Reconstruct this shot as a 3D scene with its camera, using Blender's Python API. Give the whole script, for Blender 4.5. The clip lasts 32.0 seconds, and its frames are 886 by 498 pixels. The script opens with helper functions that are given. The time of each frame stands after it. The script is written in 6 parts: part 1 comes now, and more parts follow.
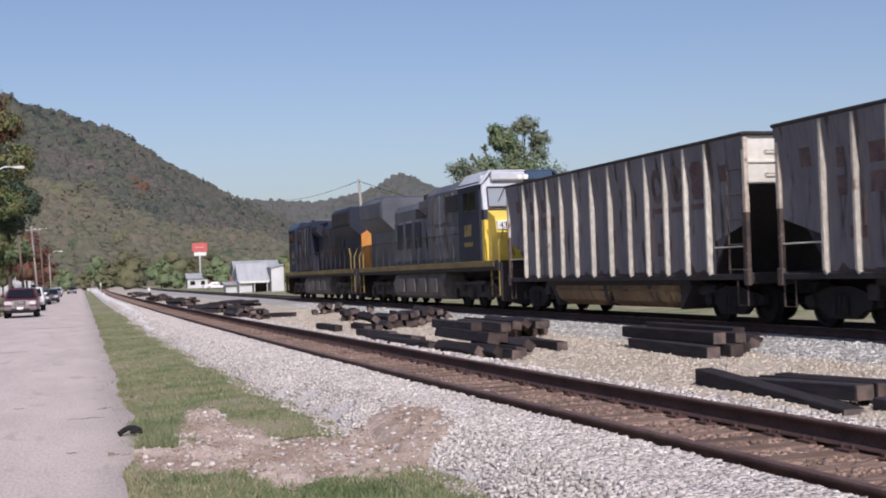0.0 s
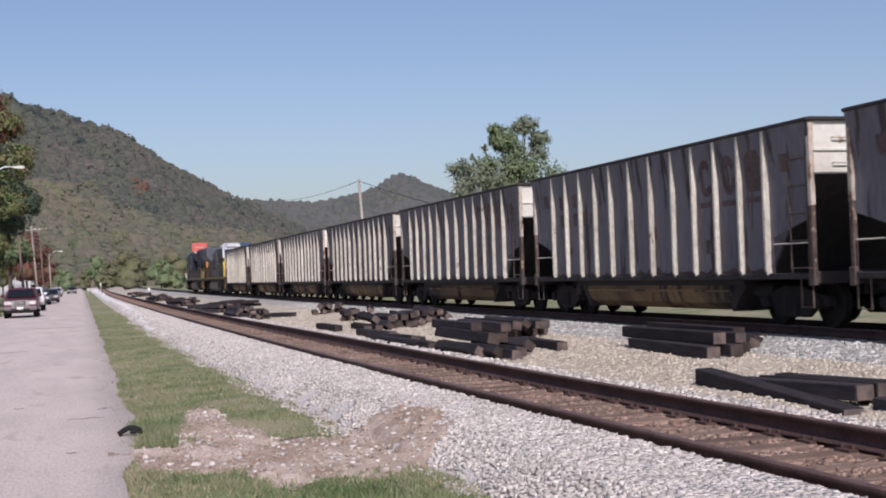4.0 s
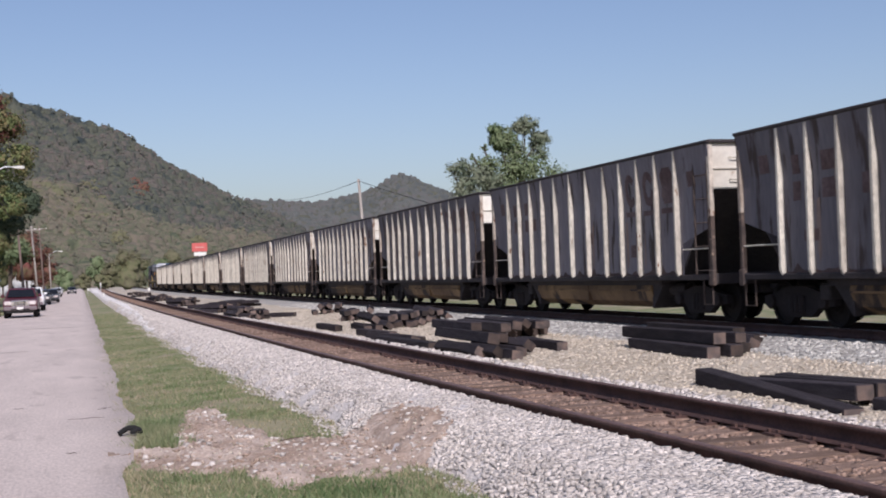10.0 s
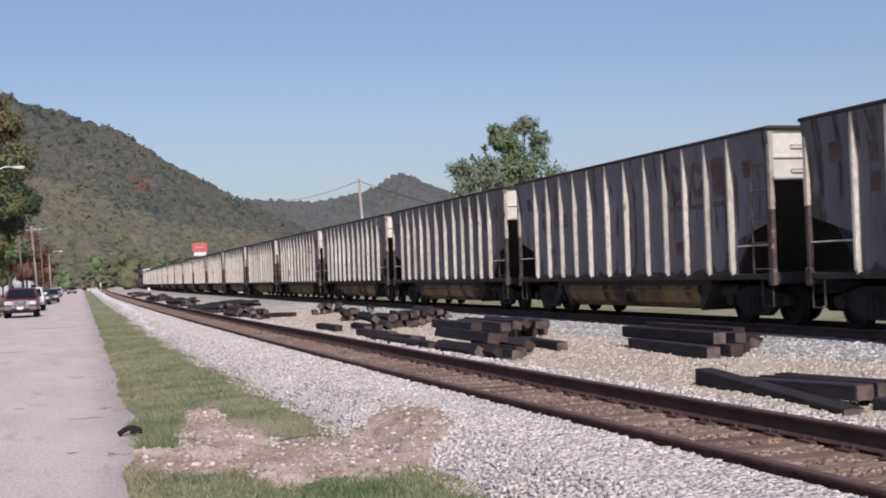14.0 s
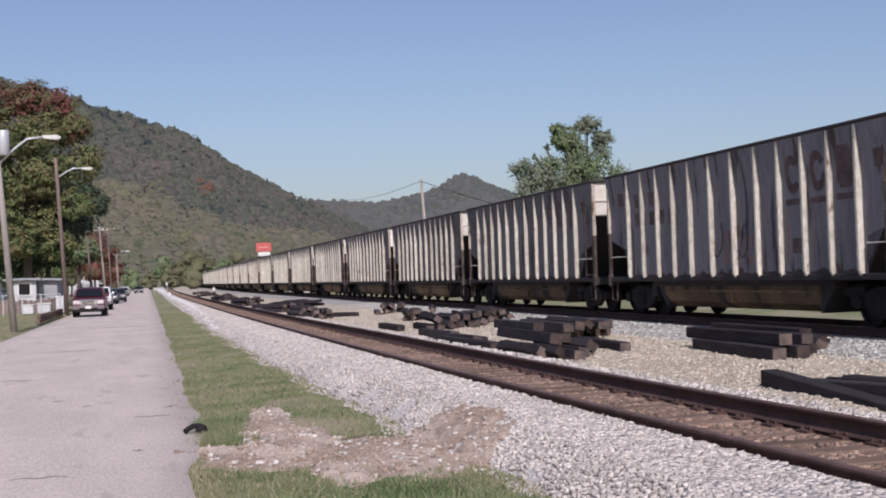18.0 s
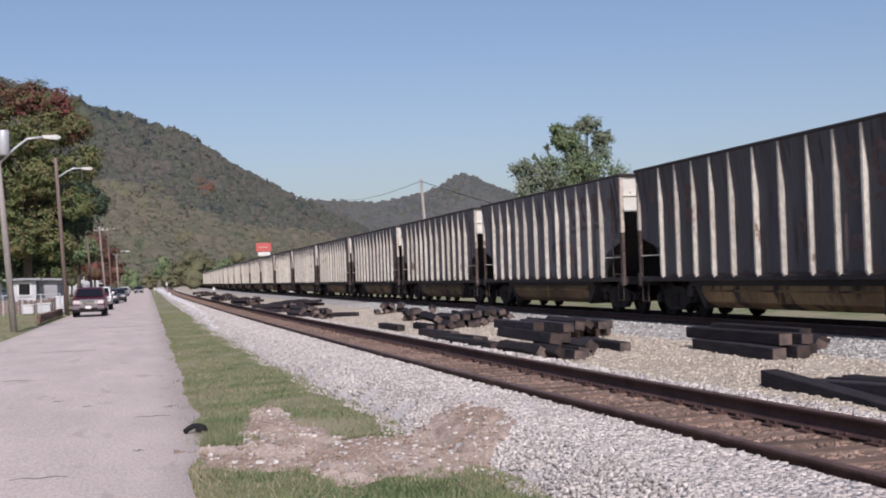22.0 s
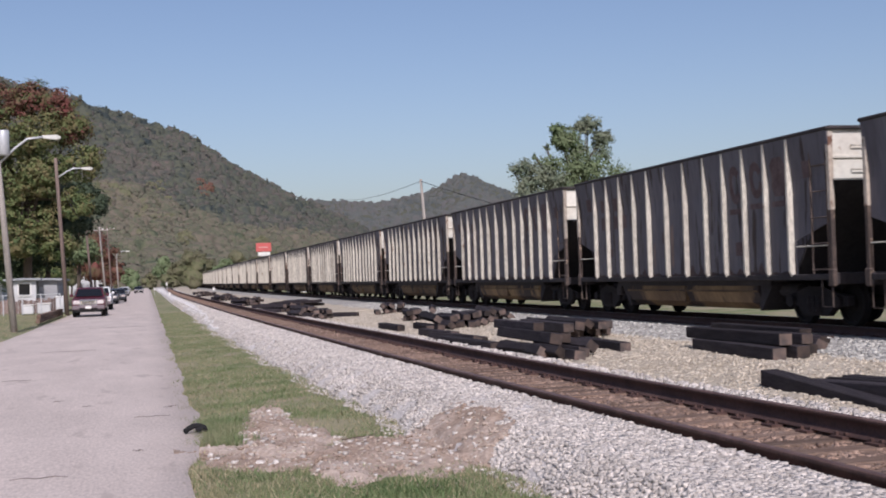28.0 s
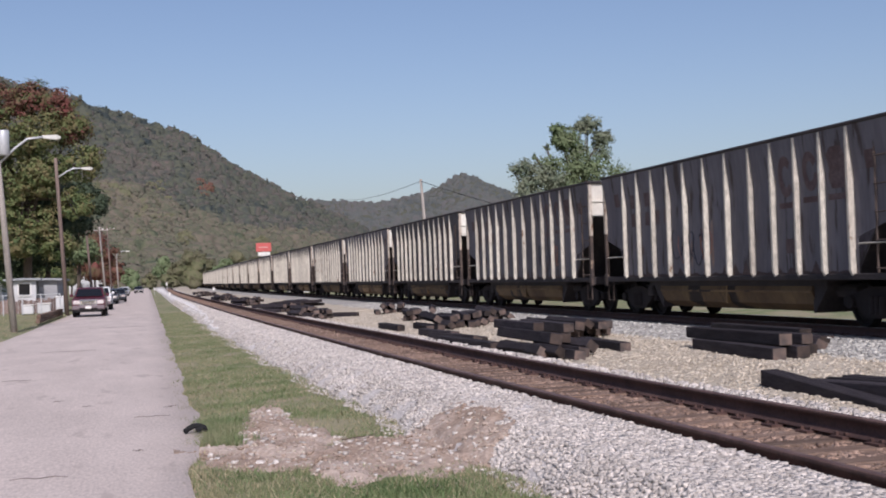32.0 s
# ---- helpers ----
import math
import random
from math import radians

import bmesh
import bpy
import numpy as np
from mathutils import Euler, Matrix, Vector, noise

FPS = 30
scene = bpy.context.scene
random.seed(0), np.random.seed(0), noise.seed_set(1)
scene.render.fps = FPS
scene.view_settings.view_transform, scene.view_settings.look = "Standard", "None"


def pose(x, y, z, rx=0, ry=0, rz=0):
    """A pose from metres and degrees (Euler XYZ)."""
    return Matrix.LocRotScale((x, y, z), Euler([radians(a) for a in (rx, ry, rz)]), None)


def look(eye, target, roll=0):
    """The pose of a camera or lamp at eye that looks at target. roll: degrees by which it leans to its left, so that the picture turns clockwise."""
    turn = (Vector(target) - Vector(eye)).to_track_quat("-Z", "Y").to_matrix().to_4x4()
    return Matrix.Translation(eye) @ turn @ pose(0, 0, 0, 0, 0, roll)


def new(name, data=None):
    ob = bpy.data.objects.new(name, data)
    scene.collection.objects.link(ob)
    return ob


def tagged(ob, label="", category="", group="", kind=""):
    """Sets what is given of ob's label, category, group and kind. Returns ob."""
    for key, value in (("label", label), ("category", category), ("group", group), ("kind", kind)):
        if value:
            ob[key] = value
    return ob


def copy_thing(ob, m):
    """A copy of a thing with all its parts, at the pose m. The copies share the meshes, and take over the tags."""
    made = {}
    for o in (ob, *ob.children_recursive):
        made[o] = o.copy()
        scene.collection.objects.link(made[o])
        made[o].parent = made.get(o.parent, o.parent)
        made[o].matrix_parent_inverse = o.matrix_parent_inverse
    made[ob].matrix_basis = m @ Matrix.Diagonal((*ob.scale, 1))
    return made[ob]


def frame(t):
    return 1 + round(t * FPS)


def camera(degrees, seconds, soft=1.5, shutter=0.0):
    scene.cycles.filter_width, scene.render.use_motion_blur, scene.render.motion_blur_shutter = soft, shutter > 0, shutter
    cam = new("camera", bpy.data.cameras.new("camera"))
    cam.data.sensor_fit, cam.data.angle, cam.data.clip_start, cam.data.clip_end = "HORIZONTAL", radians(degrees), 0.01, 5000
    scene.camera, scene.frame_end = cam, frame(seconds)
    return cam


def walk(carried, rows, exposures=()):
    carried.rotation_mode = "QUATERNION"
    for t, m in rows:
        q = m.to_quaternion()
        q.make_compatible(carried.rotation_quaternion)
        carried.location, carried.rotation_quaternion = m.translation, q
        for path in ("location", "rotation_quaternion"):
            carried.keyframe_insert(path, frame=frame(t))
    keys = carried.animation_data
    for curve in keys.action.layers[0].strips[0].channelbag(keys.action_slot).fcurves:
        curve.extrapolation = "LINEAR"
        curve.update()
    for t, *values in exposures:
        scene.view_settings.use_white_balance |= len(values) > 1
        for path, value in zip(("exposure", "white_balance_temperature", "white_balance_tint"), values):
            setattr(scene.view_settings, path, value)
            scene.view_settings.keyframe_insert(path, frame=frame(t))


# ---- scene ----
# ---------------------------------------------------------------- camera
cam = camera(39.5, 32.0, soft=1.9, shutter=0.08)
EYE_POSE = pose(0, 0, 1.7, 91.093, 0, -16.35) @ pose(0, 0, 0, 0, 0, -2.0)
PANNED = EYE_POSE @ pose(0, 0, 0, 0, 2.885, 0)
walk(cam, [(0, EYE_POSE), (14.8, EYE_POSE), (16.2, PANNED), (32, PANNED)],
     exposures=[(0, 0.03, 6130, 21), (14.8, 0.03, 6130, 21), (16.2, -0.04, 6130, 21), (32, -0.04, 6130, 21)])

# ---------------------------------------------------------------- daylight
SUN = Vector((-0.075, -0.74, 0.67)).normalized()
world = bpy.data.worlds.new("world")
scene.world = world
world.use_nodes = True
sky = world.node_tree.nodes.new("ShaderNodeTexSky")
sky.sky_type, sky.sun_disc = "NISHITA", False
sky.sun_elevation, sky.sun_rotation = math.asin(SUN.z), math.atan2(SUN.x, SUN.y)
sky.air_density, sky.dust_density, sky.ozone_density = 1.0, 1.6, 1.5
back = world.node_tree.nodes["Background"]
back.inputs[1].default_value = 0.102
world.node_tree.links.new(sky.outputs[0], back.inputs[0])
sun = new("sun", bpy.data.lights.new("sun", "SUN"))
sun.data.energy, sun.data.angle, sun.data.color = 3.95, radians(0.6), (1.0, 0.95, 0.87)
sun.matrix_world = look(SUN * 60, (0, 0, 0))


# ---------------------------------------------------------------- materials
def material(name, color, second=None, rough=0.8, metal=0.0, grain=12.0, broad=0.8, mix=(0.35, 0.65),
             bump=0.2, vary=0.0, island=0.0, fleck=None, fleck_at=0.62, spots=3.0, stretch=(1, 1, 1), spec=0.3, tone=0.28):
    """A procedural surface: broad patches, fine grain, optional flecks of a third colour, relief, and variation piece by piece."""
    m = bpy.data.materials.new(name)
    m.use_nodes = True
    t = m.node_tree
    n, l = t.nodes, t.links
    bsdf = n["Principled BSDF"]
    second = second or tuple(c * 0.6 for c in color)
    coord = n.new("ShaderNodeTexCoord")
    info = n.new("ShaderNodeObjectInfo")
    mapping = n.new("ShaderNodeMapping")
    mapping.inputs["Scale"].default_value = stretch
    shift = n.new("ShaderNodeVectorMath")
    shift.operation = "ADD"
    spread = n.new("ShaderNodeVectorMath")
    spread.operation = "SCALE"
    spread.inputs[0].default_value = (37.0, 53.0, 71.0)
    l.new(info.outputs["Random"], spread.inputs["Scale"])
    l.new(coord.outputs["Object"], shift.inputs[0])
    l.new(spread.outputs[0], shift.inputs[1])
    l.new(shift.outputs[0], mapping.inputs[0])

    def tex(scale, detail=4.0):
        x = n.new("ShaderNodeTexNoise")
        x.inputs["Scale"].default_value, x.inputs["Detail"].default_value = scale, detail
        x.inputs["Roughness"].default_value = 0.6
        l.new(mapping.outputs[0], x.inputs["Vector"])
        return x

    def ramp(source, lo, hi):
        x = n.new("ShaderNodeMapRange")
        x.inputs["From Min"].default_value, x.inputs["From Max"].default_value = lo, hi
        l.new(source, x.inputs["Value"])
        return x.outputs[0]

    def blend(fac, a, b, mode="MIX"):
        x = n.new("ShaderNodeMix")
        x.data_type, x.blend_type = "RGBA", mode
        for value, slot in ((fac, 0), (a, 6), (b, 7)):
            if isinstance(value, (tuple, float)):
                x.inputs[slot].default_value = (*value, 1) if isinstance(value, tuple) else value
            else:
                l.new(value, x.inputs[slot])
        return x.outputs[2]

    a, b = tex(broad), tex(grain, 6.0)
    col = blend(ramp(a.outputs[0], mix[0], mix[1]), tuple(color), tuple(second))
    shade = n.new("ShaderNodeMapRange")
    shade.inputs["To Min"].default_value, shade.inputs["To Max"].default_value = 1 - tone, 1 + tone
    shade.inputs["From Min"].default_value, shade.inputs["From Max"].default_value = 0.3, 0.7
    l.new(b.outputs[0], shade.inputs["Value"])
    col = blend(1.0, col, shade.outputs[0], "MULTIPLY")
    if fleck:
        c = tex(spots, 5.0)
        col = blend(ramp(c.outputs[0], fleck_at, fleck_at + 0.06), col, tuple(fleck))
    for amount, source in ((vary, info.outputs["Random"]), (island, None)):
        if not amount:
            continue
        if source is None:
            geo = n.new("ShaderNodeNewGeometry")
            source = geo.outputs["Random Per Island"]
        x = n.new("ShaderNodeMapRange")
        x.inputs["To Min"].default_value, x.inputs["To Max"].default_value = 1 - amount, 1 + amount
        l.new(source, x.inputs["Value"])
        col = blend(1.0, col, x.outputs[0], "MULTIPLY")
    l.new(col, bsdf.inputs["Base Color"])
    r = n.new("ShaderNodeMapRange")
    r.inputs["To Min"].default_value, r.inputs["To Max"].default_value = max(0.02, rough - 0.12), min(1.0, rough + 0.1)
    l.new(b.outputs[0], r.inputs["Value"])
    l.new(r.outputs[0], bsdf.inputs["Roughness"])
    bsdf.inputs["Metallic"].default_value = metal
    bsdf.inputs["Specular IOR Level"].default_value = spec
    if bump:
        k = n.new("ShaderNodeBump")
        k.inputs["Strength"].default_value, k.inputs["Distance"].default_value = bump, 0.02
        l.new(b.outputs[0], k.inputs["Height"])
        l.new(k.outputs[0], bsdf.inputs["Normal"])
    return m


def foliage(name, stops, rough=0.7, broad=0.25, translucent=0.4, clump=1.0, loose=0.45, even=0.0, relief=(6.0, 0.02), span=(0.36, 0.64)):
    """Leaves whose colour is picked piece by piece from the stops, with patches over the crown."""
    m = bpy.data.materials.new(name)
    m.use_nodes = True
    t = m.node_tree
    n, l = t.nodes, t.links
    bsdf = n["Principled BSDF"]
    geo, coord = n.new("ShaderNodeNewGeometry"), n.new("ShaderNodeTexCoord")
    patch = n.new("ShaderNodeTexNoise")
    patch.inputs["Scale"].default_value, patch.inputs["Detail"].default_value = broad, 3.0
    l.new(coord.outputs["Object"], patch.inputs["Vector"])
    part_ = n.new("ShaderNodeMapRange")
    part_.inputs["From Min"].default_value, part_.inputs["From Max"].default_value = 0.3, 0.7
    tuft = n.new("ShaderNodeTexNoise")
    tuft.inputs["Scale"].default_value, tuft.inputs["Detail"].default_value = clump, 2.0
    l.new(coord.outputs["Object"], tuft.inputs["Vector"])
    mean = n.new("ShaderNodeMix")
    mean.inputs[0].default_value = 0.5
    l.new(patch.outputs[0], mean.inputs[2])
    l.new(tuft.outputs[0], mean.inputs[3])
    part_.inputs["From Min"].default_value, part_.inputs["From Max"].default_value = span
    l.new(mean.outputs[0], part_.inputs["Value"])
    mixed = n.new("ShaderNodeMix")
    mixed.inputs[0].default_value = loose
    l.new(part_.outputs[0], mixed.inputs[2])
    l.new(geo.outputs["Random Per Island"], mixed.inputs[3])
    r = n.new("ShaderNodeValToRGB")
    r.color_ramp.interpolation = "LINEAR"
    while len(r.color_ramp.elements) < len(stops):
        r.color_ramp.elements.new(0.5)
    for i, c in enumerate(stops):
        e = r.color_ramp.elements[i]
        e.position, e.color = 0.12 + 0.76 * i / (len(stops) - 1), (*c, 1)
    l.new(mixed.outputs[0], r.inputs[0])
    l.new(r.outputs[0], bsdf.inputs["Base Color"])
    bsdf.inputs["Roughness"].default_value = rough
    bsdf.inputs["Specular IOR Level"].default_value = 0.15
    if translucent:
        through_ = n.new("ShaderNodeBsdfTranslucent")
        l.new(r.outputs[0], through_.inputs["Color"])
        both = n.new("ShaderNodeMixShader")
        both.inputs[0].default_value = translucent
        l.new(bsdf.outputs[0], both.inputs[1])
        l.new(through_.outputs[0], both.inputs[2])
        l.new(both.outputs[0], n["Material Output"].inputs["Surface"])
    fine = n.new("ShaderNodeTexNoise")
    fine.inputs["Scale"].default_value = relief[0]
    l.new(coord.outputs["Object"], fine.inputs["Vector"])
    k = n.new("ShaderNodeBump")
    k.inputs["Strength"].default_value, k.inputs["Distance"].default_value = 0.5, relief[1]
    l.new(fine.outputs[0], k.inputs["Height"])
    if even:
        lean = n.new("ShaderNodeMix")
        lean.data_type = "VECTOR"
        lean.inputs[0].default_value = even
        lean.inputs[5].default_value = (0.0, -0.35, 0.93)
        l.new(geo.outputs["Normal"], lean.inputs[4])
        unit = n.new("ShaderNodeVectorMath")
        unit.operation = "NORMALIZE"
        l.new(lean.outputs[1], unit.inputs[0])
        l.new(unit.outputs[0], k.inputs["Normal"])
        l.new(unit.outputs[0], through_.inputs["Normal"])
    l.new(k.outputs[0], bsdf.inputs["Normal"])
    return m


def glass(name, tint=(0.012, 0.013, 0.016)):
    m = bpy.data.materials.new(name)
    m.use_nodes = True
    b = m.node_tree.nodes["Principled BSDF"]
    b.inputs["Base Color"].default_value = (*tint, 1)
    b.inputs["Roughness"].default_value = 0.06
    b.inputs["Specular IOR Level"].default_value = 0.3
    return m


ASPHALT = material("worn_asphalt", (0.455, 0.39, 0.35), (0.565, 0.485, 0.435), rough=0.95, grain=34, broad=0.9, mix=(0.3, 0.7), bump=0.3, fleck=(0.415, 0.352, 0.315), fleck_at=0.6, spots=2.2, tone=0.2, stretch=(1, 0.3, 1))
GRASS_GROUND = material("mown_grass", (0.15, 0.175, 0.075), (0.26, 0.235, 0.145), rough=1.0, grain=30, broad=0.5, mix=(0.42, 0.6), bump=0.6, fleck=(0.30, 0.245, 0.17), fleck_at=0.55, spots=1.3)
BALLAST = material("limestone_ballast", (0.50, 0.46, 0.43), (0.59, 0.55, 0.52), rough=1.0, grain=45, broad=1.2, bump=0.7, fleck=(0.31, 0.285, 0.275), fleck_at=0.6, spots=25)
BALLAST_FRESH = material("clean_limestone_ballast", (0.66, 0.63, 0.595), (0.76, 0.73, 0.69), rough=1.0, grain=30, broad=0.8, bump=0.12, fleck=(0.48, 0.45, 0.43), fleck_at=0.6, spots=12, tone=0.15)
BALLAST_DIRTY = material("rust_stained_ballast", (0.17, 0.11, 0.082), (0.25, 0.175, 0.135), rough=1.0, grain=40, broad=1.5, bump=0.9, fleck=(0.38, 0.33, 0.3), fleck_at=0.63, spots=14)
BALLAST_BLUE = material("bluish_ballast", (0.31, 0.295, 0.27), (0.385, 0.37, 0.345), rough=1.0, grain=45, broad=1.0, bump=0.9, fleck=(0.2, 0.2, 0.21), fleck_at=0.6, spots=22)
YARD = material("tan_gravel", (0.40, 0.345, 0.265), (0.48, 0.425, 0.345), rough=1.0, grain=35, broad=0.5, bump=0.8, fleck=(0.29, 0.25, 0.2), fleck_at=0.57, spots=9)
STONE = material("crushed_limestone", (0.45, 0.41, 0.375), (0.54, 0.495, 0.455), rough=0.95, grain=30, broad=2.0, bump=0.2, island=0.27)
RUST_RUN = material("tan_rust_run", (0.26, 0.185, 0.15), (0.19, 0.15, 0.14), rough=0.85, grain=10, broad=2.0, bump=0.05, stretch=(1, 2, 0.3))
STONE_RUST = material("rusty_stones", (0.21, 0.14, 0.105), (0.29, 0.205, 0.16), rough=0.95, grain=30, broad=2.0, bump=0.2, island=0.4)
STONE_TAN = material("tan_stones", (0.42, 0.365, 0.29), (0.49, 0.435, 0.36), rough=0.95, grain=30, broad=2.0, bump=0.2, island=0.35)
STONE_BLUE = material("bluish_stones", (0.35, 0.34, 0.315), (0.44, 0.43, 0.40), rough=0.95, grain=30, broad=2.0, bump=0.2, island=0.38)
DIRT = material("bare_dirt", (0.29, 0.215, 0.165), (0.44, 0.355, 0.295), rough=1.0, grain=25, broad=1.8, mix=(0.4, 0.6), bump=0.8, fleck=(0.47, 0.42, 0.37), fleck_at=0.61, spots=9)
RAIL_STEEL = material("rusty_rail_steel", (0.068, 0.040, 0.036), (0.11, 0.064, 0.054), rough=0.75, metal=0.2, grain=30, broad=3, bump=0.15)
RAIL_HEAD = material("rusty_rail_head", (0.13, 0.075, 0.06), (0.19, 0.12, 0.10), rough=0.55, metal=0.4, grain=30, broad=3, bump=0.1)
RAIL_WORN = material("polished_rail_head", (0.35, 0.33, 0.32), (0.25, 0.22, 0.2), rough=0.3, metal=0.9, grain=30, broad=3, bump=0.05)
TIE_LAID = material("weathered_tie", (0.14, 0.09, 0.065), (0.215, 0.15, 0.115), rough=0.95, grain=20, broad=2, bump=0.5, vary=0.3, stretch=(1, 8, 6))
CREOSOTE = material("creosoted_wood", (0.026, 0.022, 0.025), (0.046, 0.039, 0.043), rough=0.9, spec=0.15, grain=24, broad=2, bump=0.5, vary=0.35, stretch=(6, 1, 6))
TIE_END = material("sawn_tie_end", (0.125, 0.09, 0.075), (0.05, 0.042, 0.04), rough=0.95, grain=20, broad=5, bump=0.4, vary=0.7)
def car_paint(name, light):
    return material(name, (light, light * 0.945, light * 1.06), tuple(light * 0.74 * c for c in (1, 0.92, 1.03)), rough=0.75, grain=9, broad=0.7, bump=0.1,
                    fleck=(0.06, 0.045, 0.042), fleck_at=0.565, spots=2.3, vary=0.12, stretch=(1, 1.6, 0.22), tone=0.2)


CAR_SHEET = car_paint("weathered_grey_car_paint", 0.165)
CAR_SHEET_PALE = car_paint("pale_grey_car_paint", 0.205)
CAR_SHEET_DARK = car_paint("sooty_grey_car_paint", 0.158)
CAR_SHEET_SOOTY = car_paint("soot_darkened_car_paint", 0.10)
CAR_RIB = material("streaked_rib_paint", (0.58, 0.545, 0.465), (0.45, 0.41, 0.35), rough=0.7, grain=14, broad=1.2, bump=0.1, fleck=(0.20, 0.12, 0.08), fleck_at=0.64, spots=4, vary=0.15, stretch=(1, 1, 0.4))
CAR_WHITE = material("white_end_paint", (0.71, 0.695, 0.625), (0.58, 0.535, 0.46), rough=0.65, grain=9, broad=1.0, bump=0.05, fleck=(0.3, 0.2, 0.13), fleck_at=0.66, spots=3, vary=0.1, tone=0.08)
CAR_BLACK = material("sooty_black_steel", (0.030, 0.026, 0.028), (0.046, 0.038, 0.038), rough=0.8, grain=12, broad=1.2, bump=0.25)
CAR_POST = material("rusty_post_paint", (0.50, 0.45, 0.38), (0.38, 0.31, 0.25), rough=0.75, grain=14, broad=2.0, bump=0.15, fleck=(0.15, 0.08, 0.055), fleck_at=0.58, spots=4, vary=0.2, stretch=(1, 1, 0.5))
CAR_LADDER = material("rust_brown_ladder", (0.115, 0.085, 0.07), (0.055, 0.042, 0.038), rough=0.8, grain=14, broad=2.0, bump=0.15, fleck=(0.30, 0.22, 0.16), fleck_at=0.62, spots=5, vary=0.25)
# Truck steel near black: the shade beneath the cars is in its colour.
CAR_UNDER = material("oily_truck_steel", (0.018, 0.015, 0.016), (0.028, 0.022, 0.022), rough=0.9, grain=12, broad=1.2, bump=0.2)
CAR_BELLY = material("stained_tub_paint", (0.24, 0.155, 0.075), (0.10, 0.062, 0.036), rough=0.75, grain=8, broad=0.5, bump=0.15, fleck=(0.035, 0.025, 0.022), fleck_at=0.53, spots=0.8, vary=0.35, stretch=(1, 1, 0.4))
CAR_MARK = material("faded_brown_lettering", (0.085, 0.054, 0.052), (0.14, 0.10, 0.10), rough=0.8, grain=14, broad=2, bump=0.05)
# Wheels darkened in colour too, for the deep shade they run in.
WHEEL_STEEL = material("greasy_wheel_steel", (0.012, 0.010, 0.010), (0.019, 0.015, 0.014), rough=0.85, metal=0.1, grain=20)
LOCO_BLUE = material("dark_blue_loco_paint", (0.014, 0.018, 0.034), (0.026, 0.03, 0.046), rough=0.6, grain=14, broad=0.6, bump=0.05, spec=0.25, tone=0.08)
LOCO_GREY = material("grey_blue_loco_paint", (0.125, 0.13, 0.148), (0.075, 0.08, 0.095), rough=0.55, grain=10, broad=0.6, bump=0.05, tone=0.08)
LOCO_DOOR = material("dusty_grey_hood_paint", (0.18, 0.178, 0.195), (0.11, 0.112, 0.13), rough=0.6, grain=9, broad=0.7, bump=0.05, fleck=(0.03, 0.032, 0.04), fleck_at=0.58, spots=2.2, vary=0.25, tone=0.15, stretch=(1, 1.4, 0.4))
LOCO_FRAME = material("dust_covered_truck_steel", (0.075, 0.062, 0.055), (0.035, 0.03, 0.028), rough=0.85, grain=9, broad=1.5, bump=0.25)
LOCO_ROOF = material("pale_cab_roof_paint", (0.55, 0.57, 0.62), (0.42, 0.44, 0.48), rough=0.5, grain=10, broad=0.8, bump=0.03, tone=0.08)
LOCO_YELLOW = material("yellow_loco_paint", (0.80, 0.60, 0.10), (0.68, 0.49, 0.08), rough=0.5, grain=12, broad=1, bump=0.03, tone=0.08)
HANDRAIL = material("dulled_yellow_handrail", (0.40, 0.29, 0.08), (0.28, 0.20, 0.07), rough=0.6, grain=12, broad=1, bump=0.03, tone=0.08)
LOCO_GOLD = material("orange_gold_paint", (0.62, 0.27, 0.06), (0.50, 0.21, 0.05), rough=0.5, grain=12, broad=1, bump=0.03, tone=0.08)
LOCO_STRIPE = material("dirty_yellow_sill", (0.22, 0.165, 0.06), (0.14, 0.105, 0.05), rough=0.7, grain=12, broad=1, bump=0.05)
TANK = material("dusty_black_tank", (0.16, 0.14, 0.13), (0.085, 0.075, 0.07), rough=0.7, grain=9, broad=0.8)
GLASS = glass("dark_glass")
# Pale tint paints the sky's reflection into the glass colour.
PALE_GLASS = glass("sky_grey_glass", (0.26, 0.29, 0.32))
RUST = material("rust_and_soot_stain", (0.11, 0.075, 0.068), (0.065, 0.048, 0.046), rough=0.9, grain=12, broad=1.2, bump=0.1)
PLAIN_WHITE = material("white_board", (0.75, 0.74, 0.7), (0.68, 0.66, 0.62), rough=0.6, grain=20, bump=0.02, tone=0.08)
PLAIN_BLACK = material("black_figures", (0.02, 0.02, 0.02), rough=0.6, grain=20, bump=0.02)
BARK = material("rough_bark", (0.13, 0.10, 0.08), (0.075, 0.058, 0.047), rough=0.95, grain=14, broad=2.0, bump=0.8, stretch=(3, 3, 0.6))
POLE_WOOD = material("weathered_pole_wood", (0.21, 0.155, 0.13), (0.14, 0.105, 0.09), rough=0.9, grain=16, broad=1.5, bump=0.4, stretch=(6, 6, 0.4))
POLE_PALE = material("pale_pole_wood", (0.37, 0.335, 0.30), (0.28, 0.25, 0.225), rough=0.9, grain=16, broad=1.5, bump=0.4, stretch=(6, 6, 0.4))
GALVANISED = material("galvanised_steel", (0.62, 0.63, 0.64), (0.5, 0.51, 0.52), rough=0.4, metal=0.3, grain=20, bump=0.02, tone=0.08)
WIRE = material("black_cable", (0.03, 0.03, 0.03), rough=0.7, bump=0.0)
LOCO_PALE_BLUE = material("blue_cab_paint", (0.05, 0.085, 0.15), (0.04, 0.07, 0.12), rough=0.45, grain=10, broad=0.8, bump=0.02, tone=0.08)
HILL_SOIL = material("forest_floor", (0.10, 0.095, 0.07), (0.085, 0.09, 0.06), rough=1.0, grain=0.3, broad=0.02, bump=0.3)
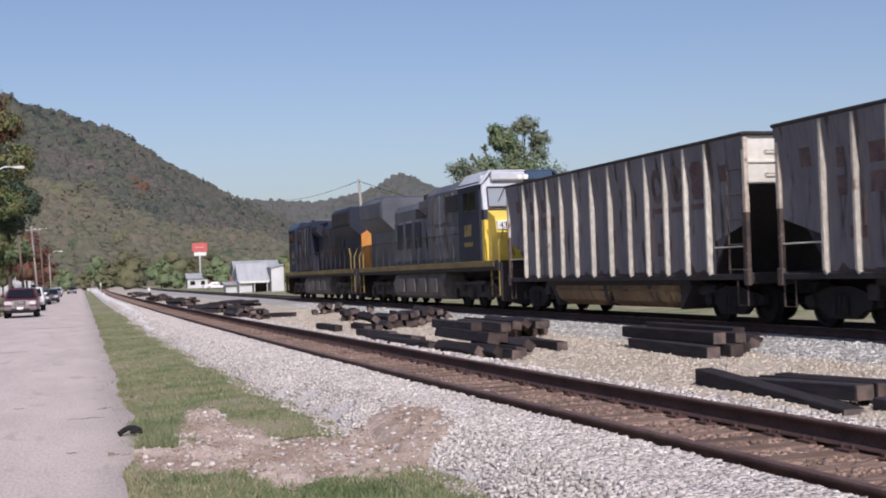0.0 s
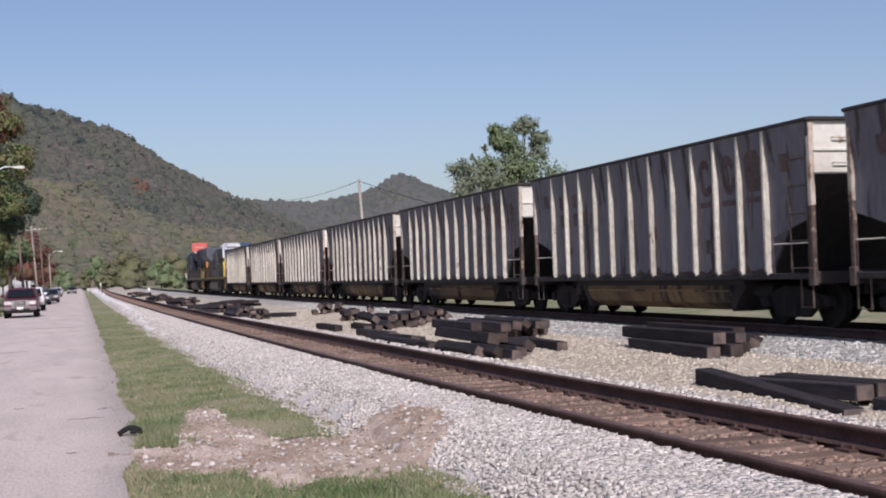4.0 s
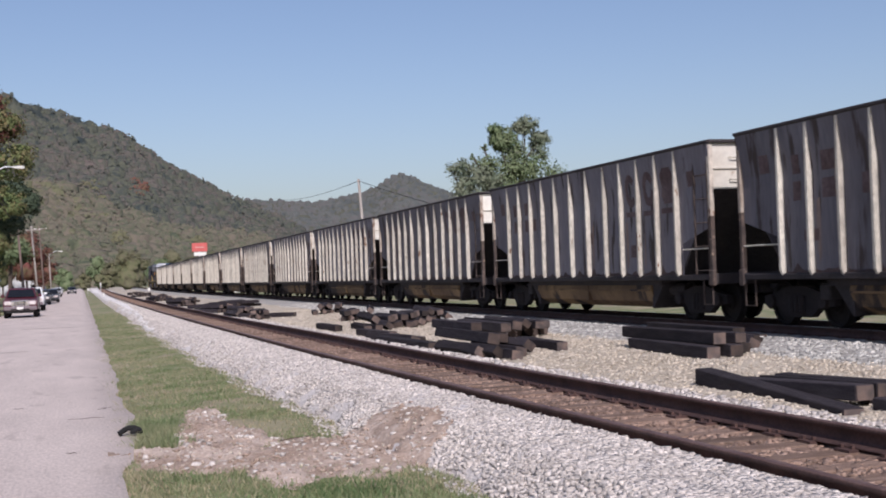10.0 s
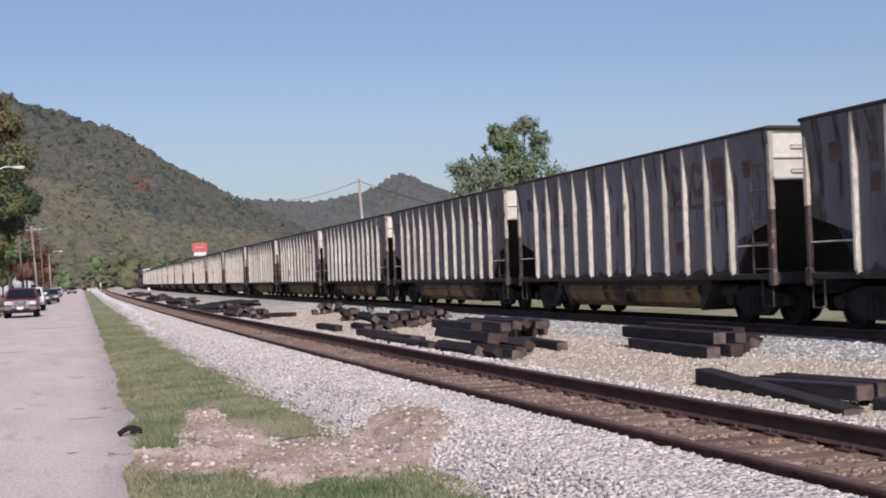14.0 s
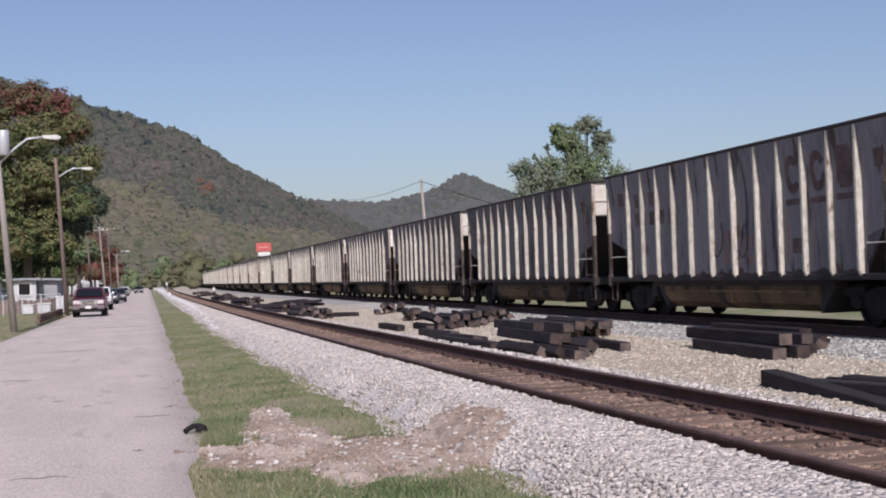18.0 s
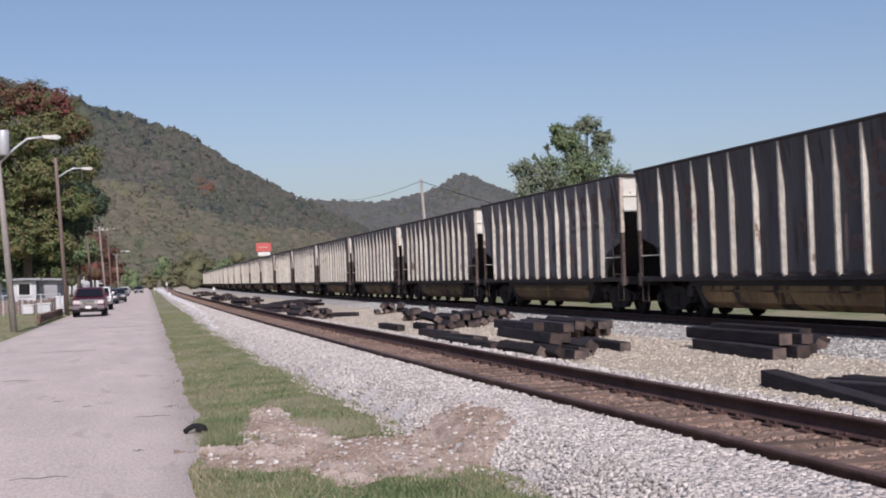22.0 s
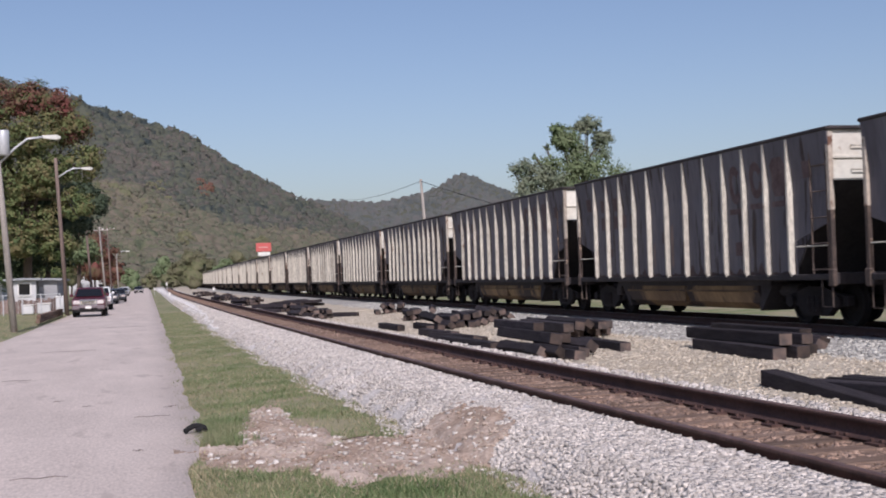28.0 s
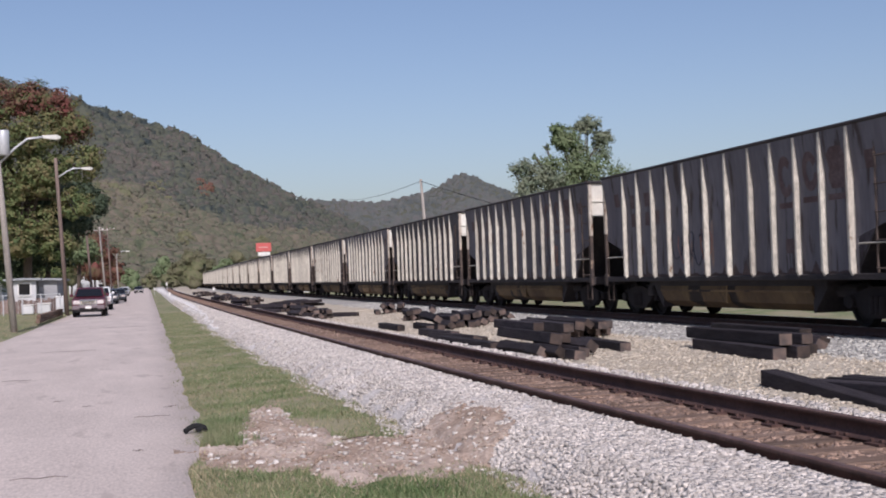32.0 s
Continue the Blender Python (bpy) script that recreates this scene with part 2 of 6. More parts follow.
# Leaf stops greyed and blued: distance haze is put into the colour.
HILL_LEAF = foliage("mixed_forest", [(0.036, 0.047, 0.049), (0.06, 0.07, 0.06), (0.103, 0.108, 0.078), (0.066, 0.076, 0.066), (0.12, 0.104, 0.092), (0.084, 0.092, 0.07), (0.135, 0.112, 0.10)], broad=0.013, translucent=0.12, clump=0.10, loose=0.2, even=0.36, relief=(0.7, 0.5), span=(0.36, 0.64))
# Drier foliage tones, lightened as well for the haze over the lower slope.
LOW_LEAF = foliage("lower_slope_forest", [(0.065, 0.08, 0.055), (0.115, 0.123, 0.076), (0.145, 0.128, 0.098), (0.10, 0.108, 0.072), (0.16, 0.135, 0.107), (0.135, 0.137, 0.08)], broad=0.013, translucent=0.12, clump=0.10, loose=0.2, even=0.38, relief=(0.7, 0.5), span=(0.36, 0.64))
# Green leaves darkened in colour to look like crowns in shade.
SHADED_LEAF = foliage("dark_green_leaves", [(0.04, 0.058, 0.038), (0.068, 0.09, 0.054), (0.052, 0.072, 0.045)], broad=0.5, even=0.1, translucent=0.1)
# Bluish grey stops stand in for the haze before the far hill.
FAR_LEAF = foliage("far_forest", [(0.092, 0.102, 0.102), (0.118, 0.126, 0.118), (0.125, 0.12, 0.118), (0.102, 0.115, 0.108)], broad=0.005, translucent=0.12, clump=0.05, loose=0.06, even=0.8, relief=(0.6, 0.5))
MAPLE_LEAF = foliage("turning_maple", [(0.075, 0.11, 0.045), (0.115, 0.15, 0.06), (0.17, 0.19, 0.08), (0.20, 0.16, 0.08), (0.095, 0.13, 0.053)], broad=0.35, even=0.1, translucent=0.25, loose=0.2)
RED_LEAF = foliage("red_autumn_leaves", [(0.19, 0.07, 0.06), (0.17, 0.09, 0.065), (0.14, 0.115, 0.06)], broad=0.5, even=0.15, translucent=0.25, loose=0.25)
GREEN_LEAF = foliage("green_leaves", [(0.115, 0.165, 0.08), (0.165, 0.22, 0.11), (0.23, 0.275, 0.15), (0.14, 0.19, 0.09)], broad=0.8, even=0.5, translucent=0.35, loose=0.2)
PALE_LEAF = foliage("pale_green_leaves", [(0.20, 0.245, 0.165), (0.27, 0.295, 0.205), (0.165, 0.21, 0.14)], broad=0.8, even=0.5, translucent=0.4, loose=0.2)
BROWN_LEAF = foliage("yellowing_leaves", [(0.13, 0.145, 0.075), (0.185, 0.185, 0.10), (0.17, 0.155, 0.10), (0.12, 0.135, 0.07)], broad=0.2, even=0.45, translucent=0.3, loose=0.25)
GREEN_BLADE = foliage("green_grass_blades", [(0.135, 0.195, 0.085), (0.185, 0.255, 0.115), (0.26, 0.30, 0.155), (0.36, 0.345, 0.21), (0.155, 0.225, 0.10)], broad=0.8, loose=0.3)
GRASS_BLADE = foliage("grass_blades", [(0.18, 0.225, 0.095), (0.24, 0.275, 0.13), (0.38, 0.35, 0.21), (0.52, 0.435, 0.305), (0.28, 0.285, 0.15), (0.17, 0.225, 0.095)], broad=0.7, loose=0.35)
SIGN_PALE = material("faded_sign_lettering", (0.62, 0.36, 0.33), (0.56, 0.30, 0.28), rough=0.5, grain=5, bump=0.0, tone=0.08)
SIGN_RED = material("red_sign_face", (0.56, 0.13, 0.12), (0.5, 0.11, 0.10), rough=0.5, grain=5, bump=0.0, tone=0.08)


# ---------------------------------------------------------------- mesh helpers
class Shape:
    """Collects simple solids into one mesh."""

    def __init__(self):
        self.v, self.f = [], []

    def add(self, verts, faces):
        k = len(self.v)
        self.v += [tuple(p) for p in verts]
        self.f += [tuple(i + k for i in f) for f in faces]
        return self

    def box(self, x0, x1, y0, y1, z0, z1, c=0.0, m=None):
        """A box with its long edges chamfered by c."""
        cx, cy, cz = (x0 + x1) / 2, (y0 + y1) / 2, (z0 + z1) / 2
        if c <= 0:
            v = [(x, y, z) for z in (z0, z1) for x, y in ((x0, y0), (x1, y0), (x1, y1), (x0, y1))]
            f = [(3, 2, 1, 0), (4, 5, 6, 7), (0, 1, 5, 4), (1, 2, 6, 5), (2, 3, 7, 6), (3, 0, 4, 7)]
        else:
            b = bmesh.new()
            bmesh.ops.create_cube(b, size=1.0, matrix=Matrix.Translation((cx, cy, cz)) @ Matrix.Diagonal((x1 - x0, y1 - y0, z1 - z0, 1)))
            bmesh.ops.bevel(b, geom=b.edges[:], offset=c, segments=1, affect="EDGES")
            b.verts.index_update()
            v = [p.co[:] for p in b.verts]
            f = [[p.index for p in q.verts] for q in b.faces]
            b.free()
        if m is not None:
            v = [m @ Vector(p) for p in v]
        return self.add(v, f)

    def prism(self, poly, lo, hi, axis="x"):
        """A flat outline pushed along an axis. For x the outline holds (y, z), for y (x, z), for z (x, y)."""
        put = {"x": lambda p, k: (k, p[0], p[1]), "y": lambda p, k: (p[0], k, p[1]), "z": lambda p, k: (p[0], p[1], k)}[axis]
        n = len(poly)
        v = [put(p, lo) for p in poly] + [put(p, hi) for p in poly]
        f = [tuple(range(n))[::-1], tuple(range(n, 2 * n))] + [(i, (i + 1) % n, n + (i + 1) % n, n + i) for i in range(n)]
        return self.add(v, f)

    def tube(self, points, r, sides=8, r_end=None):
        """A rod through the points, closed at both ends."""
        pts = [Vector(p) for p in points]
        r_end = r if r_end is None else r_end
        rings, n = [], len(pts)
        for i, p in enumerate(pts):
            d = (pts[min(i + 1, n - 1)] - pts[max(i - 1, 0)]).normalized()
            a = d.orthogonal().normalized() if i == 0 else (rings[-1][1] - d * rings[-1][1].dot(d)).normalized()
            rings.append((p, a, d.cross(a), r + (r_end - r) * i / max(1, n - 1)))
        v = [p + (a * math.cos(2 * math.pi * k / sides) + b * math.sin(2 * math.pi * k / sides)) * q for p, a, b, q in rings for k in range(sides)]
        f = [(i * sides + k, i * sides + (k + 1) % sides, (i + 1) * sides + (k + 1) % sides, (i + 1) * sides + k) for i in range(n - 1) for k in range(sides)]
        f += [tuple(range(sides))[::-1], tuple(range((n - 1) * sides, n * sides))]
        return self.add(v, f)

    def lathe(self, outline, centre, axis="x", sides=20):
        """An outline of (radius, along) turned round an axis through centre."""
        v, f, n = [], [], len(outline)
        for k in range(sides):
            c, s = math.cos(2 * math.pi * k / sides), math.sin(2 * math.pi * k / sides)
            for r, a in outline:
                v.append({"x": (a, r * c, r * s), "y": (r * c, a, r * s), "z": (r * c, r * s, a)}[axis])
        for k in range(sides):
            for i in range(n - 1):
                f.append((k * n + i, k * n + i + 1, (k + 1) % sides * n + i + 1, (k + 1) % sides * n + i))
        return self.add([Vector(p) + Vector(centre) for p in v], f)

    def data(self, name, mat, smooth=False):
        me = bpy.data.meshes.new(name)
        me.from_pydata(self.v, [], self.f)
        b = bmesh.new()
        b.from_mesh(me)
        bmesh.ops.recalc_face_normals(b, faces=b.faces[:])
        b.to_mesh(me)
        b.free()
        me.materials.append(mat)
        if smooth:
            me.shade_smooth()
        return me


def part(name, shape, mat, parent=None, label="", at=None, smooth=False):
    """One mesh object, under a thing or a part; shape is a Shape or a finished mesh."""
    ob = new(name, shape.data(name, mat, smooth) if isinstance(shape, Shape) else shape)
    ob.parent = parent
    if at is not None:
        ob.matrix_basis = at
    return tagged(ob, label)


def thing(name, label, category, group="", at=None, kind=""):
    ob = new(name)
    ob.empty_display_size = 0.3
    if at is not None:
        ob.matrix_basis = at
    return tagged(ob, label, category, group, kind)


def arrays(name, verts, faces, mat, smooth=False):
    """A mesh out of numpy arrays; all faces have the same number of corners."""
    verts, faces = np.asarray(verts, dtype=np.float32), np.asarray(faces, dtype=np.int32)
    me = bpy.data.meshes.new(name)
    k = faces.shape[1]
    me.vertices.add(len(verts))
    me.vertices.foreach_set("co", verts.ravel())
    me.loops.add(faces.size)
    me.loops.foreach_set("vertex_index", faces.ravel())
    me.polygons.add(len(faces))
    me.polygons.foreach_set("loop_start", np.arange(0, faces.size, k, dtype=np.int32))
    me.polygons.foreach_set("loop_total", np.full(len(faces), k, dtype=np.int32))
    me.update(calc_edges=True)
    me.validate()
    me.materials.append(mat)
    if smooth:
        me.shade_smooth()
    return me


def grid(name, xs, ys, height, mat, smooth=True, strip=None):
    """A sheet: xs(y) gives the columns of each row, height(x, y) the level. strip: (first, last, material) of columns with another surface."""
    rows = [np.array(xs(y), dtype=float) for y in ys]
    n = len(rows[0])
    v = np.concatenate([np.column_stack([r, np.full(n, y), height(r, np.full(n, y))]) for r, y in zip(rows, ys)])
    i = np.arange(len(ys) - 1)[:, None] * n + np.arange(n - 1)[None, :]
    f = np.stack([i, i + 1, i + n + 1, i + n], axis=-1).reshape(-1, 4)
    me = arrays(name, v, f, mat, smooth)
    if strip:
        me.materials.append(strip[2])
        row = np.zeros(n - 1, dtype=np.int32)
        row[strip[0]:strip[1]] = 1
        me.polygons.foreach_set("material_index", np.tile(row, len(ys) - 1))
    return me


def wobble(x, y, scale, seed=0.0):
    """Smooth unevenness of the ground, about -1 to 1."""
    return (np.sin(x * scale * 1.7 + seed) * np.cos(y * scale * 1.3 + seed * 2) + 0.6 * np.sin(x * scale * 3.1 + y * scale * 2.3 + seed * 5)
            + 0.4 * np.cos(x * scale * 5.3 - y * scale * 4.1 + seed)) / 2.0


ICO_V, ICO_F = None, None


def ico():
    global ICO_V, ICO_F
    if ICO_V is None:
        b = bmesh.new()
        bmesh.ops.create_icosphere(b, subdivisions=1, radius=1.0)
        b.verts.index_update()
        ICO_V = np.array([p.co[:] for p in b.verts])
        ICO_F = np.array([[p.index for p in q.verts] for q in b.faces])
        b.free()
    return ICO_V, ICO_F


def lumps(name, centres, radii, mat, rough=0.35, flat=0.8, fine=False, smooth=False, seed=1, skirt=False, block=False):
    """Many rough lumps (stones, distant crowns) joined into one mesh."""
    rng = np.random.default_rng(seed)
    v0, f0 = ico()
    if fine:
        b = bmesh.new()
        bmesh.ops.create_icosphere(b, subdivisions=2, radius=1.0)
        b.verts.index_update()
        v0 = np.array([p.co[:] for p in b.verts])
        f0 = np.array([[p.index for p in q.verts] for q in b.faces])
        b.free()
    if block:
        v0 = np.array([(x, y, z) for z in (-0.62, 0.62) for x, y in ((-0.8, -0.62), (0.8, -0.5), (0.62, 0.6), (-0.6, 0.66))])
        f0 = np.array([(0, 2, 1), (0, 3, 2), (4, 5, 6), (4, 6, 7), (0, 1, 5), (0, 5, 4), (1, 2, 6), (1, 6, 5), (2, 3, 7), (2, 7, 6), (3, 0, 4), (3, 4, 7)])
    if skirt:
        wide = np.maximum(np.hypot(v0[:, 0], v0[:, 1]), 0.3)[:, None]
        v0 = np.where((v0[:, 2] < 0)[:, None], np.column_stack([v0[:, :2] / wide, v0[:, 2] * 2.6]), np.minimum(v0, [9.0, 9.0, 0.76]))
    n, k = len(centres), len(v0)
    a = rng.uniform(0, 2 * np.pi, n)
    ca, sa = np.cos(a)[:, None], np.sin(a)[:, None]
    p = v0[None] * (1 + rng.uniform(-rough, rough, (n, k)))[..., None] * rng.uniform(0.7, 1.3, (n, 1, 3))
    p[..., 2] *= flat
    q = np.stack([p[..., 0] * ca - p[..., 1] * sa, p[..., 0] * sa + p[..., 1] * ca, p[..., 2]], axis=-1)
    q = q * np.asarray(radii)[:, None, None] + np.asarray(centres)[:, None, :]
    f = f0[None] + (np.arange(n) * k)[:, None, None]
    return arrays(name, q.reshape(-1, 3), f.reshape(-1, 3), mat, smooth)


def tufted(name, centres, radii, per, mat, seed):
    """Distant tree crowns, each a ball of loose leaf sprays, joined into one mesh."""
    rng = np.random.default_rng(seed)
    n = len(centres)
    d = rng.normal(size=(n, per, 3))
    d /= np.linalg.norm(d, axis=2)[..., None]
    d[..., 2] = np.abs(d[..., 2]) * 0.95 - 0.05
    r = np.asarray(radii)[:, None, None]
    c = (np.asarray(centres)[:, None, :] + d * r * rng.uniform(0.84, 1.04, (n, per, 1))).reshape(-1, 3)
    q = d.reshape(-1, 3)
    out = np.column_stack([q[:, 0] * 0.7, -np.abs(q[:, 1]) * 0.6 - 0.3, 0.25 + 0.2 * q[:, 2]]) + rng.normal(size=(n * per, 3)) * 0.15
    out /= np.linalg.norm(out, axis=1)[:, None]
    a = np.cross(out, rng.normal(size=(n * per, 3)))
    a /= np.linalg.norm(a, axis=1)[:, None]
    b = np.cross(out, a)
    s = (np.repeat(np.asarray(radii), per) * rng.uniform(0.10, 0.22, n * per))[:, None]
    v = np.stack([c - a * s, c - b * s * 0.8, c + a * s, c + b * s * 0.8], axis=1)
    return arrays(name, v.reshape(-1, 3), np.arange(n * per * 4).reshape(-1, 4), mat)


# ---------------------------------------------------------------- plan of the ground
def bend(y):
    """The line's slight swing to the east, far off."""
    y = np.asarray(y, dtype=float)
    k = np.clip(y - 100, 0, 150)
    return 0.0218 * (k * k / 300 + np.clip(y - 250, 0, None))


TRAIN_X = 14.5
RAIL_TOP = 0.40


def main_x(y):
    return TRAIN_X - 0.0063 * np.asarray(y, dtype=float) + bend(y)


def side_x(y):
    y = np.asarray(y, dtype=float)
    return 3.5 + 1.65 / (1 + (np.clip(y, 0.01, None) / 40) ** 1.4) + 0.45 * bend(y)


FAR_ROWS = [-700, -400, -200, -100, -60, -40]
NEAR_ROWS = list(np.arange(-30, 60, 0.5)) + list(np.arange(60, 150, 3.0)) + list(np.arange(150, 420, 15.0)) + [450, 520, 600, 750, 900]


def rim_x(y):
    """Where the grass gives way to the ballast."""
    y = np.asarray(y, dtype=float)
    e = 2.0 + 0.98 / (1 + (np.clip(y, 0.01, None) / 24) ** 2.2) + 0.07 * np.sin(y * 0.9) + 0.05 * np.sin(y * 2.7) + 0.03 * np.sin(y * 6.1)
    return np.minimum(e, side_x(y) - 1.9)


def ground_z(x, y):
    """Level of the bare soil under everything."""
    z = -0.06 + 0.02 * wobble(x, y, 0.5)
    rim = rim_x(y) + 0.05
    verge = np.clip((x - 0.3) / 2.0, 0, 1) * np.clip((rim - x) / 0.25, 0, 1)
    z = z - 0.06 * np.clip((x - rim) / 0.2, 0, 1) * np.clip((main_x(y) + 2.5 - x) / 0.5, 0, 1)
    z = z + verge * (0.08 + 0.02 * wobble(x, y, 1.7, 2))
    east = np.clip((x - main_x(y) - 2.5) / 2.0, 0, 1)
    west = np.clip((-4.9 - x) / 1.0, 0, 1)
    return z + 0.10 * east + 0.12 * west + 0.04 * wobble(x, y, 0.3, 4) * (east + west)


def ground_columns(y):
    return ([-3000, -1500, -700, -300, -150, -80, -50, -35, -25, -18, -14, -11, -9, -7.5, -6.5, -5.8, -5.3, -4.9, -4.6, -3, -1.5, 0.0]
            + list(np.linspace(0.3, 3.4, 26)) + [4.5, 6.5, 9, 12, 14, 16, 17.5, 19, 21, 24, 28, 35, 45, 60, 90, 150, 300, 700, 1500, 3000])


ground = new("ground", grid("ground", ground_columns, [-2500, -1200] + FAR_ROWS + NEAR_ROWS + [1200, 1800, 2600, 4000], ground_z, GRASS_GROUND))
tagged(ground, "uneven grass and soil reaching to the hills", "ground", kind="structure")


# road: a worn, pale carriageway with a ragged edge on the verge side
def road_columns(y):
    ragged = 0.025 * math.sin(y * 3.1) + 0.03 * math.sin(y * 0.83 + 1) + 0.02 * math.sin(y * 7.7) + 0.02 * math.sin(y * 13.1)
    edge = 0.34 + 0.21 * min(1.0, max(0.0, (y - 11.4) / 2.4)) + (ragged if -20 < y < 150 else 0)
    return [-4.72, -4.70, -4.0, -3.0, -2.0, -1.0, -0.2, edge - 0.02, edge]


def road_z(x, y):
    n = len(x)
    z = 0.0 + 0.03 * np.cos((x + 2.1) / 2.6) - 0.02 + 0.002 * wobble(x, y, 0.8, 1)
    z[0], z[n - 1] = -0.12, -0.12
    return z


road = new("road", grid("road", road_columns, FAR_ROWS + NEAR_ROWS + [1200], road_z, ASPHALT))
tagged(road, "worn pale asphalt road with a ragged edge", "road", kind="structure")


def road_crack(x, y, length, turn, width):
    """A tarred crack, uneven along its length."""
    rng = random.Random(int(x * 100 + y))
    n = 9
    up = [(length * (i / n - 0.5), width * (0.25 + rng.random()) * (1 - abs(2 * i / n - 1) ** 3) + 0.04 * math.sin(i * 1.3 + x)) for i in range(n + 1)]
    low = [(a, 0.04 * math.sin(i * 1.3 + x) - width * 0.3) for i, (a, b) in enumerate(up)]
    ob = tagged(new("road_crack", Shape().prism(up + low[::-1], 0.0, 0.004, "z").data("road_crack", TAR)), "dark tarred crack in the worn asphalt", "road crack", "road cracks")
    ob.matrix_basis = pose(x, y, float(road_z(np.array([x, x, x]), np.full(3, y))[1]) + 0.002, 0, 0, turn)


TAR = material("dull_crack_tar", (0.17, 0.145, 0.13), (0.24, 0.205, 0.185), rough=0.9, grain=30, broad=3, bump=0.2)
for crack in ((-0.15, 13.1, 0.11, 5, 0.03), (0.0, 16.4, 0.45, 8, 0.035), (-0.9, 18.2, 0.14, 3, 0.03), (-1.35, 19.2, 0.16, 10, 0.05), (-2.1, 34, 1.4, 4, 0.06), (-1.3, 52, 2.2, 2, 0.12), (-1.0, 11.6, 0.5, 0, 0.025), (-2.4, 24, 0.5, -6, 0.05), (0.25, 17.6, 0.3, 60, 0.03)):
    road_crack(*crack)


# ballast and gravel beds
def side_bed_columns(y):
    c = float(side_x(y))
    e = float(rim_x(y))
    w = c - 1.6 - e
    return [e, e + 0.12, e + 0.12 + (w - 0.12) * 0.33, e + 0.12 + (w - 0.12) * 0.66, c - 1.6, c - 1.3, c - 1.0, c - 0.82, c - 0.66, c - 0.3, c, c + 0.3, c + 0.66, c + 0.82, c + 1.1, c + 1.4, c + 1.8, c + 2.1]


def side_bed_z(x, y):
    c, e = float(side_x(y[0])), x[0]
    z = np.interp(x, [e, e + 0.12, c - 1.6, c - 0.82, c - 0.66, c, c + 0.66, c + 0.82, c + 1.35, c + 2.1], [-0.1, 0.05, 0.26, 0.325, 0.195, 0.18, 0.195, 0.24, 0.22, 0.02])
    return z + 0.012 * wobble(x, y, 4.0, 3) + 0.01 * wobble(x, y, 9.0, 1)


def main_bed_columns(y):
    c = float(main_x(y))
    return [c + d for d in (-3.4, -3.2, -2.9, -2.5, -2.1, -1.7, -1.3, -0.8, -0.3, 0.3, 0.8, 1.3, 1.7, 2.1, 2.5, 3.0, 3.4)]


def main_bed_z(x, y):
    c = float(main_x(y[0]))
    return np.interp(np.abs(x - c), [0, 1.6, 2.9, 3.2, 3.4], [0.21, 0.23, 0.14, 0.05, -0.12]) + 0.015 * wobble(x, y, 3.0, 6)


def yard_columns(y):
    a, b = float(side_x(y)) + 1.5, float(main_x(y)) - 2.2
    return list(np.linspace(a, b, 18))


def yard_z(x, y):
    n = len(x)
    z = 0.10 + 0.03 * wobble(x, y, 0.7, 8) + 0.015 * wobble(x, y, 2.9, 9)
    z[0] = z[n - 1] = -0.1
    return z


BED_ROWS = FAR_ROWS + NEAR_ROWS
tagged(new("gravel_yard", grid("gravel_yard", yard_columns, BED_ROWS, yard_z, YARD)), "tan gravel strip between the two tracks", "gravel", kind="structure")
tagged(new("ballast_bed", grid("ballast_bed", side_bed_columns, BED_ROWS, side_bed_z, BALLAST, strip=(7, 13, BALLAST_DIRTY))), "pale limestone ballast under the rusty track", "ballast", kind="structure")
tagged(new("ballast_bed", grid("ballast_bed", main_bed_columns, BED_ROWS, main_bed_z, BALLAST_BLUE)), "bluish grey ballast under the train's track", "ballast", kind="structure")


def renewed_columns(y):
    e, c = float(rim_x(y)), float(side_x(y))
    full = min(1.0, (y - 44) / 40)
    lo = e + 0.07 + 0.03 * math.sin(y * 1.9)
    return list(np.linspace(lo, lo + (c - 0.92 - lo) * (0.06 + 0.94 * full) + 0.05 * math.sin(y * 1.3), 6))


def renewed_z(x, y):
    c, e = float(side_x(y[0])), float(rim_x(y[0]))
    z = np.interp(x, [e, e + 0.12, c - 1.6, c - 0.82], [-0.1, 0.05, 0.26, 0.325]) + 0.022 + 0.01 * wobble(x, y, 5.0, 2)
    z[0] = z[len(x) - 1] = -0.12
    return z


tagged(new("fresh_ballast", grid("fresh_ballast", renewed_columns, list(np.arange(44, 150, 1.0)) + list(np.arange(150, 420, 15.0)), renewed_z, BALLAST_FRESH)), "clean white limestone ballast spread down the line", "ballast", kind="structure")


# ---------------------------------------------------------------- tracks
RAIL_OUTLINE = [(-0.072, -0.171), (0.072, -0.171), (0.072, -0.160), (0.018, -0.142), (0.010, -0.125), (0.010, -0.050), (0.036, -0.038), (0.036, -0.008),
                (0.028, 0.0), (-0.028, 0.0), (-0.036, -0.008), (-0.036, -0.038), (-0.010, -0.050), (-0.010, -0.125), (-0.018, -0.142), (-0.072, -0.160)]


